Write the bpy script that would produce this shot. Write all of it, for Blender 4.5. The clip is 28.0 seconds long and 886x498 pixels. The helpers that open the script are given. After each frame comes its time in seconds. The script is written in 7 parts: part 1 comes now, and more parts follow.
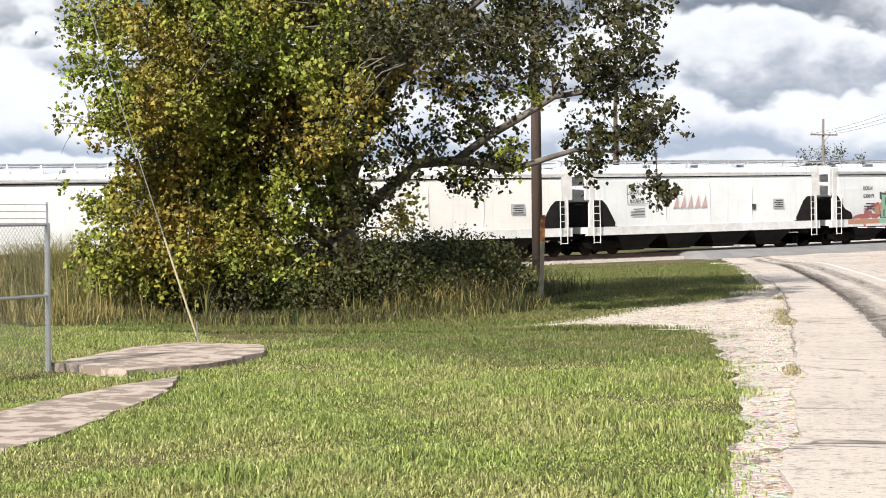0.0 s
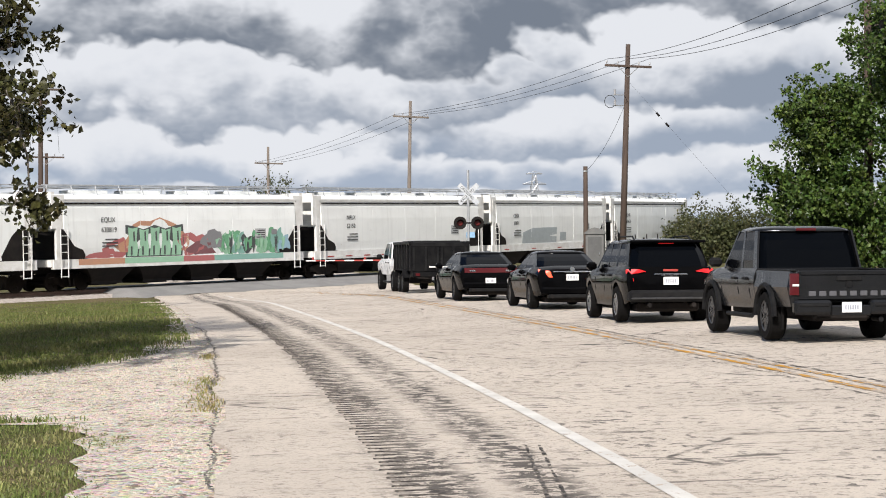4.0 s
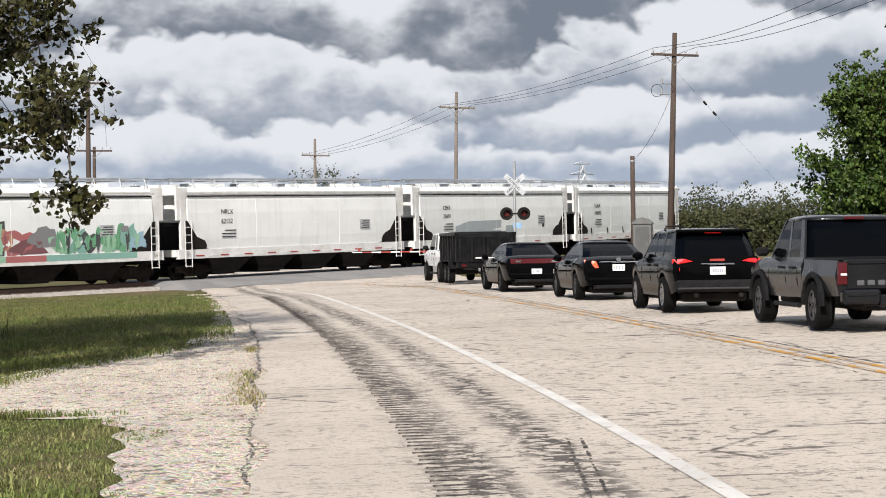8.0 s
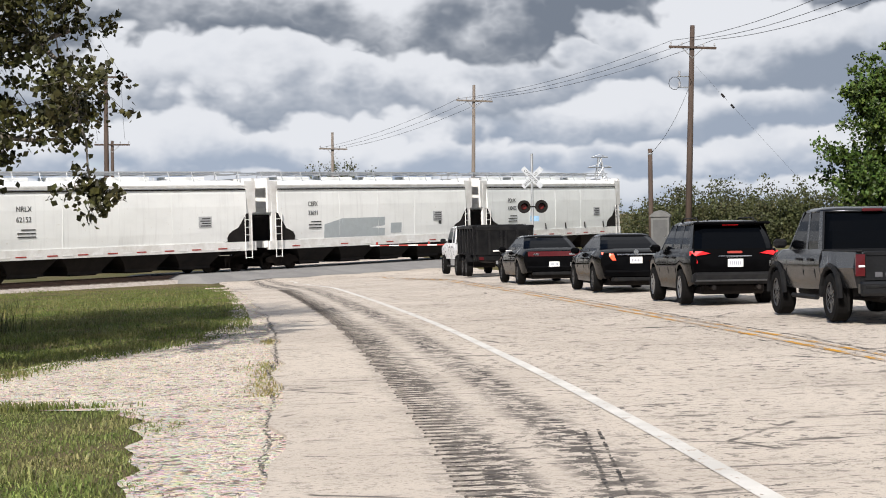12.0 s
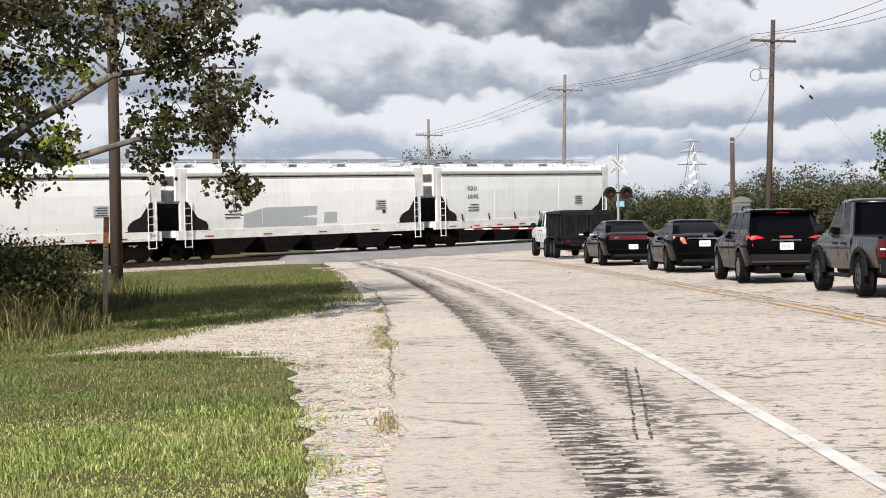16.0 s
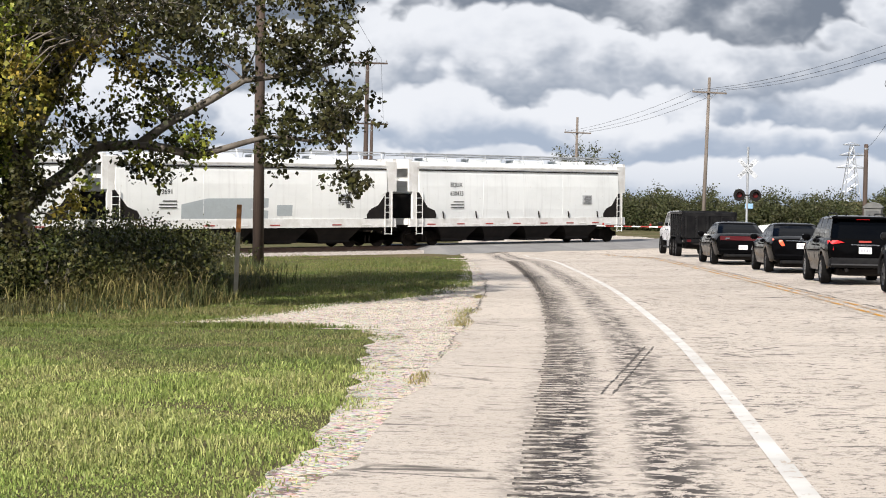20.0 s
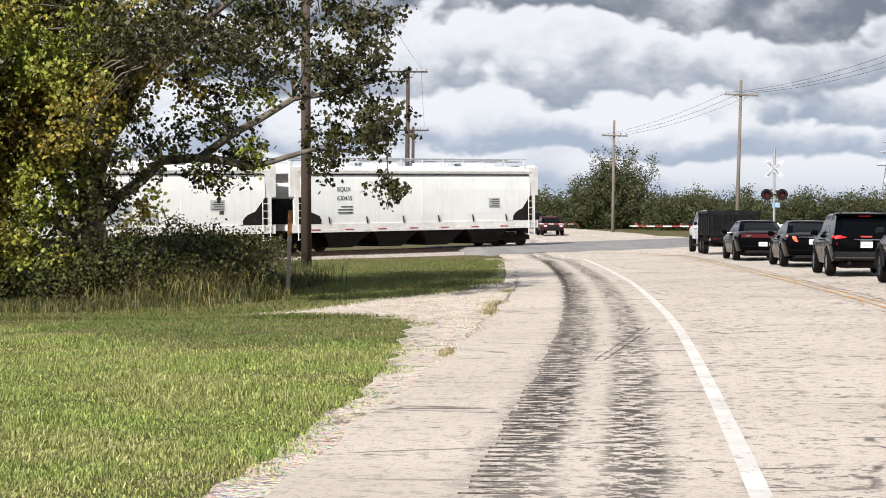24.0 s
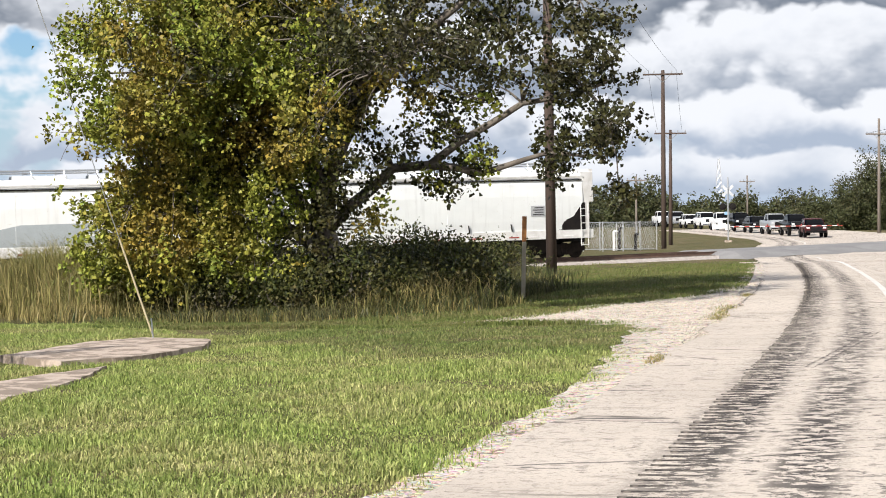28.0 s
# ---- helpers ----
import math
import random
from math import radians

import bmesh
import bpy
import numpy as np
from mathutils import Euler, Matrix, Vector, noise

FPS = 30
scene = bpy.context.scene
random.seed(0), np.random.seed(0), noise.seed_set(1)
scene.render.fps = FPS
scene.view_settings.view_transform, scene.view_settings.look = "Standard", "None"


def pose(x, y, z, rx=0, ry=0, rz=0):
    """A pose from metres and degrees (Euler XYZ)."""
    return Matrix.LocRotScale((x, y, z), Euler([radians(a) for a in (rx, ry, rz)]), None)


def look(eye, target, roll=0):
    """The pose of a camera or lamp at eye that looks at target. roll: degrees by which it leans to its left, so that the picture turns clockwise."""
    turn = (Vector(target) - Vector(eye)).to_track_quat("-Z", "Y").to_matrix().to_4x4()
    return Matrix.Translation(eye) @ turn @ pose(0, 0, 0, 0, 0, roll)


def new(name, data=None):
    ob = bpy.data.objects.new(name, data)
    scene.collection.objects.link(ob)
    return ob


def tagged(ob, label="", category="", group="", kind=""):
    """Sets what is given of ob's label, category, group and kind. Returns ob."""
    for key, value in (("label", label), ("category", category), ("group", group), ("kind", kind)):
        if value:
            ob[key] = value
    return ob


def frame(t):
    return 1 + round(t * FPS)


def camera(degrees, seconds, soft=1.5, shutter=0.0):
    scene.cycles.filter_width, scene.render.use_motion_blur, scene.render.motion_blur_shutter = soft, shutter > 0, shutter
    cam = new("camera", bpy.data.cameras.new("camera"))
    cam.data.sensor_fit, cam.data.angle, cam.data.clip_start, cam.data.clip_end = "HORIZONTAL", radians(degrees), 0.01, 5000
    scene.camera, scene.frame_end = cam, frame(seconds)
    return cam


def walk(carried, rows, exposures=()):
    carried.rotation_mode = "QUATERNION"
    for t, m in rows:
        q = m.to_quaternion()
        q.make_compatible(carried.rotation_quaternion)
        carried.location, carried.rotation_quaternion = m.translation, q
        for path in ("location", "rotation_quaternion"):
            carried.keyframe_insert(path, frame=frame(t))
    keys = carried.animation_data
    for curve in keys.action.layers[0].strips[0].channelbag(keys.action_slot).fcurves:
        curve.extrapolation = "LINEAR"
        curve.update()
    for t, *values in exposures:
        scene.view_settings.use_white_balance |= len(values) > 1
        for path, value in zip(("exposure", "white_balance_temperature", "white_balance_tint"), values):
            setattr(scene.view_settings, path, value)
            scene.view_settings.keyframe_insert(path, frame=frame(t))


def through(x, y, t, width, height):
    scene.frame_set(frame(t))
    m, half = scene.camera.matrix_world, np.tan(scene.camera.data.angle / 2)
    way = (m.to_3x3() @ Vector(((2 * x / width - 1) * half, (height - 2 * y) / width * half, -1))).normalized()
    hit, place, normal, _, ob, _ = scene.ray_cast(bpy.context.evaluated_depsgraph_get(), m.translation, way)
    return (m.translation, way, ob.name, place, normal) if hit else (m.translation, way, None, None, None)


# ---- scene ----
cam = camera(26.77, 28.0, soft=1.0)
# seconds, eye x y z, heading to the right, upward tilt, lean (degrees)
PATH = [
    (0, 1.33, -10.78, 1.65, -15.94, -0.82, -0.33),
    (0.25, 1.14, -11.37, 1.64, -12.56, -0.67, -0.40),
    (0.5, 1.03, -11.57, 1.64, -9.37, -0.53, -0.48),
    (0.75, 1.01, -11.47, 1.64, -7.12, -0.35, -0.40),
    (1, 1.00, -11.32, 1.64, -4.94, -0.17, -0.32),
    (1.25, 0.73, -6.94, 1.65, -3.61, 0.00, -0.32),
    (1.5, 0.55, -3.14, 1.65, -2.03, 0.22, -0.30),
    (1.75, 0.54, -2.23, 1.65, -1.02, 0.31, -0.26),
    (2, 0.51, -1.30, 1.65, 0.07, 0.40, -0.22),
    (2.5, 0.49, 0.05, 1.62, 1.13, 0.36, -0.19),
    (4.5, 0.57, 0.38, 1.60, 0.88, 0.08, -0.49),
    (5, 0.59, 0.46, 1.60, 0.74, 0.13, -0.37),
    (5.5, 0.60, 0.47, 1.60, 0.64, 0.22, -0.68),
    (6, 0.60, 0.49, 1.60, 0.50, 0.23, -0.72),
    (6.5, 0.60, 0.50, 1.60, 0.23, 0.13, -0.77),
    (7, 0.61, 0.51, 1.60, -0.05, 0.01, -0.79),
    (7.5, 0.61, 0.52, 1.60, -0.33, -0.09, -0.85),
    (8, 0.62, 0.53, 1.60, -0.55, -0.15, -0.78),
    (8.5, 0.62, 0.54, 1.59, -0.63, -0.12, -0.90),
    (9, 0.62, 0.54, 1.59, -0.69, -0.10, -0.86),
    (9.5, 0.63, 0.55, 1.59, -0.72, -0.09, -0.84),
    (10, 0.63, 0.55, 1.59, -0.73, -0.10, -0.83),
    (10.5, 0.63, 0.55, 1.59, -0.74, -0.12, -0.82),
    (11, 0.63, 0.56, 1.59, -0.87, -0.19, -0.72),
    (11.5, 0.63, 0.54, 1.58, -0.97, -0.26, -0.88),
    (12, 0.63, 0.53, 1.58, -1.10, -0.34, -0.86),
    (12.5, 0.63, 0.52, 1.58, -1.21, -0.44, -0.78),
    (14.5, 0.69, -2.29, 1.63, -1.93, -0.82, -0.56),
    (15, 0.74, -3.57, 1.63, -2.48, -0.90, -0.42),
    (15.5, 0.83, -4.36, 1.63, -3.09, -0.90, -0.63),
    (16, 0.90, -4.85, 1.63, -3.99, -0.83, -0.65),
    (16.5, 1.01, -5.19, 1.63, -5.26, -0.69, -0.79),
    (17, 1.17, -5.61, 1.63, -6.80, -0.64, -0.59),
    (17.5, 1.45, -5.77, 1.64, -7.94, -0.68, -0.31),
    (18, 1.79, -6.61, 1.64, -8.55, -0.93, 0.18),
    (18.5, 2.02, -7.36, 1.66, -8.57, -1.09, 0.62),
    (19, 2.26, -8.04, 1.66, -8.38, -1.13, 1.18),
    (19.5, 2.42, -8.39, 1.67, -8.41, -1.06, 1.09),
    (20, 2.59, -8.67, 1.67, -8.92, -1.05, 1.12),
    (20.5, 2.64, -8.66, 1.68, -9.49, -0.97, 0.83),
    (21, 2.72, -8.93, 1.68, -10.06, -0.96, 0.66),
    (21.5, 2.83, -9.26, 1.68, -10.44, -1.02, 0.63),
    (23.5, 3.26, -11.37, 1.65, -10.01, -1.05, 0.44),
    (24, 3.49, -12.60, 1.65, -10.29, -0.96, 0.31),
    (24.5, 3.65, -13.35, 1.66, -10.95, -0.99, 0.38),
    (25, 3.78, -13.41, 1.66, -11.87, -1.01, 0.40),
    (25.5, 3.85, -13.47, 1.67, -12.89, -1.00, 0.24),
    (26, 3.91, -13.52, 1.67, -13.84, -0.92, 0.08),
    (26.5, 3.95, -13.25, 1.67, -14.90, -0.86, -0.10),
    (27, 4.01, -12.64, 1.67, -16.10, -0.81, -0.29),
    (27.5, 4.07, -12.06, 1.67, -17.33, -0.79, -0.46),
    (28, 4.13, -11.90, 1.63, -18.51, -0.75, -0.66),
]


def aim(x, y, z, heading, tilt, lean):
    h, e = radians(heading), radians(tilt)
    way = Vector((math.sin(h) * math.cos(e), math.cos(h) * math.cos(e), math.sin(e)))
    eye = Vector((x, y, z))
    return look(eye, eye + way * 20, lean)


# the camera opens up a little where the dark tree fills its view
walk(cam, [(row[0], aim(*row[1:])) for row in PATH], ((0, 0.72), (1, 0.62), (2, 0.50), (5, 0.39), (12.5, 0.39), (17, 0.48), (21, 0.54), (25, 0.57), (28, 0.64)))

# ---- sky and sun ----
SUN_FROM = Vector((-0.29, -0.90, 0.70)).normalized()
world = bpy.data.worlds.new("sky")
scene.world = world
world.use_nodes = True


class Nodes:
    """A small helper to wire shader nodes."""

    def __init__(self, tree):
        self.tree = tree

    def add(self, kind, inputs=None, **props):
        node = self.tree.nodes.new(kind)
        if "blend_type" in props:
            node.blend_type = props["blend_type"]
        if "data_type" in props:
            node.data_type = props["data_type"]
        if "operation" in props:
            node.operation = props["operation"]
        if "noise_dimensions" in props:
            node.noise_dimensions = props["noise_dimensions"]
        if "feature" in props:
            node.feature = props["feature"]
        if "attribute_name" in props:
            node.attribute_name = props["attribute_name"]
        for key, value in (inputs or {}).items():
            socket = node.inputs[key]
            if isinstance(value, bpy.types.NodeSocket):
                self.tree.links.new(value, socket)
            else:
                socket.default_value = value
        return node

    def math(self, op, a, b=0.0, c=0.0):
        return self.add("ShaderNodeMath", {0: a, 1: b, 2: c}, operation=op).outputs[0]

    def noise(self, vec, scale, detail=4.0, rough=0.55, distort=0.0):
        return self.add("ShaderNodeTexNoise", {"Vector": vec, "Scale": scale, "Detail": detail, "Roughness": rough, "Distortion": distort}).outputs["Fac"]

    def ramp(self, fac, lo, hi, to_lo=0.0, to_hi=1.0):
        node = self.add("ShaderNodeMapRange", {0: fac, 1: lo, 2: hi, 3: to_lo, 4: to_hi})
        node.interpolation_type = "SMOOTHSTEP"
        return node.outputs[0]

    def mix(self, fac, a, b, mode="MIX"):
        node = self.add("ShaderNodeMixRGB", blend_type=mode)
        for key, value in ((0, fac), (1, a), (2, b)):
            if isinstance(value, bpy.types.NodeSocket):
                self.tree.links.new(value, node.inputs[key])
            elif key == 0:
                node.inputs[0].default_value = value
            else:
                node.inputs[key].default_value = (*value, 1.0) if len(value) == 3 else value
        return node.outputs[0]

    def mapping(self, vec, scale=(1, 1, 1), loc=(0, 0, 0), rot=(0, 0, 0)):
        return self.add("ShaderNodeMapping", {"Vector": vec, "Scale": scale, "Location": loc, "Rotation": rot}).outputs[0]


def build_sky():
    world.node_tree.nodes.clear()
    n = Nodes(world.node_tree)
    sky = n.add("ShaderNodeTexSky")
    sky.sky_type = "NISHITA"
    sky.sun_disc = False
    sky.sun_elevation = math.asin(SUN_FROM.z)
    sky.sun_rotation = math.atan2(SUN_FROM.x, SUN_FROM.y)
    sky.air_density, sky.dust_density, sky.ozone_density = 1.0, 0.6, 1.5
    blue = n.mix(1.0, sky.outputs[0], (0.052, 0.065, 0.081), "MULTIPLY")
    way = n.add("ShaderNodeTexCoord").outputs["Generated"]
    x, y, z = n.add("ShaderNodeSeparateXYZ", {0: way}).outputs

    low = n.ramp(z, 0.0, 0.085)
    both = n.mix(low, (0.35, 0.42, 0.53), blue)
    # open blue towards the upper west, and cover that opens overhead
    clear = n.ramp(n.math("ADD", n.math("MULTIPLY", x, -1.0), n.math("MULTIPLY", z, 0.5)), 0.40, 0.62, 0.0, 0.20)
    clear = n.math("ADD", clear, n.ramp(z, 0.24, 0.62, 0.0, 0.13))
    billow = n.math("ABSOLUTE", n.math("SUBTRACT", n.noise(n.mapping(way, (1.0, 1.0, 1.4)), 19.0, 4.0, 0.55), 0.5))
    soft = n.noise(n.mapping(way, (1.0, 1.0, 1.8), (0.7, 0.2, 0.4)), 10.0, 5.0, 0.55, 0.2)
    # layers of flat-based cumulus, the far and low ones first; each is grey at its base and white on top
    for i, (base, deep, cover, dark) in enumerate(((0.010, 0.020, 0.34, 0.36), (0.030, 0.026, 0.40, 0.35), (0.050, 0.030, 0.43, 0.31), (0.072, 0.038, 0.43, 0.26), (0.108, 0.062, 0.37, 0.17), (0.165, 0.085, 0.42, 0.16), (0.26, 0.12, 0.46, 0.18), (0.38, 0.2, 0.48, 0.2))):
        place = n.mapping(way, (1.0, 1.0, 1.3), (0.9 * i + 0.3, 1.7 * i + 0.1, 0.4 * i))
        roll = n.math("MULTIPLY", n.math("SUBTRACT", n.noise(place, 5.4, 5.0, 0.6), 0.5), deep * 2.0)
        height = n.math("SUBTRACT", n.math("SUBTRACT", n.math("SUBTRACT", z, base), roll), n.math("MULTIPLY", billow, deep * 0.9))
        there = n.math("SUBTRACT", n.noise(place, 3.9, 4.0, 0.52), n.math("ADD", clear, n.math("MULTIPLY", billow, 0.34)))
        mask = n.math("MULTIPLY", n.ramp(height, -deep * 0.06, deep * 0.06), n.ramp(there, cover - 0.02, cover + 0.03))
        tone = n.math("ADD", n.ramp(height, -deep * 0.05, deep * 0.85), n.math("SUBTRACT", n.math("MULTIPLY", n.math("SUBTRACT", soft, 0.5), 2.3), n.math("MULTIPLY", billow, 1.2)))
        shade = n.mix(n.ramp(tone, -0.10, 0.92), (dark * 0.84, dark * 0.98, dark * 1.22), (0.60, 0.615, 0.65))
        both = n.mix(mask, both, shade)
    both = n.mix(n.ramp(z, 0.04, 0.0, 0.0, 0.6), both, (0.31, 0.36, 0.44))
    back = n.add("ShaderNodeBackground", {"Color": both, "Strength": 1.0})
    out = n.add("ShaderNodeOutputWorld", {"Surface": back.outputs[0]})


build_sky()
sun = new("sun", bpy.data.lights.new("sun", "SUN"))
sun.data.energy = 5.0
sun.data.angle = radians(0.6)
sun.data.color = (1.0, 0.94, 0.87)
sun.matrix_world = look(SUN_FROM * 100, (0, 0, 0))
scene.view_settings.exposure = 0.0

# ---- materials ----
MATS = {}


def base_material(name):
    m = bpy.data.materials.new(name)
    m.use_nodes = True
    m.node_tree.nodes.clear()
    n = Nodes(m.node_tree)
    shader = n.add("ShaderNodeBsdfPrincipled")
    n.add("ShaderNodeOutputMaterial", {"Surface": shader.outputs[0]})
    return m, n, shader


def wire_bump(n, shader, height, strength, distance):
    bump = n.add("ShaderNodeBump", {"Height": height, "Strength": strength, "Distance": distance})
    n.tree.links.new(bump.outputs[0], shader.inputs["Normal"])


def mottled(name, colour, other=None, scale=3.0, rough=0.6, metal=0.0, fine=60.0, bump=0.15, spread=0.5, coat=0.0, stretch=(1, 1, 1), vary=0.0):
    """A surface of one colour with broad stains and fine grain; vary shifts the shade from object to object."""
    if name in MATS:
        return MATS[name]
    m, n, shader = base_material(name)
    co = n.mapping(n.add("ShaderNodeTexCoord").outputs["Object"], stretch)
    other = other or tuple(c * 0.72 for c in colour)
    broad = n.noise(co, scale, 5.0, 0.6, 0.4)
    grain = n.noise(co, fine, 3.0, 0.6)
    fac = n.math("MULTIPLY", n.ramp(broad, 0.5 - spread * 0.4, 0.5 + spread * 0.4), 0.8)
    col = n.mix(fac, colour, other)
    col = n.mix(n.math("MULTIPLY", n.ramp(grain, 0.35, 0.7), 0.25), col, tuple(c * 0.6 for c in colour))
    if vary:
        rnd = n.add("ShaderNodeObjectInfo").outputs["Random"]
        col = n.mix(n.math("MULTIPLY", rnd, vary), col, tuple(c * 0.45 for c in colour))
    n.tree.links.new(col, shader.inputs["Base Color"])
    r = n.ramp(broad, 0.2, 0.8, max(rough - 0.1, 0.02), min(rough + 0.1, 1.0))
    n.tree.links.new(r, shader.inputs["Roughness"])
    shader.inputs["Metallic"].default_value = metal
    shader.inputs["Specular IOR Level"].default_value = 0.07 if max(colour) < 0.06 else 0.3
    shader.inputs["Coat Weight"].default_value = coat
    shader.inputs["Coat Roughness"].default_value = 0.05
    if bump:
        wire_bump(n, shader, grain, bump, 0.01)
    MATS[name] = m
    return m


def glossy(name, colour, rough=0.25, metal=0.0, coat=0.6, dust=0.12):
    """Car paint, glass-like plastic and the like: smooth, with a little road dust."""
    if name in MATS:
        return MATS[name]
    m, n, shader = base_material(name)
    co = n.add("ShaderNodeTexCoord").outputs["Object"]
    dirt = n.noise(co, 2.2, 5.0, 0.65)
    col = n.mix(n.math("MULTIPLY", n.ramp(dirt, 0.35, 0.75), dust), colour, (0.28, 0.26, 0.23))
    n.tree.links.new(col, shader.inputs["Base Color"])
    n.tree.links.new(n.ramp(dirt, 0.3, 0.8, rough, rough + 0.15), shader.inputs["Roughness"])
    shader.inputs["Metallic"].default_value = metal
    shader.inputs["Coat Weight"].default_value = 0.0 if max(colour) < 0.06 else coat * 0.1
    shader.inputs["Coat Roughness"].default_value = 0.04
    shader.inputs["Specular IOR Level"].default_value = 0.055 if max(colour) < 0.06 else 0.3
    MATS[name] = m
    return m


def glowing(name, colour, strength):
    if name in MATS:
        return MATS[name]
    m, n, shader = base_material(name)
    shader.inputs["Base Color"].default_value = (*colour, 1)
    shader.inputs["Roughness"].default_value = 0.25
    shader.inputs["Emission Color"].default_value = (*colour, 1)
    shader.inputs["Emission Strength"].default_value = strength
    MATS[name] = m
    return m


def leafy(name, colours, through=0.22, rough=0.5, jitter=0.95):
    """Foliage: each clump of the mesh takes its own shade, and light passes through the blades."""
    m = bpy.data.materials.new(name)
    m.use_nodes = True
    m.node_tree.nodes.clear()
    n = Nodes(m.node_tree)
    rnd = n.add("ShaderNodeNewGeometry").outputs["Random Per Island"]
    pos = n.add("ShaderNodeTexCoord").outputs["Object"]
    broad = n.ramp(n.noise(pos, 0.55, 3.0, 0.6), 0.35, 0.68)
    first = n.mix(rnd, colours[0], colours[1])
    second = n.mix(rnd, colours[2], colours[3])
    col = n.mix(n.math("MULTIPLY", broad, 0.9), first, second)
    bright = n.math("ADD", 1.0 - jitter * 0.5, n.math("MULTIPLY", n.math("FRACT", n.math("MULTIPLY", rnd, 17.3)), jitter))
    hsv = n.add("ShaderNodeHueSaturation", {"Hue": 0.5, "Saturation": 1.0, "Value": bright, "Fac": 1.0, "Color": col})
    shader = n.add("ShaderNodeBsdfPrincipled", {"Base Color": hsv.outputs[0], "Roughness": rough, "Specular IOR Level": 0.22})
    trans = n.add("ShaderNodeBsdfTranslucent", {"Color": hsv.outputs[0]})
    both = n.add("ShaderNodeMixShader", {0: through, 1: shader.outputs[0], 2: trans.outputs[0]})
    n.add("ShaderNodeOutputMaterial", {"Surface": both.outputs[0]})
    MATS[name] = m
    return m


def road_material():
    """Sun-bleached chip-seal: pale grey-buff stones, dark tar showing through in cross cracks and scuffs."""
    m, n, shader = base_material("chip_seal")
    geo = n.add("ShaderNodeTexCoord").outputs["Object"]
    uv = n.add("ShaderNodeTexCoord").outputs["UV"]
    sep = n.add("ShaderNodeSeparateXYZ", {0: uv})
    across, along = sep.outputs[0], sep.outputs[1]
    broad = n.noise(geo, 0.22, 4.0, 0.6, 0.3)
    stones = n.noise(geo, 38.0, 3.0, 0.7)
    chips = n.noise(geo, 90.0, 2.0, 0.6)
    col = n.mix(n.ramp(broad, 0.35, 0.68), (0.53, 0.462, 0.39), (0.43, 0.37, 0.31))
    flecks = n.noise(n.mapping(uv, (0.8, 0.8, 1.0)), 7.0, 5.0, 0.72, 0.4)
    col = n.mix(n.math("MULTIPLY", n.ramp(stones, 0.54, 0.64), 0.5), col, (0.17, 0.155, 0.14))
    col = n.mix(n.math("MULTIPLY", n.ramp(flecks, 0.555, 0.575), n.math("MULTIPLY", n.ramp(n.noise(uv, 0.9, 3.0, 0.6), 0.36, 0.60, 0.2, 1.0), n.ramp(across, -2.2, -1.4, 0.45, 1.0))), col, (0.07, 0.058, 0.05))
    col = n.mix(n.math("MULTIPLY", n.ramp(chips, 0.30, 0.62), 0.3), col, (0.48, 0.44, 0.39))
    # small dark pits between the stones, drawn out across the road
    pits = n.noise(n.mapping(uv, (0.55, 1.0, 1.0)), 21.0, 4.0, 0.7, 0.3)
    col = n.mix(n.math("MULTIPLY", n.ramp(pits, 0.59, 0.61), n.ramp(n.noise(uv, 0.6, 3.0, 0.6), 0.35, 0.65, 0.35, 0.85)), col, (0.085, 0.068, 0.055))
    # tar showing in the wheel tracks beside the edge line
    trackband = n.math("MAXIMUM", n.math("MULTIPLY", n.math("MULTIPLY", n.ramp(across, -2.0, -1.55), n.ramp(across, -1.12, -1.38)), 1.0), n.math("MULTIPLY", n.ramp(across, -1.08, -0.85), n.ramp(across, -0.40, -0.62)))
    streak = n.noise(n.mapping(uv, (0.7, 0.9, 1.0)), 6.5, 5.0, 0.72, 0.5)
    worn = n.ramp(n.noise(n.mapping(uv, (0.5, 0.09, 1.0)), 1.0, 3.0, 0.5), 0.30, 0.62)
    tar = n.math("MULTIPLY", n.math("MULTIPLY", n.ramp(streak, 0.49, 0.505), trackband), n.math("ADD", 0.55, n.math("MULTIPLY", worn, 0.45)))
    # cross cracks over the whole width
    wob = n.noise(n.mapping(uv, (0.7, 0.7, 1.0)), 0.8, 4.0, 0.6)
    cell = n.add("ShaderNodeTexVoronoi", {"Vector": n.mapping(n.mix(0.35, uv, n.add("ShaderNodeCombineXYZ", {0: wob, 1: wob, 2: 0.0}).outputs[0]), (0.30, 0.62, 1.0)), "Scale": 1.0}, feature="DISTANCE_TO_EDGE").outputs["Distance"]
    hair = n.math("MULTIPLY", n.ramp(cell, 0.010, 0.003), n.ramp(n.noise(n.mapping(uv, (0.9, 0.5, 1.0)), 1.1, 3.0, 0.6), 0.50, 0.60))
    lens = n.ramp(n.noise(n.mapping(uv, (0.5, 3.0, 1.0)), 1.0, 5.0, 0.74, 0.6), 0.61, 0.63)
    lens = n.math("MULTIPLY", lens, n.ramp(n.noise(uv, 0.18, 2.0, 0.5), 0.38, 0.58))
    dark = n.math("MAXIMUM", n.math("MAXIMUM", n.math("MULTIPLY", tar, 1.0), n.math("MULTIPLY", hair, 0.8)), n.math("MULTIPLY", lens, 0.9))
    col = n.mix(dark, col, (0.030, 0.026, 0.025))
    n.tree.links.new(col, shader.inputs["Base Color"])
    shader.inputs["Roughness"].default_value = 0.85
    shader.inputs["Specular IOR Level"].default_value = 0.2
    wire_bump(n, shader, n.math("ADD", n.math("MULTIPLY", stones, 0.6), n.math("MULTIPLY", chips, 0.5)), 0.6, 0.012)
    MATS["road"] = m
    return m


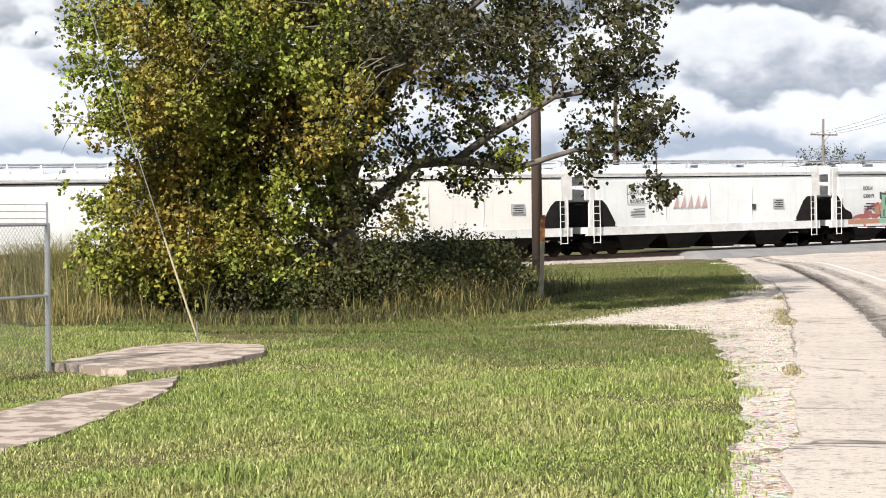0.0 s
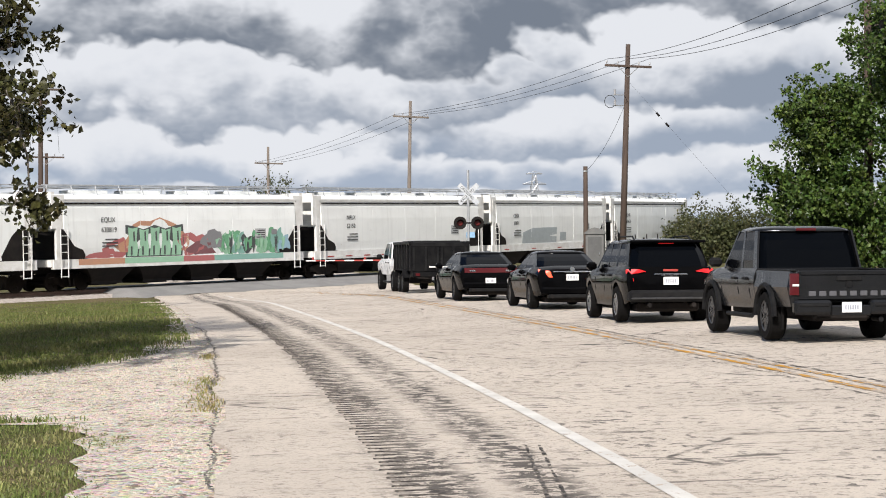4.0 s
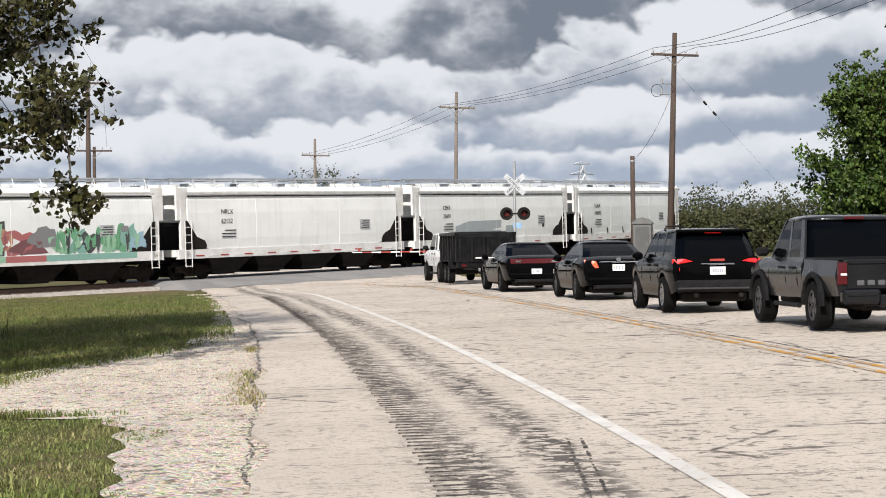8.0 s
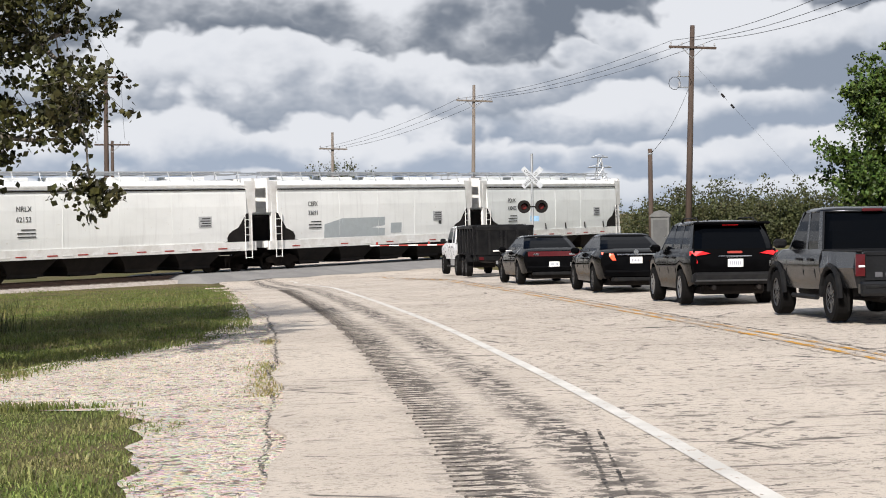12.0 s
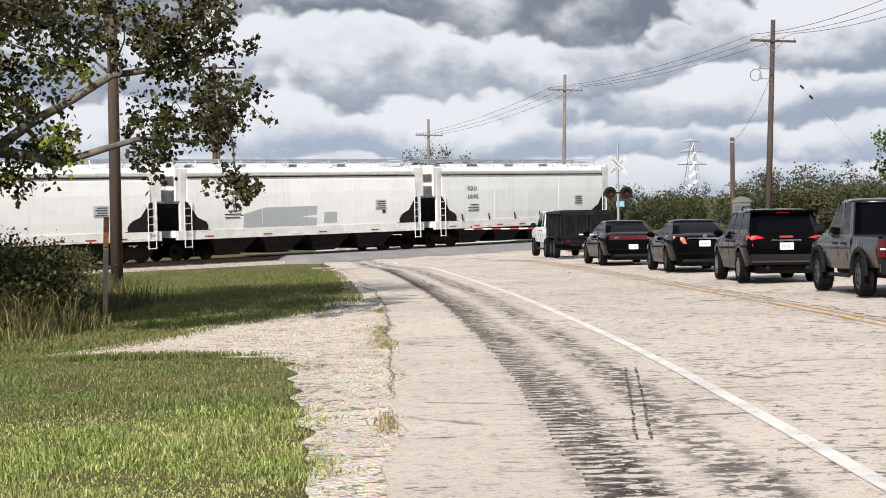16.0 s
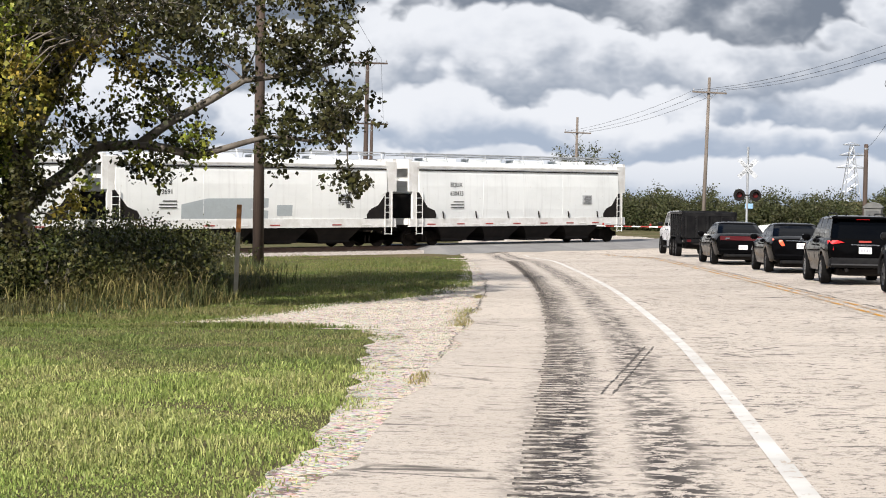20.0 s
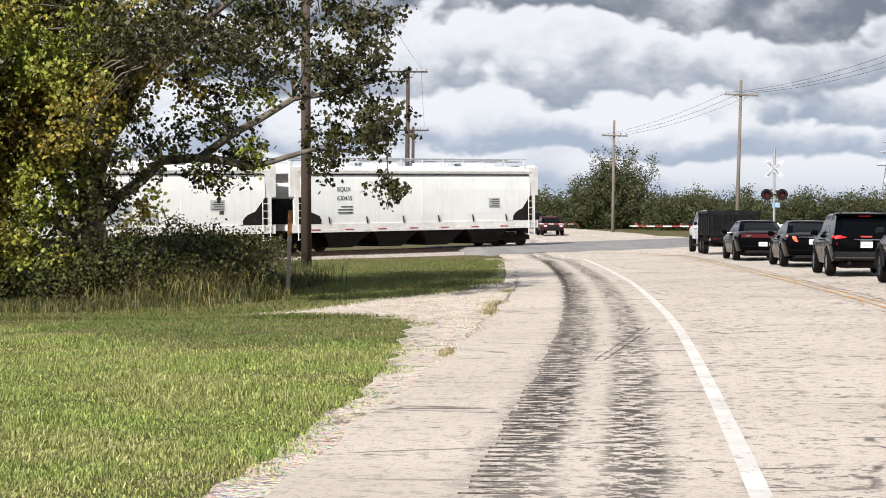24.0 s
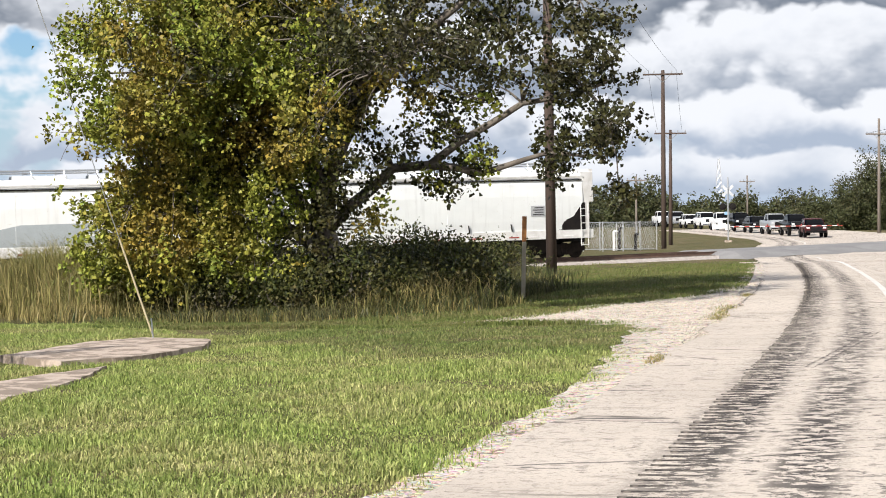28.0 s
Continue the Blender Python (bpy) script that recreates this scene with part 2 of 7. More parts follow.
def soil_material():
    """Short turf over sandy soil, with dry patches."""
    m, n, shader = base_material("turf_soil")
    geo = n.add("ShaderNodeTexCoord").outputs["Object"]
    broad = n.noise(geo, 0.35, 4.0, 0.6, 0.4)
    mid = n.noise(geo, 3.0, 4.0, 0.6)
    fine = n.noise(geo, 40.0, 3.0, 0.65)
    col = n.mix(n.ramp(broad, 0.38, 0.66), (0.085, 0.085, 0.032), (0.15, 0.115, 0.065))
    col = n.mix(n.math("MULTIPLY", n.ramp(mid, 0.42, 0.68), 0.6), col, (0.10, 0.095, 0.042))
    col = n.mix(n.math("MULTIPLY", n.ramp(fine, 0.45, 0.7), 0.6), col, (0.055, 0.048, 0.026))
    n.tree.links.new(col, shader.inputs["Base Color"])
    shader.inputs["Roughness"].default_value = 0.95
    shader.inputs["Specular IOR Level"].default_value = 0.1
    wire_bump(n, shader, fine, 0.8, 0.04)
    MATS["soil"] = m
    return m


def hopper_paint(name, colour, streak):
    """Weathered pale car paint: vertical rain streaks, panel-wise tone, grime towards weld lines."""
    m, n, shader = base_material(name)
    geo = n.add("ShaderNodeTexCoord").outputs["Object"]
    runs = n.noise(n.mapping(geo, (2.6, 2.6, 0.16)), 1.6, 5.0, 0.65)
    cloud = n.noise(n.mapping(geo, (0.25, 0.25, 0.5)), 1.3, 4.0, 0.6)
    col = n.mix(n.ramp(cloud, 0.35, 0.7), colour, tuple(c * 0.90 for c in colour))
    col = n.mix(n.math("MULTIPLY", n.ramp(runs, 0.50, 0.72), 0.55), col, streak)
    spots = n.noise(geo, 6.0, 4.0, 0.7)
    col = n.mix(n.math("MULTIPLY", n.ramp(spots, 0.64, 0.74), 0.35), col, (0.36, 0.28, 0.2))
    n.tree.links.new(col, shader.inputs["Base Color"])
    shader.inputs["Roughness"].default_value = 0.55
    shader.inputs["Specular IOR Level"].default_value = 0.35
    wire_bump(n, shader, n.noise(n.mapping(geo, (0.8, 0.8, 0.35)), 1.2, 2.0, 0.5), 0.35, 0.05)
    return m


ROAD = road_material()
SOIL = soil_material()
def gravel_material():
    """Trodden crushed limestone: pale fines, mottled pebbles, damp and dusty patches, and dark flecks painted as the
    pebbles' small shadows.
    """
    m, n, shader = base_material("crushed_stone")
    geo = n.add("ShaderNodeTexCoord").outputs["Object"]
    broad = n.noise(geo, 0.7, 4.0, 0.6, 0.4)
    pebble = n.add("ShaderNodeTexVoronoi", {"Vector": geo, "Scale": 22.0})
    mid = n.noise(n.mapping(geo, (1.0, 0.75, 1.0)), 6.5, 5.0, 0.7, 0.3)
    col = n.mix(n.ramp(broad, 0.35, 0.68), (0.57, 0.50, 0.425), (0.46, 0.40, 0.335))
    # dark flecks colour in the small shadows between pebbles
    col = n.mix(n.math("MULTIPLY", n.ramp(mid, 0.55, 0.585), 0.85), col, (0.16, 0.13, 0.105))
    col = n.mix(0.22, col, pebble.outputs["Color"], "OVERLAY")
    n.tree.links.new(col, shader.inputs["Base Color"])
    shader.inputs["Roughness"].default_value = 0.95
    shader.inputs["Specular IOR Level"].default_value = 0.1
    wire_bump(n, shader, n.math("SUBTRACT", mid, pebble.outputs["Distance"]), 1.0, 0.03)
    return m


GRAVEL = gravel_material()


def worn_paint(name, colour, wear, edge):
    """Road paint that has flaked off down to the chippings in places."""
    m, n, shader = base_material(name)
    geo = n.add("ShaderNodeTexCoord").outputs["Object"]
    broad = n.noise(geo, 1.1, 4.0, 0.6)
    chips = n.noise(n.mapping(geo, (1.0, 0.7, 1.0)), 11.0, 5.0, 0.7, 0.3)
    bare = n.ramp(n.math("ADD", chips, n.math("MULTIPLY", n.math("SUBTRACT", broad, 0.5), edge)), wear, wear + 0.05)
    col = n.mix(n.ramp(broad, 0.3, 0.7), colour, tuple(c * 0.78 for c in colour))
    col = n.mix(bare, col, (0.40, 0.34, 0.28))
    col = n.mix(n.math("MULTIPLY", n.ramp(chips, wear + 0.08, wear + 0.12), 0.8), col, (0.09, 0.075, 0.065))
    n.tree.links.new(col, shader.inputs["Base Color"])
    shader.inputs["Roughness"].default_value = 0.8
    shader.inputs["Specular IOR Level"].default_value = 0.2
    wire_bump(n, shader, chips, 0.5, 0.01)
    return m


STONE = mottled("limestone", (0.46, 0.41, 0.34), (0.30, 0.26, 0.21), 4.0, 0.95, 0, 30.0, 0.5)
WHITE_LINE = worn_paint("line_paint_white", (0.62, 0.60, 0.56), 0.60, 0.3)
YELLOW_LINE = worn_paint("line_paint_yellow", (0.48, 0.235, 0.02), 0.46, 0.9)
TAR = mottled("tar", (0.05, 0.046, 0.045), (0.24, 0.215, 0.19), 7.0, 0.85, 0, 50.0, 0.5, 0.35)
CROSSING_ASPHALT = mottled("crossing_asphalt", (0.22, 0.215, 0.21), (0.16, 0.155, 0.155), 0.6, 0.9, 0, 40.0, 0.5)
BALLAST = mottled("ballast", (0.40, 0.36, 0.33), (0.24, 0.21, 0.19), 5.0, 0.95, 0, 22.0, 1.0)
RAIL_STEEL = mottled("rail_steel", (0.16, 0.10, 0.075), (0.10, 0.07, 0.06), 2.0, 0.55, 0.4)
TIE_WOOD = mottled("tie_wood", (0.10, 0.08, 0.065), (0.16, 0.14, 0.12), 3.0, 0.9, vary=0.4)
POLE_WOOD = mottled("pole_wood", (0.085, 0.06, 0.047), (0.045, 0.033, 0.028), 1.4, 0.85, 0, 30.0, 0.5, stretch=(3, 3, 0.35))
GREY_WOOD = mottled("grey_wood", (0.20, 0.17, 0.145), (0.12, 0.10, 0.085), 1.4, 0.85, 0, 30.0, 0.5, stretch=(3, 3, 0.35))
BARK = mottled("bark", (0.17, 0.148, 0.125), (0.07, 0.06, 0.05), 2.2, 0.9, 0, 18.0, 0.7, stretch=(2, 2, 0.6))
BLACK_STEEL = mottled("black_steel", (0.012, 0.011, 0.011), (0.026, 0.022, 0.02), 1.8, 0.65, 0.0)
BOGIE = mottled("bogie_steel", (0.015, 0.013, 0.012), (0.035, 0.027, 0.022), 2.5, 0.75, 0.1)
GALV = mottled("galvanised", (0.52, 0.53, 0.54), (0.40, 0.41, 0.42), 4.0, 0.42, 0.75)
WHITE_STEEL = mottled("white_steel", (0.72, 0.72, 0.71), (0.55, 0.53, 0.50), 2.0, 0.55)
CONCRETE = mottled("concrete", (0.44, 0.36, 0.295), (0.15, 0.115, 0.085), 3.4, 0.92, 0, 16.0, 1.0, 0.16)
RUBBER = mottled("rubber", (0.006, 0.006, 0.006), (0.011, 0.010, 0.010), 4.0, 0.85)
GLASS = glossy("tinted_glass", (0.0015, 0.002, 0.003), 0.03, 0.0, 0.3, 0.0)
CHROME = glossy("chrome", (0.75, 0.76, 0.78), 0.12, 1.0, 0.0, 0.1)
SIGN_WHITE = mottled("sign_white", (0.80, 0.80, 0.79), (0.68, 0.67, 0.65), 4.0, 0.5)
SIGN_RED = mottled("sign_red", (0.36, 0.05, 0.04), (0.26, 0.045, 0.04), 4.0, 0.5)
MARK_BLACK = mottled("lettering_black", (0.05, 0.05, 0.052), (0.09, 0.09, 0.09), 8.0, 0.6)
LEAF_TREE = leafy("leaves_turning", [(0.12, 0.175, 0.026), (0.23, 0.245, 0.038), (0.29, 0.19, 0.036), (0.16, 0.125, 0.028)], 0.12, 0.5, 1.15)
LEAF_GREEN = leafy("leaves_green", [(0.022, 0.048, 0.010), (0.045, 0.078, 0.014), (0.03, 0.06, 0.012), (0.085, 0.11, 0.024)], 0.10, 0.45, 1.25)
# Thicket leaf colours are darkened to carry the shade under the tree.
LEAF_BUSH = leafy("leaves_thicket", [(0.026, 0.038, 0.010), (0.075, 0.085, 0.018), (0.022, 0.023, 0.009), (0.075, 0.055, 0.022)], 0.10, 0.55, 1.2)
LEAF_FAR = leafy("leaves_far", [(0.038, 0.052, 0.02), (0.07, 0.075, 0.03), (0.085, 0.07, 0.035), (0.045, 0.055, 0.024)], 0.15)
BLADE = leafy("grass_blades", [(0.13, 0.195, 0.04), (0.35, 0.405, 0.12), (0.19, 0.225, 0.058), (0.46, 0.41, 0.20)], 0.3, 0.5, 1.0)
BLADE_SHORT = leafy("short_blades", [(0.075, 0.112, 0.024), (0.155, 0.18, 0.05), (0.11, 0.125, 0.036), (0.20, 0.165, 0.078)], 0.18, 0.5, 0.6)
BLADE_WORN = leafy("trodden_blades", [(0.082, 0.124, 0.03), (0.195, 0.23, 0.07), (0.12, 0.14, 0.042), (0.26, 0.225, 0.11)], 0.25, 0.5, 0.9)
# Darker copy of the grass; the thicket's shade is in the colour.
BLADE_THICKET_SHADE = leafy("thicket_shade_blades", [(0.03, 0.045, 0.014), (0.075, 0.09, 0.028), (0.05, 0.05, 0.022), (0.12, 0.10, 0.045)], 0.2, 0.5, 0.9)
BLADE_DRY = leafy("dry_blades", [(0.20, 0.18, 0.06), (0.34, 0.27, 0.12), (0.11, 0.14, 0.035), (0.24, 0.21, 0.08)], 0.35)
# Browning leaves, darkened further so their colour carries the crown's shaded side.
LEAF_BROWN_SHADE = leafy("leaves_brown_shade", [(0.026, 0.034, 0.011), (0.055, 0.052, 0.016), (0.055, 0.042, 0.016), (0.022, 0.026, 0.009)], 0.08, 0.45, 1.2)

# ---- building helpers ----
def finish(bm, name, material, smooth=False):
    me = bpy.data.meshes.new(name)
    bmesh.ops.recalc_face_normals(bm, faces=bm.faces)
    bm.to_mesh(me)
    bm.free()
    me.materials.append(material)
    if smooth:
        me.shade_smooth()
    return me


def part(name, bm, material, parent=None, label="", smooth=False):
    ob = new(name, finish(bm, name, material, smooth))
    ob.parent = parent
    return tagged(ob, label)


def share(name, mesh, parent, m):
    ob = new(name, mesh)
    ob.parent = parent
    ob.matrix_basis = m
    return ob


def holder(name, m=None, label="", category="", group="", kind=""):
    ob = new(name)
    ob.matrix_basis = m or Matrix()
    return tagged(ob, label, category, group, kind)


def box(bm, x0, x1, y0, y1, z0, z1, bevel=0.0, m=None):
    vs = bmesh.ops.create_cube(bm, size=1.0)["verts"]
    t = Matrix.Translation(((x0 + x1) / 2, (y0 + y1) / 2, (z0 + z1) / 2)) @ Matrix.Diagonal((x1 - x0, y1 - y0, z1 - z0, 1))
    bmesh.ops.transform(bm, matrix=(m @ t if m else t), verts=vs)
    if bevel:
        edges = {e for v in vs for e in v.link_edges}
        bmesh.ops.bevel(bm, geom=list(edges), offset=bevel, segments=1, affect="EDGES")
    return bm


def rod(bm, a, b, r0, r1=None, sides=8):
    """A tapered bar from a to b."""
    a, b = Vector(a), Vector(b)
    r1 = r0 if r1 is None else r1
    d = b - a
    if d.length < 1e-6:
        return bm
    m = Matrix.Translation((a + b) / 2) @ d.to_track_quat("Z", "Y").to_matrix().to_4x4()
    bmesh.ops.create_cone(bm, cap_ends=True, segments=sides, radius1=r0, radius2=r1, depth=d.length, matrix=m)
    return bm


def prism(bm, outline, axis, lo, hi):
    """An outline of 2D points, pushed from lo to hi along an axis ('x', 'y' or 'z')."""
    def at(p, h):
        return {"x": (h, p[0], p[1]), "y": (p[0], h, p[1]), "z": (p[0], p[1], h)}[axis]
    a = [bm.verts.new(at(p, lo)) for p in outline]
    b = [bm.verts.new(at(p, hi)) for p in outline]
    k = len(outline)
    bm.faces.new(a)
    bm.faces.new(b[::-1])
    for i in range(k):
        bm.faces.new((a[i], b[i], b[(i + 1) % k], a[(i + 1) % k]))
    return bm


def loft(bm, rings, caps=True, closed=True):
    rows = [[bm.verts.new(p) for p in ring] for ring in rings]
    k = len(rows[0])
    for r0, r1 in zip(rows, rows[1:]):
        for i in range(k if closed else k - 1):
            j = (i + 1) % k
            bm.faces.new((r0[i], r0[j], r1[j], r1[i]))
    if caps and closed:
        bm.faces.new(rows[0])
        bm.faces.new(rows[-1][::-1])
    return bm


def tube(bm, points, radii, sides=7):
    """A round limb through points, each with its radius."""
    rings = []
    for i, p in enumerate(points):
        d = (points[min(i + 1, len(points) - 1)] - points[max(i - 1, 0)]).normalized()
        q = d.to_track_quat("Z", "Y")
        rings.append([p + q @ Vector((math.cos(a) * radii[i], math.sin(a) * radii[i], 0)) for a in (2 * math.pi * k / sides for k in range(sides))])
    return loft(bm, rings)


def raw(name, verts, faces, material, parent=None, uvs=None):
    """A mesh straight from arrays, for what has very many pieces."""
    me = bpy.data.meshes.new(name)
    me.from_pydata(verts.tolist() if isinstance(verts, np.ndarray) else verts, [], faces.tolist() if isinstance(faces, np.ndarray) else faces)
    me.materials.append(material)
    if uvs is not None:
        layer = me.uv_layers.new(name="UVMap")
        idx = np.empty(len(me.loops), dtype=np.int64)
        me.loops.foreach_get("vertex_index", idx)
        layer.data.foreach_set("uv", np.asarray(uvs, dtype=np.float32)[idx].ravel())
    me.update()
    ob = new(name, me)
    ob.parent = parent
    return ob


# ---- plan: road lines and the railway ----
LINE_Y = (-300, -60, -20, 0, 10, 15, 20, 27, 34, 47, 60, 70, 80, 85, 95, 104, 113, 125, 137, 150, 167, 184, 209, 260)
WHITE_X = (18, 6.9, 4.75, 3.28, 2.47, 2.04, 1.53, 0.72, -0.1, -1.95, -3.95, -5.6, -7.3, -8.2, -9.9, -11.2, -12.3, -13.9, -16.0, -18.6, -24.8, -31.0, -41.0, -62.0)
YELLOW_X = (22, 11.1, 8.95, 7.45, 6.6, 6.1, 5.6, 4.85, 3.95, 2.2, 0.3, -1.2, -3.1, -4.1, -5.9, -7.1, -8.2, -9.8, -11.9, -14.4, -20.5, -26.7, -36.7, -57.7)


def white_x(y):
    return float(np.interp(y, LINE_Y, WHITE_X))


def yellow_x(y):
    return float(np.interp(y, LINE_Y, YELLOW_X))


def smooth_line(fn, y):
    return (fn(y - 4) + 2 * fn(y) + fn(y + 4)) / 4


def track_at(s):
    """Place, height and heading of the track, s metres along it towards the west."""
    h, k = radians(231.176), -0.00373
    x = -15.23 + (math.sin(h + k * s) - math.sin(h)) / k
    y = 84.83 - (math.cos(h + k * s) - math.cos(h)) / k
    return Vector((x, y, 0.022 - 0.01741 * s)), h + k * s


TRACK_XY = np.array([[*track_at(s)[0]] for s in range(-290, 270, 4)])


def ground_zs(x, y):
    """The lie of the land for arrays of points: banked across the road, falling to the verge, rising to the track bed and again beyond it."""
    x, y = np.asarray(x, dtype=float), np.asarray(y, dtype=float)
    bank = 0.022 * np.clip(x - np.interp(y, LINE_Y, WHITE_X), -12.0, 9.0)
    out = np.empty(len(x))
    for a in range(0, len(x), 20000):
        px, py = x[a:a + 20000], y[a:a + 20000]
        d2 = (TRACK_XY[None, :, 0] - px[:, None]) ** 2 + (TRACK_XY[None, :, 1] - py[:, None]) ** 2
        i = d2.argmin(1)
        w = np.clip(1 - np.maximum(np.sqrt(d2[np.arange(len(px)), i]) - 4.0, 0) / 22.0, 0, 1)
        w = w * w * (3 - 2 * w)
        out[a:a + 20000] = (TRACK_XY[i, 2] - 0.32) * w + bank[a:a + 20000] * (1 - w) + np.clip((py - 140) * 0.012, 0, 1.1)
    return out


def ground_z(x, y):
    return float(ground_zs([x], [y])[0])


def build_ground():
    xs = sorted(set([*range(-60, 61, 3), *range(-150, 151, 15), *range(-400, 401, 50), -3000, -1500, -800, 800, 1500, 3000]))
    ys = sorted(set([*range(-30, 160, 3), *range(-150, 401, 25), -3000, -1200, -500, 700, 1200, 2000, 3000, 4200]))
    verts = [(x, y, ground_z(x, y) - 0.03) for y in ys for x in xs]
    w = len(xs)
    faces = [(j * w + i, j * w + i + 1, (j + 1) * w + i + 1, (j + 1) * w + i) for j in range(len(ys) - 1) for i in range(w - 1)]
    ob = raw("ground", verts, faces, SOIL)
    tagged(ob, "green roadside turf with sandy dry patches", "ground", kind="structure")


def strip(name, left, right, y0, y1, step, lift, material, thick=0.0):
    """A ribbon of ground between two lines of x by y, with the distance from the edge line as its first texture coordinate."""
    verts, uvs, faces = [], [], []
    count = int(round((y1 - y0) / step))
    cols = 6
    for j in range(count + 1):
        y = y0 + (y1 - y0) * j / count
        a, b, w = left(y), right(y), smooth_line(white_x, y)
        for i in range(cols + 1):
            x = a + (b - a) * i / cols
            verts.append((x, y, ground_z(x, y) + lift))
            uvs.append((x - w, y))
    w = cols + 1
    faces = [(j * w + i, j * w + i + 1, (j + 1) * w + i + 1, (j + 1) * w + i) for j in range(count) for i in range(cols)]
    if thick:
        base = len(verts)
        verts += [(x, y, z - thick) for x, y, z in verts]
        uvs += uvs
        for j in range(count):
            for i in (0, cols):
                a, b = j * w + i, (j + 1) * w + i
                faces.append((a, b, b + base, a + base))
    return raw(name, verts, faces, material, uvs=uvs)


GRAVEL_Y = (-6, 5, 9.8, 13.7, 17.1, 19.2, 19.7, 20.1, 20.6, 21.2, 22.3, 24.6, 27.3, 30.5, 33.0, 38.6, 44.6, 54.8, 66, 80)
GRAVEL_X = (0.9, 0.0, -0.66, -1.35, -1.88, -2.45, -3.6, -4.9, -6.2, -6.0, -5.62, -5.36, -5.1, -4.2, -3.75, -3.98, -4.65, -6.1, -8.0, -10.6)


def build_road():
    rough_edge = lambda y: 0.10 * math.sin(y * 1.7) * math.sin(y * 0.43 + 1) + 0.05 * math.sin(y * 5.1)
    road = strip("road", lambda y: smooth_line(white_x, y) - 3.0 + rough_edge(y), lambda y: smooth_line(yellow_x, y) + 6.2, -120, 200, 1.0, 0.02, ROAD, 0.06)
    tagged(road, "pale bleached chip-seal highway with tar scuffs", "road", kind="structure")
    line = strip("edge_line", lambda y: smooth_line(white_x, y) - 0.07, lambda y: smooth_line(white_x, y) + 0.07, -60, 84, 1.0, 0.026, WHITE_LINE)
    tagged(line, "worn white painted edge line", "road marking", kind="structure")
    for k in (-0.17, 0.10):
        y_line = strip("centre_line", lambda y: smooth_line(yellow_x, y) + k - 0.055, lambda y: smooth_line(yellow_x, y) + k + 0.055, -60, 84, 1.0, 0.026, YELLOW_LINE)
        tagged(y_line, "faded yellow painted centre line", "road marking", kind="structure")
    far = strip("far_edge_line", lambda y: smooth_line(white_x, y) - 0.07, lambda y: smooth_line(white_x, y) + 0.07, 108, 190, 1.0, 0.026, WHITE_LINE)
    tagged(far, "white edge line beyond the crossing", "road marking", kind="structure")
    # darker asphalt over the crossing
    verts, faces = [], []
    n = 24
    for i in range(n + 1):
        s = -27 + 26 * i / n
        p, h = track_at(s)
        side = Vector((-math.sin(h), math.cos(h), 0))
        for j, off in enumerate((-4.2, -2.0, 0, 2.0, 4.2)):
            q = p + side * off
            verts.append((q.x, q.y, ground_z(q.x, q.y) - 0.06 if i in (0, n) else p.z + 0.02 if abs(off) < 3 else ground_z(q.x, q.y) + 0.028))
    faces = [(i * 5 + j, i * 5 + j + 1, (i + 1) * 5 + j + 1, (i + 1) * 5 + j) for i in range(n) for j in range(4)]
    tagged(raw("crossing_surface", verts, faces, CROSSING_ASPHALT), "grey asphalt apron over the level crossing", "crossing", kind="structure")
    # gravel turnout, between the grass and the edge of the pavement
    def ragged(y):
        return float(np.interp(y, GRAVEL_Y, GRAVEL_X)) - 0.55 + noise.noise((y * 1.3, 2.0, 3.0)) * 0.22 + noise.noise((y * 5, 4.0, 9.0)) * 0.10
    turnout = strip("gravel_turnout", ragged, lambda y: smooth_line(white_x, y) - 2.4, -4, 76, 0.2, -0.012, GRAVEL)
    tagged(turnout, "pale crushed-stone turnout beside the pavement", "gravel", kind="structure")


build_ground()
build_road()

# ---- railway ----
def build_track():
    line = holder("railway_track", None, "rusty steel rails on timber ties in pale ballast", "railway track", kind="structure")
    s0, s1, step = -190, 130, 2.5
    prof = [(-2.6, -0.55), (-1.6, -0.20), (1.6, -0.20), (2.6, -0.55)]
    verts, faces = [], []
    n = int((s1 - s0) / step)
    for i in range(n + 1):
        p, h = track_at(s0 + i * step)
        side = Vector((-math.sin(h), math.cos(h), 0))
        for off, z in prof:
            q = p + side * off
            verts.append((q.x, q.y, p.z + z))
    faces = [(i * 4 + j, i * 4 + j + 1, (i + 1) * 4 + j + 1, (i + 1) * 4 + j) for i in range(n) for j in range(3)]
    raw("ballast_bed", verts, faces, BALLAST, line)
    for off in (-0.7525, 0.7525):
        bm = bmesh.new()
        rings = []
        for i in range(n + 1):
            p, h = track_at(s0 + i * step)
            side = Vector((-math.sin(h), math.cos(h), 0))
            c = p + side * off
            rings.append([c + side * a + Vector((0, 0, z)) for a, z in ((-0.07, -0.17), (0.07, -0.17), (0.07, -0.14), (0.02, -0.12), (0.02, -0.04), (0.037, -0.03), (0.037, 0), (-0.037, 0), (-0.037, -0.03), (-0.02, -0.04), (-0.02, -0.12), (-0.07, -0.14))])
        loft(bm, rings)
        part("rail", bm, RAIL_STEEL, line)
    return line


TRACK_LINE = build_track()
CAR_LEN = 17.54


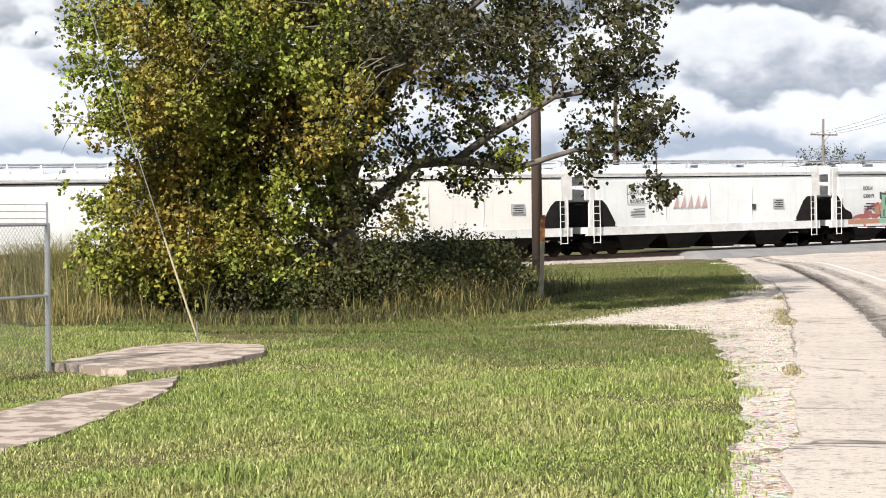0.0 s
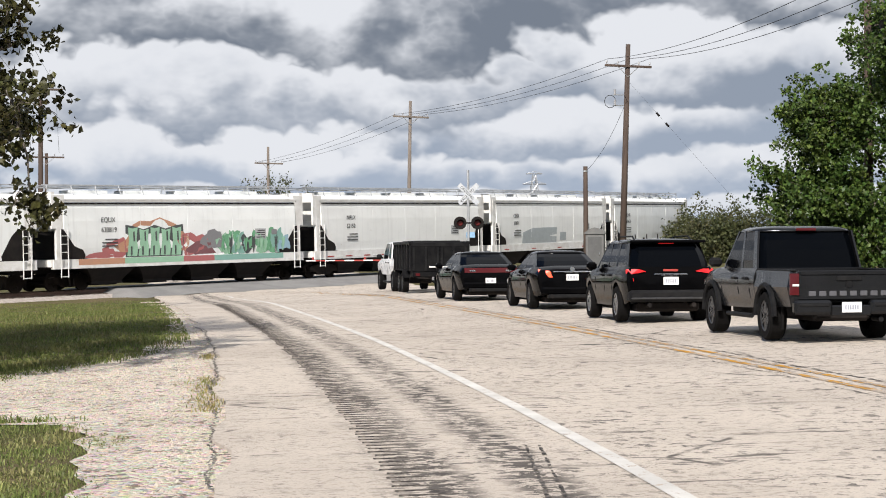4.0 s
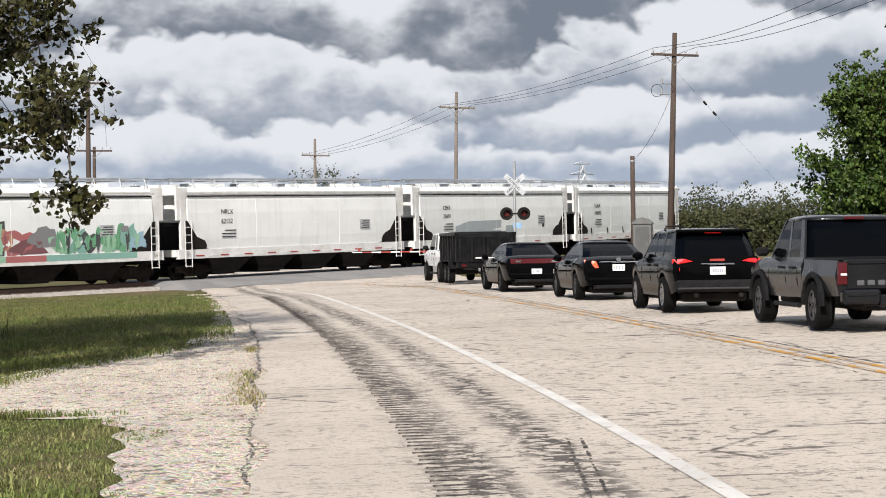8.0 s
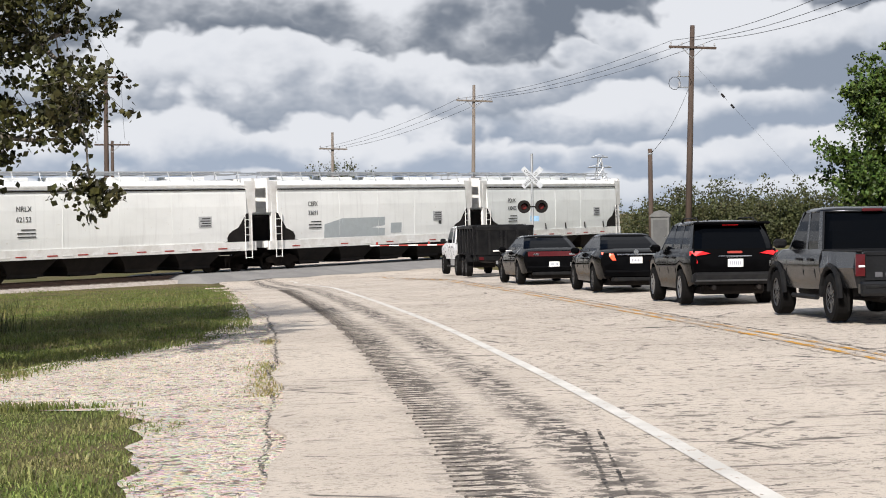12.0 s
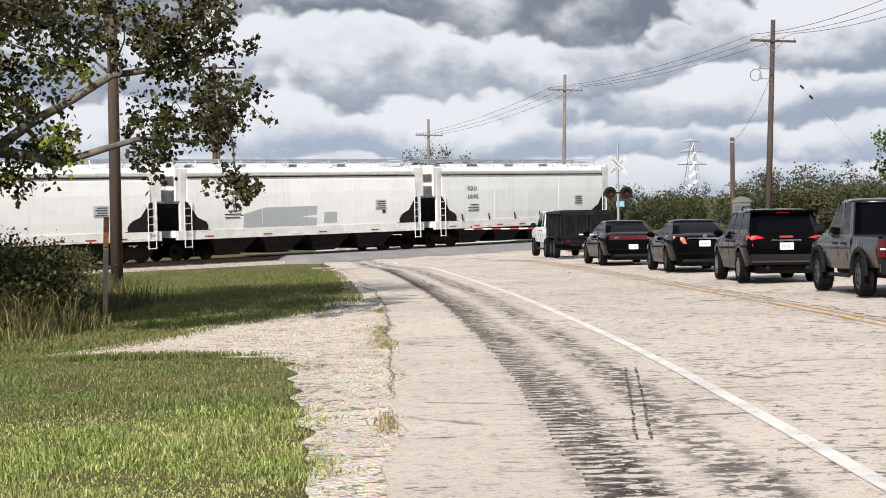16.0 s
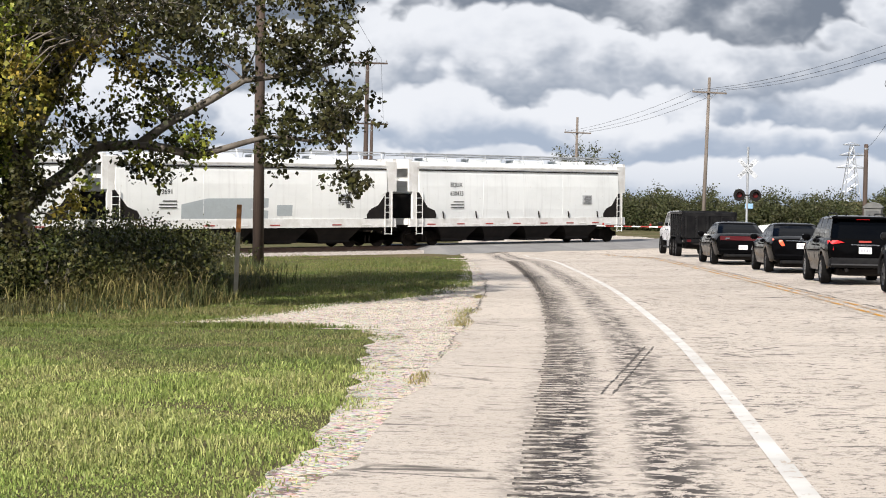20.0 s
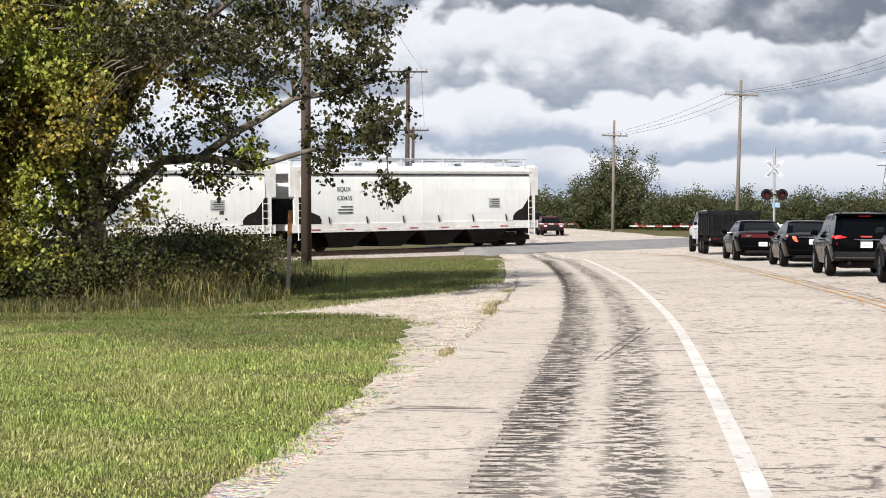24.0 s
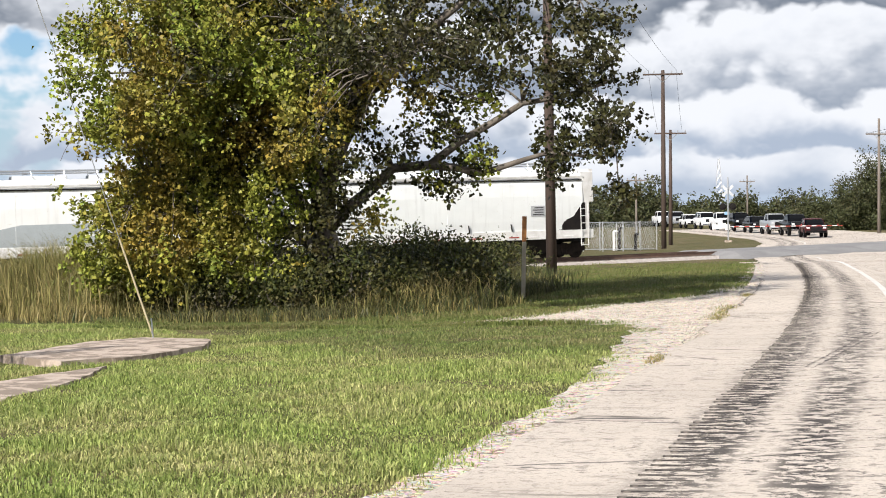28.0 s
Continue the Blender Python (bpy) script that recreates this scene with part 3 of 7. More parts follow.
def body_ring(x, low, curved):
    """One cross-section of a covered hopper; low is the height of its bottom edge."""
    prof = [(1.54, 1.42), (1.58, 1.9), (1.60, 2.5), (1.60, 3.1), (1.56, 3.7), (1.50, 4.02), (1.42, 4.05), (1.0, 4.27), (0.5, 4.36)] if curved else \
           [(1.55, 1.42), (1.56, 1.9), (1.57, 2.5), (1.57, 3.1), (1.56, 3.7), (1.53, 4.04), (1.44, 4.07), (1.0, 4.27), (0.5, 4.36)]
    half = [(y, max(z, low + 0.01 * i)) for i, (y, z) in enumerate(prof)]
    pts = [(x, y, z) for y, z in half] + [(x, 0, 4.38)] + [(x, -y, z) for y, z in reversed(half)]
    return pts


def hopper_meshes(curved):
    """The shared meshes of a covered hopper car."""
    M = {}
    # shell, in panels between weld seams
    bm = bmesh.new()
    xs = [-7.75, -7.2, -6.7, -6.2, -3.1, 0.0, 3.1, 6.2, 6.7, 7.2, 7.75]
    loft(bm, [body_ring(x, 1.42 + max(0, abs(x) - 6.65) * 1.2, curved) for x in xs])
    M["shell"] = bm
    for k, x in enumerate((-3.1, 0.0, 3.1)):
        bm = bmesh.new()
        M["weld_seam%d" % k] = bm
        prof = [(1.46, 1.545), (1.9, 1.582), (2.5, 1.602), (3.1, 1.602), (3.7, 1.563), (3.84, 1.538)]
        loft(bm, [[(x - 0.015, y - 0.02, z), (x - 0.008, y + 0.006, z), (x + 0.008, y + 0.006, z), (x + 0.015, y - 0.02, z)] for z, y in prof])
    bm = bmesh.new()
    for s in (-1, 1):
        box(bm, -7.9, 7.9, s * 1.40 - 0.16, s * 1.40 + 0.16, 4.04, 4.11)
        box(bm, -7.9, 7.9, s * 1.53 - 0.02, s * 1.53 + 0.02, 3.97, 4.05)
    M["roof_rail"] = bm
    # thin dark strip in place of the shadow line below the roof edge
    bm = bmesh.new()
    for s in (-1, 1):
        box(bm, -7.72, 7.72, s * 1.572 - 0.014, s * 1.572 + 0.014, 3.86, 3.92)
    M["eave_stripe"] = bm
    bm = bmesh.new()
    for s in (-1, 1):
        box(bm, -8.35, 8.35, s * 1.50 - 0.08, s * 1.50 + 0.08, 1.06, 1.42)
        box(bm, -8.35, 8.35, s * 1.50 - 0.10, s * 1.50 + 0.10, 1.00, 1.07)
    for s in (-1, 1):
        box(bm, s * 8.30 - 0.12, s * 8.30 + 0.12, -1.5, 1.5, 1.10, 1.42)
    M["side_sill"] = bm
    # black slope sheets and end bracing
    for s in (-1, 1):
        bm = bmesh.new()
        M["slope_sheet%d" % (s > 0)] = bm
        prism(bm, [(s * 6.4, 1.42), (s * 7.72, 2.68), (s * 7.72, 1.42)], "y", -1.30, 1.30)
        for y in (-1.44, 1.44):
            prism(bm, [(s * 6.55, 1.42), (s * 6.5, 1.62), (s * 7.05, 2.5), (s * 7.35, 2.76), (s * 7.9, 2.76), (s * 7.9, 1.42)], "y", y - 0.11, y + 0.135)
    # white corner posts and end frames
    for s in (-1, 1):
        bm = bmesh.new()
        M["end_frame%d" % (s > 0)] = bm
        for y in (-1.48, 1.48):
            box(bm, s * 7.98 - 0.17, s * 7.98 + 0.17, y - 0.07, y + 0.07, 1.40, 4.15)
            box(bm, min(s * 7.65, s * 8.42), max(s * 7.65, s * 8.42), y - 0.06, y + 0.06, 2.78, 4.30, 0.02)
        box(bm, s * 8.30 - 0.10, s * 8.30 + 0.10, -1.5, 1.5, 3.95, 4.42)
        box(bm, s * 7.80 - 0.05, s * 7.80 + 0.05, -1.45, 1.45, 3.0, 4.2)
    # ladders
    for k, (sx, sy) in enumerate(((-1, -1), (-1, 1), (1, -1), (1, 1))):
        bm = bmesh.new()
        for off in (0.30, 0.72):
            rod(bm, (sx * (8.30 - off), sy * 1.66, 0.62), (sx * (8.30 - off), sy * 1.66, 2.75), 0.022, sides=5)
        for z in np.arange(0.66, 2.75, 0.36):
            rod(bm, (sx * 8.0, sy * 1.66, z), (sx * 7.58, sy * 1.66, z), 0.018, sides=5)
        M["ladder%d" % k] = bm
    # running board with its posts
    bm = bmesh.new()
    box(bm, -8.25, 8.25, -0.36, 0.36, 4.62, 4.66)
    for s in (-1, 1):
        rod(bm, (-8.25, s * 0.75, 4.74), (8.25, s * 0.75, 4.74), 0.028, sides=5)
        for x in np.linspace(-8.0, 8.0, 12):
            rod(bm, (x, s * 0.95, 4.22), (x, s * 0.75, 4.74), 0.022, sides=5)
            box(bm, x - 0.03, x + 0.03, min(0, s * 0.75), max(0, s * 0.75), 4.60, 4.63)
    M["running_board"] = bm
    for k, x in enumerate((-5.1, -1.7, 1.7, 5.1)):
        bm = bmesh.new()
        box(bm, x - 1.2, x + 1.2, -0.34, 0.34, 4.34, 4.52, 0.03)
        M["hatch_cover%d" % k] = bm
    # four discharge bays
    for k, x in enumerate((-4.8, -1.6, 1.6, 4.8)):
        bm = bmesh.new()
        loft(bm, [[(x + sx * a, sy * b, z) for sx, sy in ((-1, -1), (1, -1), (1, 1), (-1, 1))] for a, b, z in ((1.58, 1.46, 1.20), (1.46, 1.42, 0.96), (1.10, 1.26, 0.62), (0.92, 1.10, 0.38), (0.98, 1.12, 0.26))])
        box(bm, x - 0.72, x + 0.72, -1.0, 1.0, 0.20, 0.30)
        M["hopper_bay%d" % k] = bm
    bm = bmesh.new()
    box(bm, -8.5, 8.5, -0.30, 0.30, 0.80, 1.15)
    for s in (-1, 1):
        box(bm, s * 8.62 - 0.2, s * 8.62 + 0.2, -0.14, 0.14, 0.74, 1.02, 0.03)
        box(bm, min(s * 5.9, s * 7.9), max(s * 5.9, s * 7.9), -1.3, 1.3, 0.98, 1.12)
    M["centre_sill"] = bm
    bm = bmesh.new()
    for s in (-1, 1):
        for y in (-1.0, 1.0):
            prism(bm, [(-1.25, 0.36), (-1.25, 0.60), (-0.55, 0.72), (0.55, 0.72), (1.25, 0.60), (1.25, 0.36), (0.75, 0.34), (0.45, 0.18), (-0.45, 0.18), (-0.75, 0.34)], "y", y - 0.09, y + 0.09)
        box(bm, -0.22, 0.22, -1.1, 1.1, 0.42, 0.78, 0.03)
    for y in (-1.02, 1.02):
        for x in (-0.12, 0.12):
            rod(bm, (x, y, 0.24), (x, y, 0.60), 0.09, sides=8)
    M["truck_frame"] = bm
    bm = bmesh.new()
    for y in (-0.74, 0.74):
        rod(bm, (0, y - 0.065, 0), (0, y + 0.065, 0), 0.42, sides=20)
        rod(bm, (0, y * 1.06 - 0.02, 0), (0, y * 1.06 + 0.02, 0), 0.30, sides=14)
    rod(bm, (0, -1.05, 0), (0, 1.05, 0), 0.085, sides=8)
    for a in range(4):
        box(bm, -0.05, 0.05, -0.84, 0.84, 0.12, 0.26, 0, Matrix.Rotation(a * math.pi / 2, 4, "Y"))
    M["wheelset"] = bm
    return M


BODY_PAINTS = {
    "cool": hopper_paint("hopper_paint_cool", (0.76, 0.78, 0.775), (0.60, 0.61, 0.605)),
    "warm": hopper_paint("hopper_paint_warm", (0.78, 0.76, 0.725), (0.59, 0.565, 0.515)),
    "plain": hopper_paint("hopper_paint_plain", (0.77, 0.78, 0.77), (0.62, 0.62, 0.615)),
}
CAR_MESHES = {}
WHEELSETS = []


def car_mesh_set(curved, paint):
    key = (curved, paint)
    if key not in CAR_MESHES:
        src = hopper_meshes(curved)
        out = {}
        for name, bm in src.items():
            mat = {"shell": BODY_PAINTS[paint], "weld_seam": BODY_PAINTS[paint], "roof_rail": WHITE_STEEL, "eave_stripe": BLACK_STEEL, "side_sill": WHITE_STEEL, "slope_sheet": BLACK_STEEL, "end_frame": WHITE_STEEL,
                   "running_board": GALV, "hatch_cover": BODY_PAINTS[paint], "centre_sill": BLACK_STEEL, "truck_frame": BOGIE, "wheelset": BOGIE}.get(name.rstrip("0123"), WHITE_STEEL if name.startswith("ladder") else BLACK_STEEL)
            out[name] = finish(bm, name.rstrip("0123"), mat, name == "shell" and False)
        CAR_MESHES[key] = out
    return CAR_MESHES[key]


def lettering(text, size, m, parent, material, name="lettering"):
    cu = bpy.data.curves.new(name, "FONT")
    cu.body, cu.size, cu.extrude = text, size, 0.003
    cu.materials.append(material)
    ob = new(name, cu)
    ob.parent = parent
    ob.matrix_basis = m
    return ob


def side_pose(x, z):
    """A pose on the side of a car that faces the road (its local -y or +y side is set by the direction of travel)."""
    return Matrix.Translation((x, 1.612, z)) @ Euler((radians(90), 0, radians(180))).to_matrix().to_4x4()


def hopper_car(label, curved, paint, marks=None, small=True):
    car = holder("covered_hopper_car", None, label, "railway car", "cars of the freight train")
    for name, me in car_mesh_set(curved, paint).items():
        if name == "truck_frame":
            for s in (-1, 1):
                truck = share("truck_frame", me, car, Matrix.Translation((s * 6.9, 0, 0)))
                for dx in (-0.88, 0.88):
                    WHEELSETS.append((share("wheelset", car_mesh_set(curved, paint)["wheelset"], truck, Matrix.Translation((dx, 0, 0.42))), dx))
        elif name == "wheelset":
            continue
        else:
            share(name.rstrip("0123"), me, car, Matrix())
    if marks:
        lettering(marks[0], 0.32, side_pose(5.55, 3.05), car, MARK_BLACK, "reporting_mark")
        lettering(marks[1], 0.32, side_pose(5.55, 2.60), car, MARK_BLACK, "car_number")
    if small:
        bm = bmesh.new()
        for i in range(3):
            box(bm, 4.55, 5.5 - 0.2 * (i == 2), 1.600, 1.612, 1.95 + 0.15 * i, 2.0 + 0.15 * i)
        part("data_lines", bm, MARK_BLACK, car, "small illegible data lines")
        bm = bmesh.new()
        box(bm, -5.5, -4.7, 1.598, 1.610, 2.15, 2.65)
        part("stencil_panel", bm, mottled("stencil_grey", (0.36, 0.37, 0.38), (0.46, 0.47, 0.48), 9.0), car, "grey stencil panel")
        bm = bmesh.new()
        for i in range(4):
            box(bm, -5.42, -4.8 - 0.1 * (i % 2), 1.606, 1.616, 2.20 + 0.11 * i, 2.25 + 0.11 * i)
        part("stencil_lines", bm, MARK_BLACK, car)
    return car


# From the tail of the train forwards. Local +x is the direction of travel, and +y is to its left, the side seen from the road.
TRAIN = [
    hopper_car("white weathered covered hopper car at the train's tail", True, "cool", ("EQUX", "630435")),
    hopper_car("pale covered hopper car with grey repainted patches", True, "plain", ("CEFX", "33691")),
    hopper_car("white covered hopper car with red-striped sill", True, "plain", ("NRLX", "62152")),
    hopper_car("pale covered hopper car with green and red graffiti", True, "cool", ("EQUX", "630819")),
    hopper_car("grey-white covered hopper car with faint red tag", False, "cool", ("TILX", "630033")),
    hopper_car("cream-white covered hopper car", False, "warm"),
    hopper_car("white covered hopper car behind the trees", True, "plain"),
    hopper_car("white covered hopper car behind the reeds", True, "cool"),
    hopper_car("pale covered hopper car ahead", True, "plain"),
    hopper_car("white covered hopper car further ahead", False, "cool"),
]

# ---- plants ----
def leaf_cloud(centres, size, rng, up=0.6, aspect=0.85):
    """Leaves as small bent kites at the given places: 4 points and 2 triangles each."""
    n = len(centres)
    a = rng.normal(size=(n, 3))
    a /= np.linalg.norm(a, axis=1, keepdims=True)
    b = rng.normal(size=(n, 3))
    b[:, 2] += up
    b -= a * (a * b).sum(1, keepdims=True)
    b /= np.linalg.norm(b, axis=1, keepdims=True)
    s = (size * rng.uniform(0.55, 1.3, n))[:, None]
    fold = np.cross(a, b) * s * rng.uniform(-0.25, 0.25, (n, 1))
    v = np.stack([centres - a * s * 0.5, centres + b * s * aspect * 0.5 + fold, centres + a * s * 0.5, centres - b * s * aspect * 0.5 + fold], 1).reshape(-1, 3)
    i = np.arange(n) * 4
    f = np.concatenate([np.stack([i, i + 1, i + 2], 1), np.stack([i, i + 2, i + 3], 1)])
    return v, f


def bent_limb(bm, a, b, r0, r1, rng, wander=0.12, steps=6, sides=7):
    """A limb from a to b that wanders on its way; returns its points."""
    a, b = Vector(a), Vector(b)
    pts, rad = [], []
    length = (b - a).length
    off = Vector((0, 0, 0))
    for i in range(steps + 1):
        t = i / steps
        off = off + Vector(rng.normal(size=3)) * wander * length / steps
        pts.append(a.lerp(b, t) + off * math.sin(math.pi * t) * 1.4 + Vector((0, 0, 0.10 * length * math.sin(math.pi * t))))
        rad.append(r0 + (r1 - r0) * t)
    tube(bm, pts, rad, sides)
    return pts


def crowned_tree(name, base, forks, clumps, leaf_mat, leaf, seed, label, twig=0.014, bark=None, dry=None, size=1.0):
    """forks: limbs as (start, end, r0, r1); clumps: (centre, radii, bunches, leaves a bunch, spread)."""
    r = np.random.default_rng(seed)
    tree = holder(name, Matrix.Translation((base[0], base[1], ground_z(base[0], base[1]))) @ Matrix.Scale(size, 4), label, "tree")
    bm = bmesh.new()
    nodes = []
    for a, b, r0, r1 in forks:
        if nodes:
            a = min((p for p, _ in nodes), key=lambda p: (p - Vector(a)).length)
        pts = bent_limb(bm, a, b, r0, r1, r)
        nodes += [(p, r0 + (r1 - r0) * i / 6) for i, p in enumerate(pts) if i > 0]
    xyz = np.array([[*p] for p, _ in nodes])
    centres, browned_dark = [], []
    for c, rad, bunches, leaves, spread in clumps:
        # each clump breaks into lobes, each lobe into tight bunches on their twigs
        lobes = max(3, bunches // 8)
        d = r.normal(size=(lobes, 3))
        d /= np.linalg.norm(d, axis=1, keepdims=True)
        core = np.array(c) + d * np.array(rad) * (r.random((lobes, 1)) ** 0.4)
        for lobe in core:
            k = int(((xyz - lobe) ** 2).sum(1).argmin())
            if twig and lobe[2] > 0.3:
                bent_limb(bm, nodes[k][0], lobe, min(nodes[k][1] * 0.5, twig * 2.4), twig * 0.5, r, 0.16, 4, 4)
            darkened = dry and lobe[0] > dry[0] + r.normal() * dry[1]
            for _ in range(8):
                q = lobe + r.normal(size=3) * spread * np.array([1.7, 1.7, 1.2])
                if q[2] < 0.15:
                    continue
                if twig and r.random() < 0.3:
                    bent_limb(bm, Vector(lobe), q, twig * 0.5, twig * 0.25, r, 0.2, 3, 3)
                (browned_dark if darkened else centres).append(q + r.normal(size=(leaves, 3)) * spread * r.uniform(0.35, 0.75))
    part("trunk", bm, bark or BARK, tree, "", True)
    v, f = leaf_cloud(np.concatenate(centres), leaf, r)
    raw("crown", v, f, leaf_mat, tree)
    # brown leaves with the crown's shade put into their colour
    if browned_dark:
        v, f = leaf_cloud(np.concatenate(browned_dark), leaf * 1.05, r)
        tagged(raw("browning_crown", v, f, LEAF_BROWN_SHADE, tree), "sparse brown leaves darkened for the crown's shaded side")
    return tree


# Its clumps high above the view are added to throw shadow on the verge.
crowned_tree("roadside_tree", (-11.25, 26.5, 0), [
    ((0, 0, -0.3), (-0.3, -0.1, 2.6), 0.32, 0.24), ((-0.3, -0.1, 2.5), (-1.2, -0.6, 7.2), 0.22, 0.07), ((-0.2, 0, 1.6), (-3.6, -0.8, 5.4), 0.18, 0.05), ((-0.2, 0, 1.0), (-3.2, -1.6, 2.6), 0.13, 0.04),
    ((-0.2, 0, 2.2), (2.2, 0.4, 6.9), 0.20, 0.07), ((0, 0, 1.5), (3.0, 0.4, 2.75), 0.14, 0.07), ((3.0, 0.4, 2.75), (5.2, 1.2, 3.1), 0.07, 0.02), ((1.2, 0.2, 4.6), (4.9, 1.0, 6.2), 0.11, 0.04),
    ((2.0, 0.3, 3.6), (5.6, 1.1, 4.6), 0.09, 0.03), ((-1.0, -0.4, 4.5), (-3.6, -1.0, 6.8), 0.10, 0.03), ((-0.6, 0.4, 4.0), (0.4, 0.6, 8.6), 0.14, 0.04), ((5.2, 0.6, 4.6), (5.9, 0.0, 2.6), 0.03, 0.012), ((0.4, 0.6, 8.6), (0.6, 1.0, 12.2), 0.06, 0.02), ((0.2, -0.2, 3.0), (3.0, -4.2, 4.8), 0.09, 0.03)],
    [((-3.1, -1.4, 2.2), (1.8, 1.3, 1.7), 396, 29, 0.2), ((-2.6, -1.2, 3.6), (2.0, 1.5, 1.6), 480, 29, 0.2), ((-3.3, -1.2, 5.7), (1.7, 1.4, 1.8), 480, 29, 0.2), ((-1.4, -0.8, 7.2), (2.7, 1.9, 1.9), 552, 29, 0.21), ((-0.8, -1.6, 4.8), (1.9, 1.0, 1.9), 360, 29, 0.2),
     ((-2.4, -2.2, 1.2), (2.1, 0.9, 1.2), 360, 29, 0.18), ((1.5, 0, 6.6), (1.9, 1.4, 1.7), 190, 25, 0.2), ((0.6, -0.8, 3.6), (1.5, 1.0, 1.5), 130, 26, 0.19), ((0.0, -1.6, 1.7), (1.5, 0.7, 1.0), 70, 26, 0.18), ((3.4, 0.7, 6.1), (1.7, 1.1, 1.3), 104, 20, 0.2),
     ((5.0, 1.0, 5.6), (0.9, 0.7, 0.9), 67, 21, 0.17), ((5.3, 1.2, 3.9), (0.7, 0.6, 0.9), 76, 21, 0.16), ((4.2, 0.9, 3.1), (0.8, 0.5, 0.5), 38, 20, 0.16), ((4.0, 0.8, 4.6), (1.0, 0.7, 0.8), 48, 20, 0.17), ((2.2, 0.3, 4.4), (1.2, 0.8, 1.2), 100, 23, 0.18),
     ((-1.6, -0.4, 8.9), (2.6, 2.2, 1.2), 200, 23, 0.26), ((2.6, 0.4, 2.7), (1.2, 0.6, 0.5), 48, 20, 0.16), ((0.2, 0.2, 7.8), (2.6, 1.8, 1.2), 320, 27, 0.22), ((-2.6, -0.9, 8.6), (1.6, 1.5, 1.5), 240, 26, 0.22),
     ((-2.0, 1.5, 10.0), (2.4, 2.2, 1.6), 300, 22, 0.26), ((-0.6, 1.2, 8.6), (2.0, 1.6, 1.4), 240, 20, 0.24), ((-1.0, -1.6, 2.7), (1.2, 0.7, 1.2), 150, 26, 0.18), ((-0.3, -1.7, 4.0), (1.1, 0.6, 1.0), 120, 26, 0.18), ((0.6, -1.2, 5.4), (1.2, 0.7, 0.9), 90, 24, 0.18), ((-1.2, -3.2, 5.6), (2.2, 1.2, 1.6), 230, 28, 0.2), ((0.6, -2.8, 5.0), (1.4, 1.0, 1.0), 80, 26, 0.19), ((-2.6, -3.4, 4.2), (1.6, 1.0, 1.4), 200, 28, 0.19),
     ((5.4, 0.1, 4.7), (0.75, 0.5, 0.9), 40, 16, 0.16), ((5.7, 0.0, 3.3), (0.45, 0.4, 0.7), 32, 16, 0.14), ((5.85, 0.0, 2.35), (0.3, 0.3, 0.4), 16, 14, 0.11), ((-1.3, 1.0, 9.8), (2.4, 1.8, 1.4), 300, 22, 0.27), ((0.8, 1.2, 10.6), (3.0, 2.0, 1.8), 480, 24, 0.27), ((-1.6, 1.6, 12.6), (2.8, 2.2, 1.7), 420, 24, 0.28), ((2.9, -4.4, 4.9), (1.4, 1.1, 0.9), 88, 21, 0.19), ((4.0, -2.8, 4.4), (1.1, 1.0, 0.8), 56, 20, 0.18), ((1.4, -3.6, 3.6), (1.2, 1.0, 0.9), 56, 21, 0.18)],
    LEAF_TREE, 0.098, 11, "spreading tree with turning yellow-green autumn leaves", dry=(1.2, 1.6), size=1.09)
crowned_tree("verge_tree", (15.4, 57.0, 0), [
    ((0, 0, -0.3), (0, 0, 3.4), 0.30, 0.22), ((0, 0, 3.2), (-0.4, 0.2, 9.2), 0.22, 0.06), ((0, 0, 2.0), (-2.6, -0.4, 5.6), 0.15, 0.04), ((0, 0, 2.6), (2.8, 0.3, 7.0), 0.16, 0.05), ((0, 0, 1.6), (-3.0, -0.6, 2.6), 0.11, 0.03), ((0, 0, 2.2), (0.4, -2.0, 6.0), 0.14, 0.04)],
    [((0.6, -0.4, 7.6), (1.7, 1.6, 1.7), 340, 42, 0.22), ((-2.2, -0.6, 5.2), (1.5, 1.4, 1.3), 300, 42, 0.2), ((1.8, -0.4, 6.2), (2.6, 2.0, 2.2), 351, 38, 0.24), ((-2.6, -0.8, 3.0), (1.6, 1.4, 1.3), 320, 42, 0.2), ((0.6, -1.2, 3.4), (2.4, 1.6, 1.8), 297, 38, 0.24), ((-1.4, -1.0, 1.4), (2.6, 1.4, 1.1), 229, 35, 0.24), ((4.0, 0, 4.0), (2.4, 1.8, 3.2), 297, 38, 0.25)],
    LEAF_GREEN, 0.125, 5, "full dark-green broadleaf tree beside the highway")
crowned_tree("verge_tree", (18.2, 60.0, 0), [((0, 0, -0.3), (0, 0, 4), 0.3, 0.2), ((0, 0, 3.6), (0.3, 0, 11), 0.2, 0.06), ((0, 0, 3), (-2.4, -0.5, 9.0), 0.15, 0.04)],
    [((0, 0, 9.5), (2.8, 2.4, 3.0), 445, 35, 0.28), ((-1.6, -0.4, 6.0), (2.4, 2.0, 2.4), 310, 35, 0.26), ((1.4, 0, 4.0), (2.6, 2.0, 3.0), 324, 35, 0.28)],
    LEAF_GREEN, 0.15, 6, "tall dark-green broadleaf tree behind the queue")


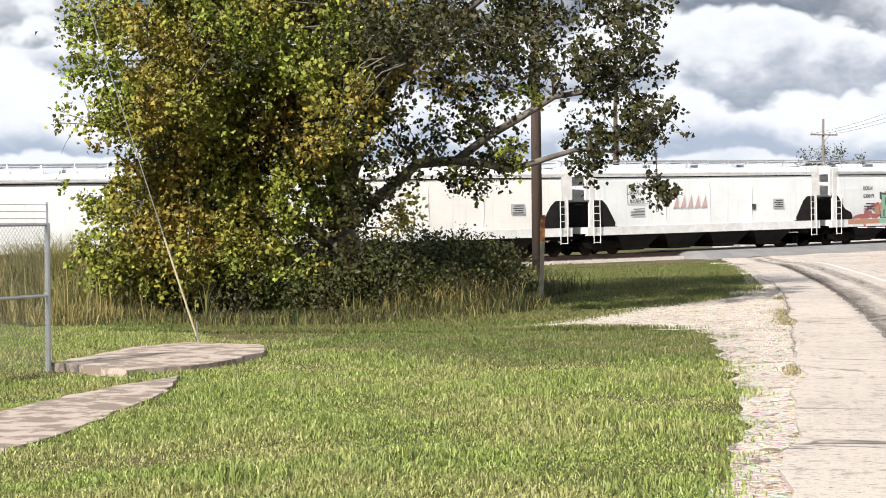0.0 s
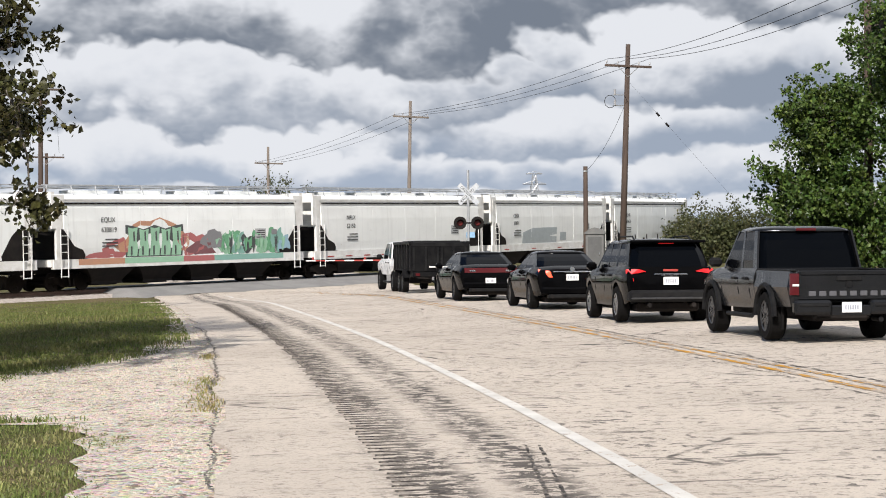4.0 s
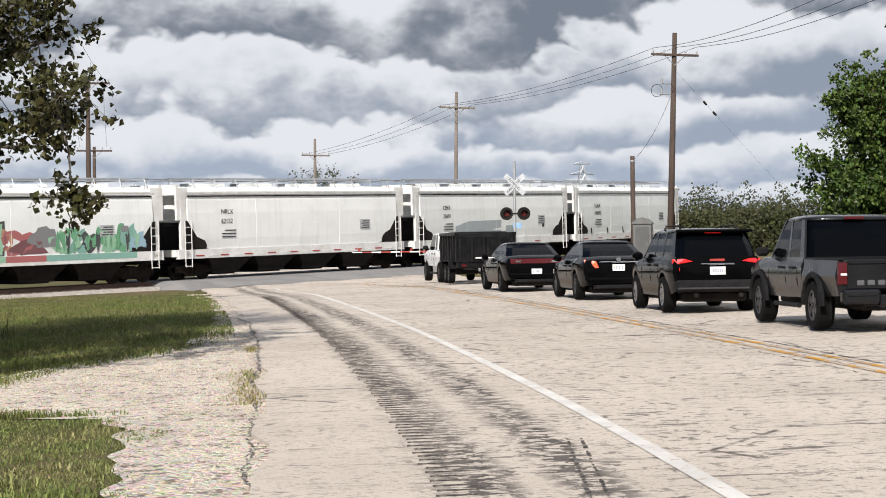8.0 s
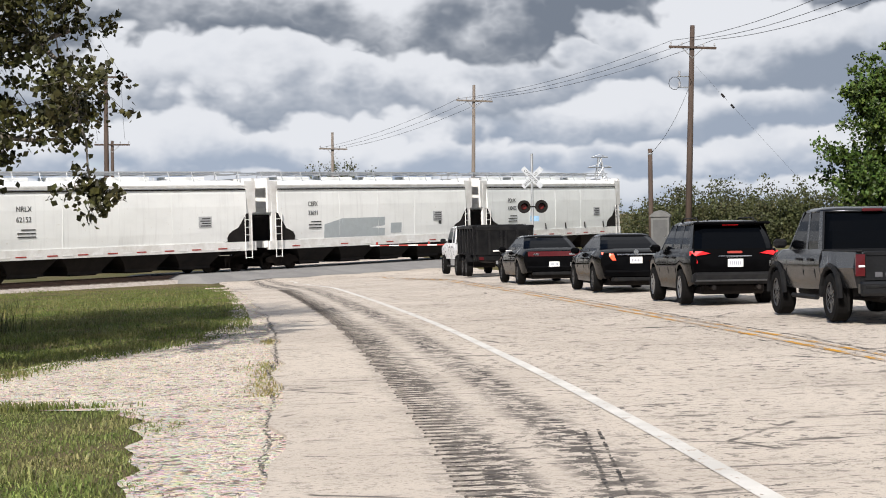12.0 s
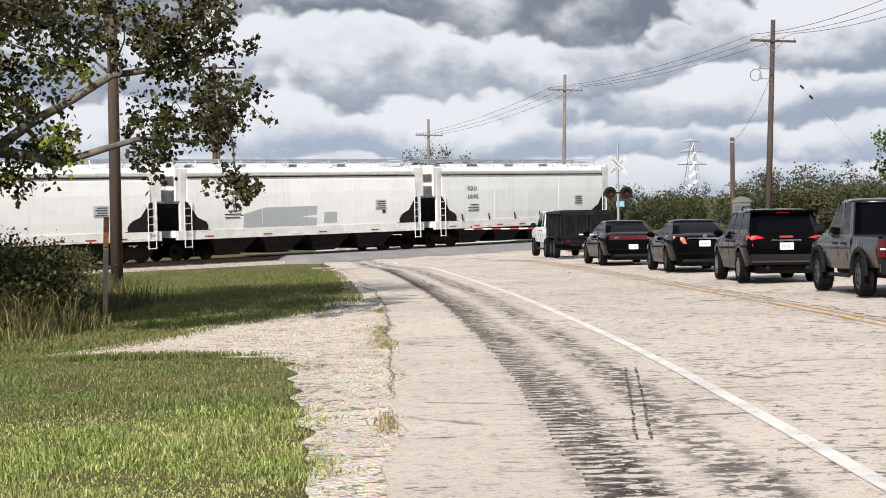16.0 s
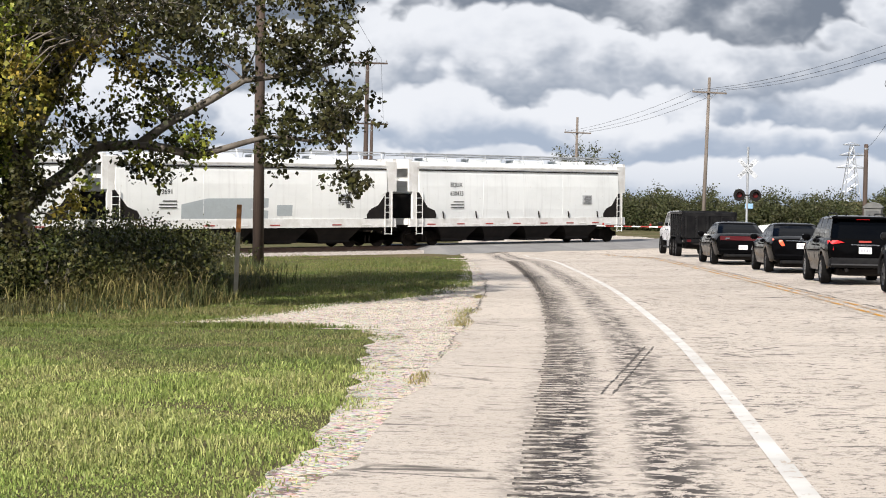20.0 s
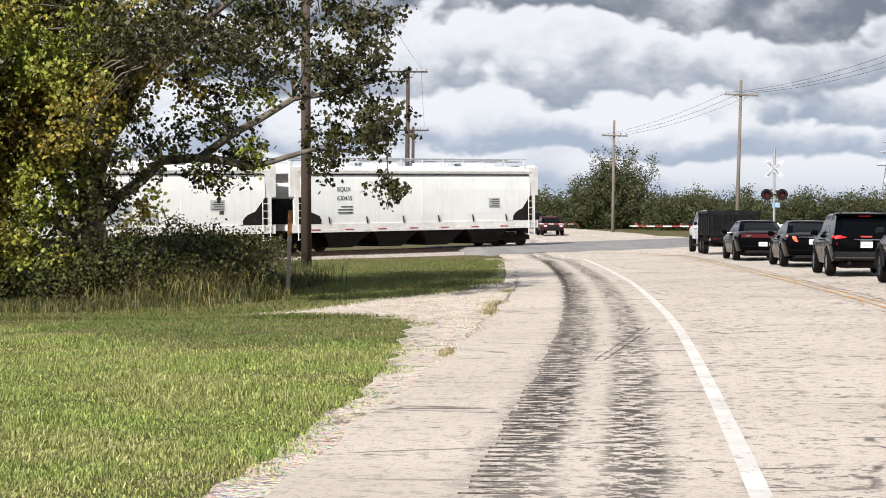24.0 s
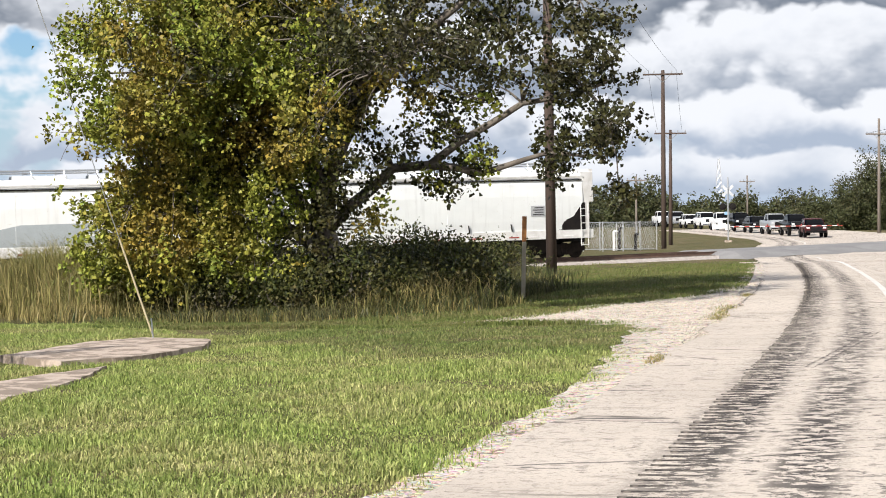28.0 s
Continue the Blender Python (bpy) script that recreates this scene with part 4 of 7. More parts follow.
def bush(name, base, radii, bunches, leaves, leaf, mat, seed, label, spread=0.2):
    r = np.random.default_rng(seed)
    ob = holder(name, Matrix.Translation((base[0], base[1], ground_z(base[0], base[1]))), label, "bush", "bushes of the thicket")
    bm = bmesh.new()
    cs = []
    for i in range(bunches):
        d = r.normal(size=3)
        d /= np.linalg.norm(d)
        if r.random() < 0.15:
            d = d * np.array([0.8, 0.8, 1.35])
        q = np.array([0, 0, radii[2] * 0.55]) + d * np.array(radii) * np.array([1, 1, 0.6]) * r.random() ** 0.4
        if q[2] < 0.05:
            q[2] = 0.05 + 0.3 * r.random()
        if i % 4 == 0:
            bent_limb(bm, (q[0] * 0.3, q[1] * 0.3, -0.1), q, 0.016, 0.005, r, 0.15, 4, 4)
        cs.append(q + r.normal(size=(leaves, 3)) * spread)
    part("stem", bm, BARK, ob)
    v, f = leaf_cloud(np.concatenate(cs), leaf, r)
    raw("foliage", v, f, mat, ob)
    return ob


for i, (x, y, a, b, h) in enumerate([(-14.28, 24.3, 1.0, 0.8, 1.3), (-12.81, 23.67, 1.1, 0.8, 1.4), (-11.13, 23.56, 1.2, 0.8, 1.25), (-9.8, 24.6, 1.1, 0.9, 1.2), (-9.1, 26.0, 1.0, 1.0, 1.1), (-8.9, 28.0, 0.9, 1.2, 1.0),
                                      (-9.6, 30.3, 1.0, 1.3, 1.0), (-10.7, 33.2, 1.0, 1.6, 1.0), (-11.9, 36.6, 1.1, 1.8, 1.1), (-13.2, 40.6, 1.2, 2.0, 1.1), (-11.97, 27.76, 1.6, 1.4, 1.4),
                                      (-9.7, 27.4, 1.2, 1.0, 1.25), (-10.6, 29.2, 1.3, 1.1, 1.35), (-10.4, 31.6, 1.1, 1.3, 1.2), (-11.6, 33.0, 1.4, 1.3, 1.35), (-11.8, 35.6, 1.3, 1.4, 1.3), (-12.6, 38.0, 1.4, 1.5, 1.35),
                                      (-13.6, 42.0, 1.4, 1.6, 1.3), (-14.4, 45.6, 1.5, 1.6, 1.4), (-14.2, 48.6, 1.4, 1.5, 1.3), (-14.6, 41.0, 1.6, 1.6, 1.5), (-12.6, 29.6, 1.5, 1.2, 1.5), (-14.4, 34.6, 1.6, 1.5, 1.5), (-14.9, 51.0, 1.5, 1.5, 1.3)]):
    rr = random.Random(i)
    bush("thicket_bush", (x + rr.uniform(-0.3, 0.15), y + rr.uniform(-0.4, 0.5), 0), (a * rr.uniform(0.8, 1.1), b, h * rr.uniform(0.7, 1.15)), int(110 * rr.uniform(0.8, 1.3)), 24, 0.085, LEAF_BUSH, 40 + i, "dense green thicket bush with leaves darkened for shade", 0.15)


# ---- grass ----
GRAVEL_EDGE = [*zip(GRAVEL_X, GRAVEL_Y), (8, 80), (8, -6)]
SLABS = [[(-10.4, 11.4), (-10.65, 14.5), (-10.35, 15.6), (-9.0, 15.4), (-8.4, 14.1), (-8.2, 11.6), (-8.9, 10.5)], [(-8.0, 10.2), (-7.2, 7.9), (-6.45, 4.0), (-6.0, 0.5), (-8.0, 0.5), (-8.0, 5.7), (-8.15, 8.5)]]


def inside(x, y, poly):
    hit = np.zeros(len(x), dtype=bool)
    j = len(poly) - 1
    for i in range(len(poly)):
        (xi, yi), (xj, yj) = poly[i], poly[j]
        cross = ((yi > y) != (yj > y)) & (x < (xj - xi) * (y - yi) / ((yj - yi) or 1e-9) + xi)
        hit ^= cross
        j = i
    return hit


def wavy(x, y):
    """A cheap smooth pattern between 0 and 1."""
    return 0.5 + 0.25 * np.sin(x * 1.3 + 1.7 * np.sin(y * 0.7)) + 0.25 * np.sin(y * 1.1 + 1.3 * np.sin(x * 0.9 + 2))


def blades(name, x, y, z, height, width, lean, mat, rng, label, category):
    n = len(x)
    a = rng.uniform(0, 2 * math.pi, n)
    side = np.stack([np.cos(a), np.sin(a), np.zeros(n)], 1)
    b = rng.uniform(0, 2 * math.pi, n)
    tip = np.stack([np.cos(b), np.sin(b), np.zeros(n)], 1) * (height * lean * rng.random(n))[:, None]
    p = np.stack([x, y, z], 1)
    up = np.stack([np.zeros(n), np.zeros(n), height], 1)
    w = side * (width * 0.5)[:, None]
    mid = p + up * 0.6 + tip * 0.35
    v = np.stack([p - w, p + w, mid + w * 0.75, mid - w * 0.75, p + up * (1 - 0.25 * lean) + tip], 1).reshape(-1, 3)
    i = np.arange(n) * 5
    f = [(k, k + 1, k + 2, k + 3) for k in i] + [(k + 3, k + 2, k + 4) for k in i]
    ob = raw(name, v, f, mat)
    return tagged(ob, label, category, kind="stuff")


def pave_edge(y):
    return np.interp(y, LINE_Y, WHITE_X) - 3.0


def lawn():
    r = np.random.default_rng(3)
    # mown verge in front
    n = 500000
    y = r.uniform(-3, 21.0, n)
    x = pave_edge(y) + 0.05 - np.abs(r.random(n)) ** 0.9 * (8 + 0.5 * y)
    ragged = 0.9 * (wavy(x * 1.1, y * 6.3) - 0.42) + 0.5 * (wavy(x * 2.0 + 4, y * 15.0) - 0.5)
    keep = ~inside(x + ragged + r.normal(size=n) * 0.13, y + r.normal(size=n) * 0.12, GRAVEL_EDGE)
    for s in SLABS:
        keep &= ~inside(x, y, s)
    edge = np.clip((pave_edge(y) - x) / 0.5, 0.15, 1)
    keep &= r.random(n) < edge * (0.36 + 0.64 * wavy(x * 2.3 + 1, y * 2.1) ** 0.8)
    x, y = x[keep], y[keep]
    h = (0.035 + 0.075 * r.random(len(x)) ** 1.8) * (0.35 + 1.0 * wavy(x * 1.4, y * 1.4)) * (0.6 + 0.8 * wavy(x * 5.1 + 2, y * 4.3)) * np.clip(0.35 + (np.interp(y, GRAVEL_Y, GRAVEL_X) - x) / 1.1, 0.35, 1)
    w = 0.008 + 0.008 * r.random(len(x))
    worn = y + 1.2 * (wavy(x * 1.7, y * 1.9) - 0.5) + r.normal(size=len(x)) * 0.7 + np.clip(1.3 * (x + 5.6), -9.0, 0.0) > 12.2
    h = np.where(worn, h * 0.72, h)
    for pick, mat, label in ((~worn, BLADE, "bright green uneven mown grass on the verge"), (worn, BLADE_WORN, "darker trodden short grass beside the gravel")):
        blades("mown_grass", x[pick], y[pick], ground_zs(x[pick], y[pick]) - 0.03, h[pick], w[pick], 1.0, mat, r, label, "grass")
    # far verge between gravel and track
    n = 240000
    y = 19.6 + 58 * r.random(n) ** 1.5
    x = pave_edge(y) - 0.3 - r.random(n) * (5 + 0.35 * y)
    keep = ~inside(x + r.normal(size=n) * 0.12, y + r.normal(size=n) * 0.12, GRAVEL_EDGE)
    x, y = x[keep], y[keep]
    z = ground_zs(x, y) - 0.03
    h = (0.04 + 0.08 * r.random(len(x))) * (0.5 + 0.9 * wavy(x, y))
    blades("verge_grass", x, y, z, h, 0.011 + 0.012 * r.random(len(x)), 0.9, BLADE_SHORT, r, "green grass on the island beside the crossing", "grass")
    # tufts on the gravel edge and joints
    n = 2600
    y = r.uniform(8, 31, n)
    x = pave_edge(y) - 0.05 + r.normal(size=n) * 0.05
    keep = (np.sin(y * 1.9) + np.sin(y * 0.63 + 1) > 1.05) | ((y > 20) & (y < 25.5) & (r.random(n) < 0.8))
    x, y = x[keep], y[keep]
    x = x - np.abs(r.normal(size=len(x))) * np.where((y > 20) & (y < 25.5), 0.16, 0.05)
    blades("edge_weeds", x, y, ground_zs(x, y), 0.02 + 0.05 * r.random(len(x)), np.full(len(x), 0.012), 1.0, BLADE_DRY, r, "small dry weeds along the pavement edge", "grass")
    # tall dry weeds: under the tree, along the thicket, and the reeds behind the fence
    xs, ys, hs = [], [], []
    def patch(x0, x1, y0, y1, n, h0, h1):
        px = (x0 + x1) / 2 + (x1 - x0) * 0.5 * np.clip(r.normal(size=n) * 0.6, -1.3, 1.3)
        py = (y0 + y1) / 2 + (y1 - y0) * 0.5 * np.clip(r.normal(size=n) * 0.6, -1.3, 1.3)
        keep = r.random(n) < 0.25 + 0.75 * wavy(px * 1.7 + 3, py * 1.7)
        keep &= ~inside(px, py, GRAVEL_EDGE)
        px, py = px[keep], py[keep]
        n = len(px)
        xs.append(px), ys.append(py), hs.append((h0 + (h1 - h0) * r.random(n) ** 1.4) * (0.45 + 0.75 * wavy(px * 0.9, py * 0.9)))
    patch(-15.33, -9.03, 21.98, 23.98, 5000, 0.05, 0.30)
    patch(-9.87, -7.76, 23.35, 28.6, 7000, 0.12, 0.42)
    patch(-11.6, -9.4, 28.6, 35.95, 7000, 0.2, 0.55)
    patch(-15.6, -11.6, 34.9, 47.5, 11000, 0.12, 0.45)
    patch(-11.34, -8.29, 23.98, 27.97, 5000, 0.4, 1.05)
    patch(-14.49, -7.98, 22.72, 24.3, 2400, 0.1, 0.42)
    patch(-27.3, -14.9, 24.2, 33.85, 42000, 0.8, 2.0)
    patch(-42, -18.9, 33.85, 51.7, 20000, 0.5, 1.3)
    patch(-17.32, -14.28, 22.3, 25.87, 3500, 0.2, 0.7)
    x, y, h = np.concatenate(xs), np.concatenate(ys), np.concatenate(hs)
    blades("tall_weeds", x, y, ground_zs(x, y) - 0.03, h, 0.012 + 0.014 * r.random(len(x)), 0.75, BLADE_DRY, r, "tall dry tan and green weeds and reeds", "weeds")
    # long grass of the thicket, with its shade put into the dark blade colour
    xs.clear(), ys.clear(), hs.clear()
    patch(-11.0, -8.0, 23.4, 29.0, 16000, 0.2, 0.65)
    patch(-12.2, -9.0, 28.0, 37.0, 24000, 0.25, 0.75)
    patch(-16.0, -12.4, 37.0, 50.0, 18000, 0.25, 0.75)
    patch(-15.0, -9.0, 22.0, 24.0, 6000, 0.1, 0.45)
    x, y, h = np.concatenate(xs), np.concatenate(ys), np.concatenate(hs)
    blades("thicket_grass", x, y, ground_zs(x, y) - 0.03, h, 0.012 + 0.014 * r.random(len(x)), 0.8, BLADE_THICKET_SHADE, r, "long green thicket grass, darkened for shade", "grass")


lawn()


def far_woods():
    r = np.random.default_rng(21)
    fine, coarse = [], []
    def belt(x0, y0, x1, y1, n, h0, h1, deep, close=False):
        for i in range(n):
            t = r.random()
            x, y = x0 + (x1 - x0) * t + r.normal() * deep, y0 + (y1 - y0) * t + r.normal() * deep
            h = h0 + (h1 - h0) * r.random() ** 1.6
            k = int(26 + 9 * h)
            d = r.normal(size=(k, 3))
            d /= np.linalg.norm(d, axis=1, keepdims=True)
            q = np.array([x, y, h * 0.48]) + d * np.array([h * 0.42, h * 0.42, h * 0.5]) * r.random((k, 1)) ** 0.35 * r.uniform(0.75, 1.2, (k, 1))
            q[:, 2] = np.maximum(q[:, 2], 0.1)
            leaves = 26 if close else 12
            (fine if close else coarse).append(np.repeat(q, leaves, axis=0) + r.normal(size=(k * leaves, 3)) * (0.26 if close else 0.32))
    belt(-170, 228, -45, 236, 100, 4.5, 8.0, 4)
    belt(-10, 174, 70, 172, 130, 3.0, 5.0, 3, True)
    belt(-15.6, 177, -12.0, 177, 13, 6.4, 10.0, 1.1, True)
    belt(-22, 179, 12, 176, 60, 3.0, 4.8, 1.6, True)
    belt(-68, 262, -14, 262, 90, 3.6, 6.6, 2.5)
    belt(15, 139, 42, 132, 60, 3.8, 5.7, 2.5, True)
    belt(70, 165, 180, 150, 50, 4, 8, 5)
    belt(-60, 300, 260, 300, 90, 4, 8, 12)
    belt(-300, 330, -60, 300, 70, 4, 8, 12)
    belt(34, 100, 70, 150, 40, 2.5, 5.0, 4)
    for cs, size in ((fine, 0.19), (coarse, 0.36)):
        v, f = leaf_cloud(np.concatenate(cs), size, r)
        tagged(raw("far_woods", v, f, LEAF_FAR), "distant low green and olive scrub woods", "woods", kind="stuff")


far_woods()


def dead_branch():
    """The bare snag that sticks out of the crown towards the reeds."""
    r = np.random.default_rng(77)
    snag = holder("dead_branch", None, "bare grey dead branch hanging from the tree", "branch")
    bm = bmesh.new()
    pts = bent_limb(bm, (-15.6, 26.0, 3.1), (-17.7, 25.8, 3.85), 0.030, 0.010, r, 0.06)
    for k, d in ((3, (-0.5, 0, 0.55)), (4, (-0.7, 0, 0.25)), (5, (-0.35, 0, -0.65)), (4, (-0.3, 0.1, 0.7))):
        bent_limb(bm, pts[k], pts[k] + Vector(d), 0.012, 0.004, r, 0.2, 4, 4)
    part("limb", bm, BARK, snag)


dead_branch()


def loose_stones():
    r = np.random.default_rng(13)
    n = 15000
    y = r.uniform(7.5, 46, n)
    x = pave_edge(y) + 0.25 - r.random(n) ** 1.3 * 5.2
    keep = inside(x, y, GRAVEL_EDGE) & ((y < 34) | (pave_edge(y) - x < 0.8))
    x, y = x[keep], y[keep]
    n = len(x)
    s = (0.008 + 0.020 * r.random(n) ** 3)[:, None]
    ang = r.uniform(0, 2 * math.pi, n)
    c = np.stack([x, y, ground_zs(x, y) - 0.008], 1)
    def ring(k, rad, z):
        a = ang + k * 2 * math.pi / 4
        return c + np.stack([np.cos(a) * rad, np.sin(a) * rad * 0.8, z], 1) * s
    one = np.ones(n)
    v = np.stack([ring(k, r.uniform(0.7, 1.2, n), one * -0.2) for k in range(4)] + [ring(0.5, r.uniform(0.2, 0.5, n), r.uniform(0.5, 1.0, n))], 1).reshape(-1, 3)
    i = np.arange(n) * 5
    f = np.concatenate([np.stack([i + a, i + b, i + 4], 1) for a, b in ((0, 1), (1, 2), (2, 3), (3, 0))])
    tagged(raw("loose_stones", v, f, STONE), "loose pale limestone chips on the turnout", "gravel", kind="stuff")


loose_stones()

# ---- the waiting traffic ----
# Vehicles are built with +y forwards, the middle of the rear axle above the origin, and z up from the road.
PLATE = mottled("plate_white", (0.78, 0.78, 0.77), (0.66, 0.66, 0.66), 9.0, 0.45)
TAIL_DARK = glossy("tail_lamp_dark", (0.06, 0.005, 0.007), 0.12, 0, 0.7, 0.02)
TAIL_LIT = glowing("tail_lamp_lit", (0.50, 0.012, 0.015), 0.45)
LAMP_AMBER = glowing("turn_lamp_lit", (0.75, 0.075, 0.03), 0.7)
HEADLAMP = glossy("headlamp", (0.62, 0.63, 0.65), 0.08, 0.2, 0.8, 0.05)
HEADLIT = glowing("headlamp_lit", (1.0, 0.96, 0.88), 2.0)
ALLOY = mottled("alloy", (0.11, 0.11, 0.115), (0.065, 0.065, 0.065), 6.0, 0.35, 0.7)
ALLOY_BRIGHT = mottled("alloy_bright", (0.45, 0.45, 0.46), (0.30, 0.30, 0.30), 6.0, 0.3, 0.8)
TRIM = mottled("black_trim", (0.009, 0.009, 0.010), (0.018, 0.018, 0.018), 6.0, 0.55)


def wheel_meshes(radius, width, rim_mat, key):
    k = "wheel" + key
    if k in CAR_MESHES:
        return CAR_MESHES[k]
    bm = bmesh.new()
    prof = [(-0.5, 0.64), (-0.5, 0.93), (-0.36, 1.0), (0.36, 1.0), (0.5, 0.93), (0.5, 0.64)]
    rings = []
    for i in range(28):
        a = 2 * math.pi * i / 28
        rings.append([(w * width, math.cos(a) * r * radius, math.sin(a) * r * radius) for w, r in prof])
    loft(bm, rings + [rings[0]], False)
    bmesh.ops.remove_doubles(bm, verts=bm.verts, dist=1e-5)
    tyre = finish(bm, "tyre", RUBBER)
    bm = bmesh.new()
    rod(bm, (-0.30 * width, 0, 0), (0.36 * width, 0, 0), radius * 0.16, sides=12)
    for i in range(6):
        a = 2 * math.pi * i / 6
        m = Matrix.Rotation(a, 4, "X")
        for s in (-1, 1):
            box(bm, -0.42 * width, -0.26 * width, -radius * 0.045 + s * radius * 0.07, radius * 0.045 + s * radius * 0.07, radius * 0.10, radius * 0.62, 0, m)
    for i in range(20):
        a0, a1 = 2 * math.pi * i / 20, 2 * math.pi * (i + 1) / 20
        v = [bm.verts.new((x, math.cos(a) * r * radius, math.sin(a) * r * radius)) for x, r, a in ((-0.46 * width, 0.66, a0), (-0.46 * width, 0.66, a1), (-0.40 * width, 0.57, a1), (-0.40 * width, 0.57, a0))]
        bm.faces.new(v)
    rim = finish(bm, "rim", rim_mat)
    bm = bmesh.new()
    rod(bm, (-0.16 * width, 0, 0), (-0.10 * width, 0, 0), radius * 0.60, sides=20)
    disc = finish(bm, "brake_disc", BLACK_STEEL)
    CAR_MESHES[k] = (tyre, rim, disc)
    return CAR_MESHES[k]


def add_wheels(car, axles, track, radius, width, rim_mat, key):
    tyre, rim, disc = wheel_meshes(radius, width, rim_mat, key)
    for y in axles:
        for s in (-1, 1):
            # local -x of a wheel is its outer face
            m = Matrix.Translation((s * track / 2, y, radius)) @ Matrix.Rotation(0 if s < 0 else math.pi, 4, "Z")
            w = share("wheel", tyre, car, m)
            share("rim", rim, w, Matrix())
            share("brake_disc", disc, w, Matrix())


def body_rings(stations):
    """Stations: y, z bottom, z top, half widths at the bottom, the middle and the top, crown height."""
    rings = []
    for y, zb, zt, wb, wm, wt, crown, *sill in stations:
        z0 = sill[0] if sill else zb
        zm = max(z0 + (zt - z0) * 0.55, zb + 0.05)
        foot = wb + (wm - wb) * min(1.0, (zb - z0) / (zm - z0))
        q = [(wb * 0.55, zb), (foot, zb + 0.02), (wm, zm), (wm * 0.995, zm + (zt - zm) * 0.55), (wt, zt), (wt * 0.55, zt + crown)]
        rings.append([(x, y, z) for x, z in q] + [(-x, y, z) for x, z in reversed(q)])
    return rings


def arch_stations(base, axles, radius, gap=0.07):
    """Add stations that lift the bottom over the wheels; base(y) gives a station."""
    ys = set()
    for a in axles:
        for k in range(11):
            ys.add(a + (radius + gap) * math.cos(math.pi * k / 10))
    out = []
    lo, hi = base.keys()[0], base.keys()[-1]
    for y in sorted(ys | set(base.keys())):
        if y < lo or y > hi:
            continue
        st = list(base.at(y))
        st.append(st[1])
        for a in axles:
            d = abs(y - a)
            if d <= radius + gap + 1e-6:
                st[1] = max(st[1], radius + math.sqrt(max((radius + gap) ** 2 - d * d, 0)))
        out.append(tuple(st))
    return out


class Profile:
    """Body stations, with straight blending between them."""

    def __init__(self, rows):
        self.rows = np.array(rows, dtype=float)

    def keys(self):
        return [float(y) for y in self.rows[:, 0]]

    def at(self, y):
        return (y, *(float(np.interp(y, self.rows[:, 0], self.rows[:, i])) for i in range(1, 7)))


def glasshouse(car, paint, yb0, yt0, yt1, yb1, zb, zr, wb, wr, pillars, rails=False, roof_drop=0.03):
    """Cabin above the belt line: glass all round, pillars and a roof. y of its foot and roof at the tail, then at the front."""
    def ring(y0, y1, w, z, inset=0.0):
        c = 0.16
        return [(-w, y0 + c, z), (-w + c, y0, z), (w - c, y0, z), (w, y0 + c, z), (w, y1 - c, z), (w - c, y1, z), (-w + c, y1, z), (-w, y1 - c, z)]
    bm = bmesh.new()
    # the panes bow outwards a little between belt and roof
    def between(t):
        bow = 0.16 * t * (1 - t)
        return ring(yb0 + (yt0 - yb0) * t - bow, yb1 + (yt1 - yb1) * t + bow, wb + (wr - wb) * t + bow * 0.25, zb - 0.02 + (zr - zb - 0.04) * t)
    loft(bm, [between(t) for t in (0, 0.25, 0.5, 0.75, 1.0)])
    part("window_glass", bm, GLASS, car, "dark tinted glass")
    bm = bmesh.new()
    loft(bm, [ring(yt0 - 0.05, yt1 + 0.06, wr + 0.015, zr - 0.085), ring(yt0 - 0.02, yt1 + 0.03, wr - 0.01, zr - 0.045), ring(yt0 + 0.08, yt1 - 0.06, wr - 0.09, zr - 0.012), ring(yt0 + 0.3, yt1 - 0.3, wr - 0.25, zr + 0.006), ring(yt0 + 0.6, yt1 - 0.5, wr - 0.42, zr + 0.014)])
    roof = part("roof", bm, paint, car)
    for p in roof.data.polygons:
        p.use_smooth = True
    for s in (-1, 1):
        for y0, y1, wid in pillars:
            bm = bmesh.new()
            a = Vector((s * (wb + 0.006), y0, zb - 0.02))
            b = Vector((s * (wr + 0.010), y1, zr - 0.07))
            v = []
            for p, q in ((a, wid), (b, wid * 0.75)):
                v += [bm.verts.new(p + Vector((s * 0.004, -q / 2, 0))), bm.verts.new(p + Vector((s * 0.004, q / 2, 0))), bm.verts.new(p + Vector((-s * 0.03, q / 2, 0))), bm.verts.new(p + Vector((-s * 0.03, -q / 2, 0)))]
            for i in range(4):
                bm.faces.new((v[i], v[(i + 1) % 4], v[4 + (i + 1) % 4], v[4 + i]))
            part("pillar", bm, paint, car)
        if rails:
            bm = bmesh.new()
            pts = [Vector((s * (wr - 0.12), yt0 + 0.25, zr - 0.02)), Vector((s * (wr - 0.12), yt0 + 0.45, zr + 0.06)), Vector((s * (wr - 0.12), yt1 - 0.5, zr + 0.06)), Vector((s * (wr - 0.12), yt1 - 0.3, zr - 0.02))]
            tube(bm, pts, [0.018] * 4, 6)
            part("roof_rail", bm, TRIM, car)


def quad_panel(bm, corners, depth):
    """A lens or plate of four corners (seen from behind), given thickness towards -y."""
    a = [bm.verts.new(p) for p in corners]
    b = [bm.verts.new((p[0], p[1] - depth, p[2])) for p in corners]
    bm.faces.new(a)
    bm.faces.new(b[::-1])
    for i in range(4):
        bm.faces.new((a[i], b[i], b[(i + 1) % 4], a[(i + 1) % 4]))
    return bm


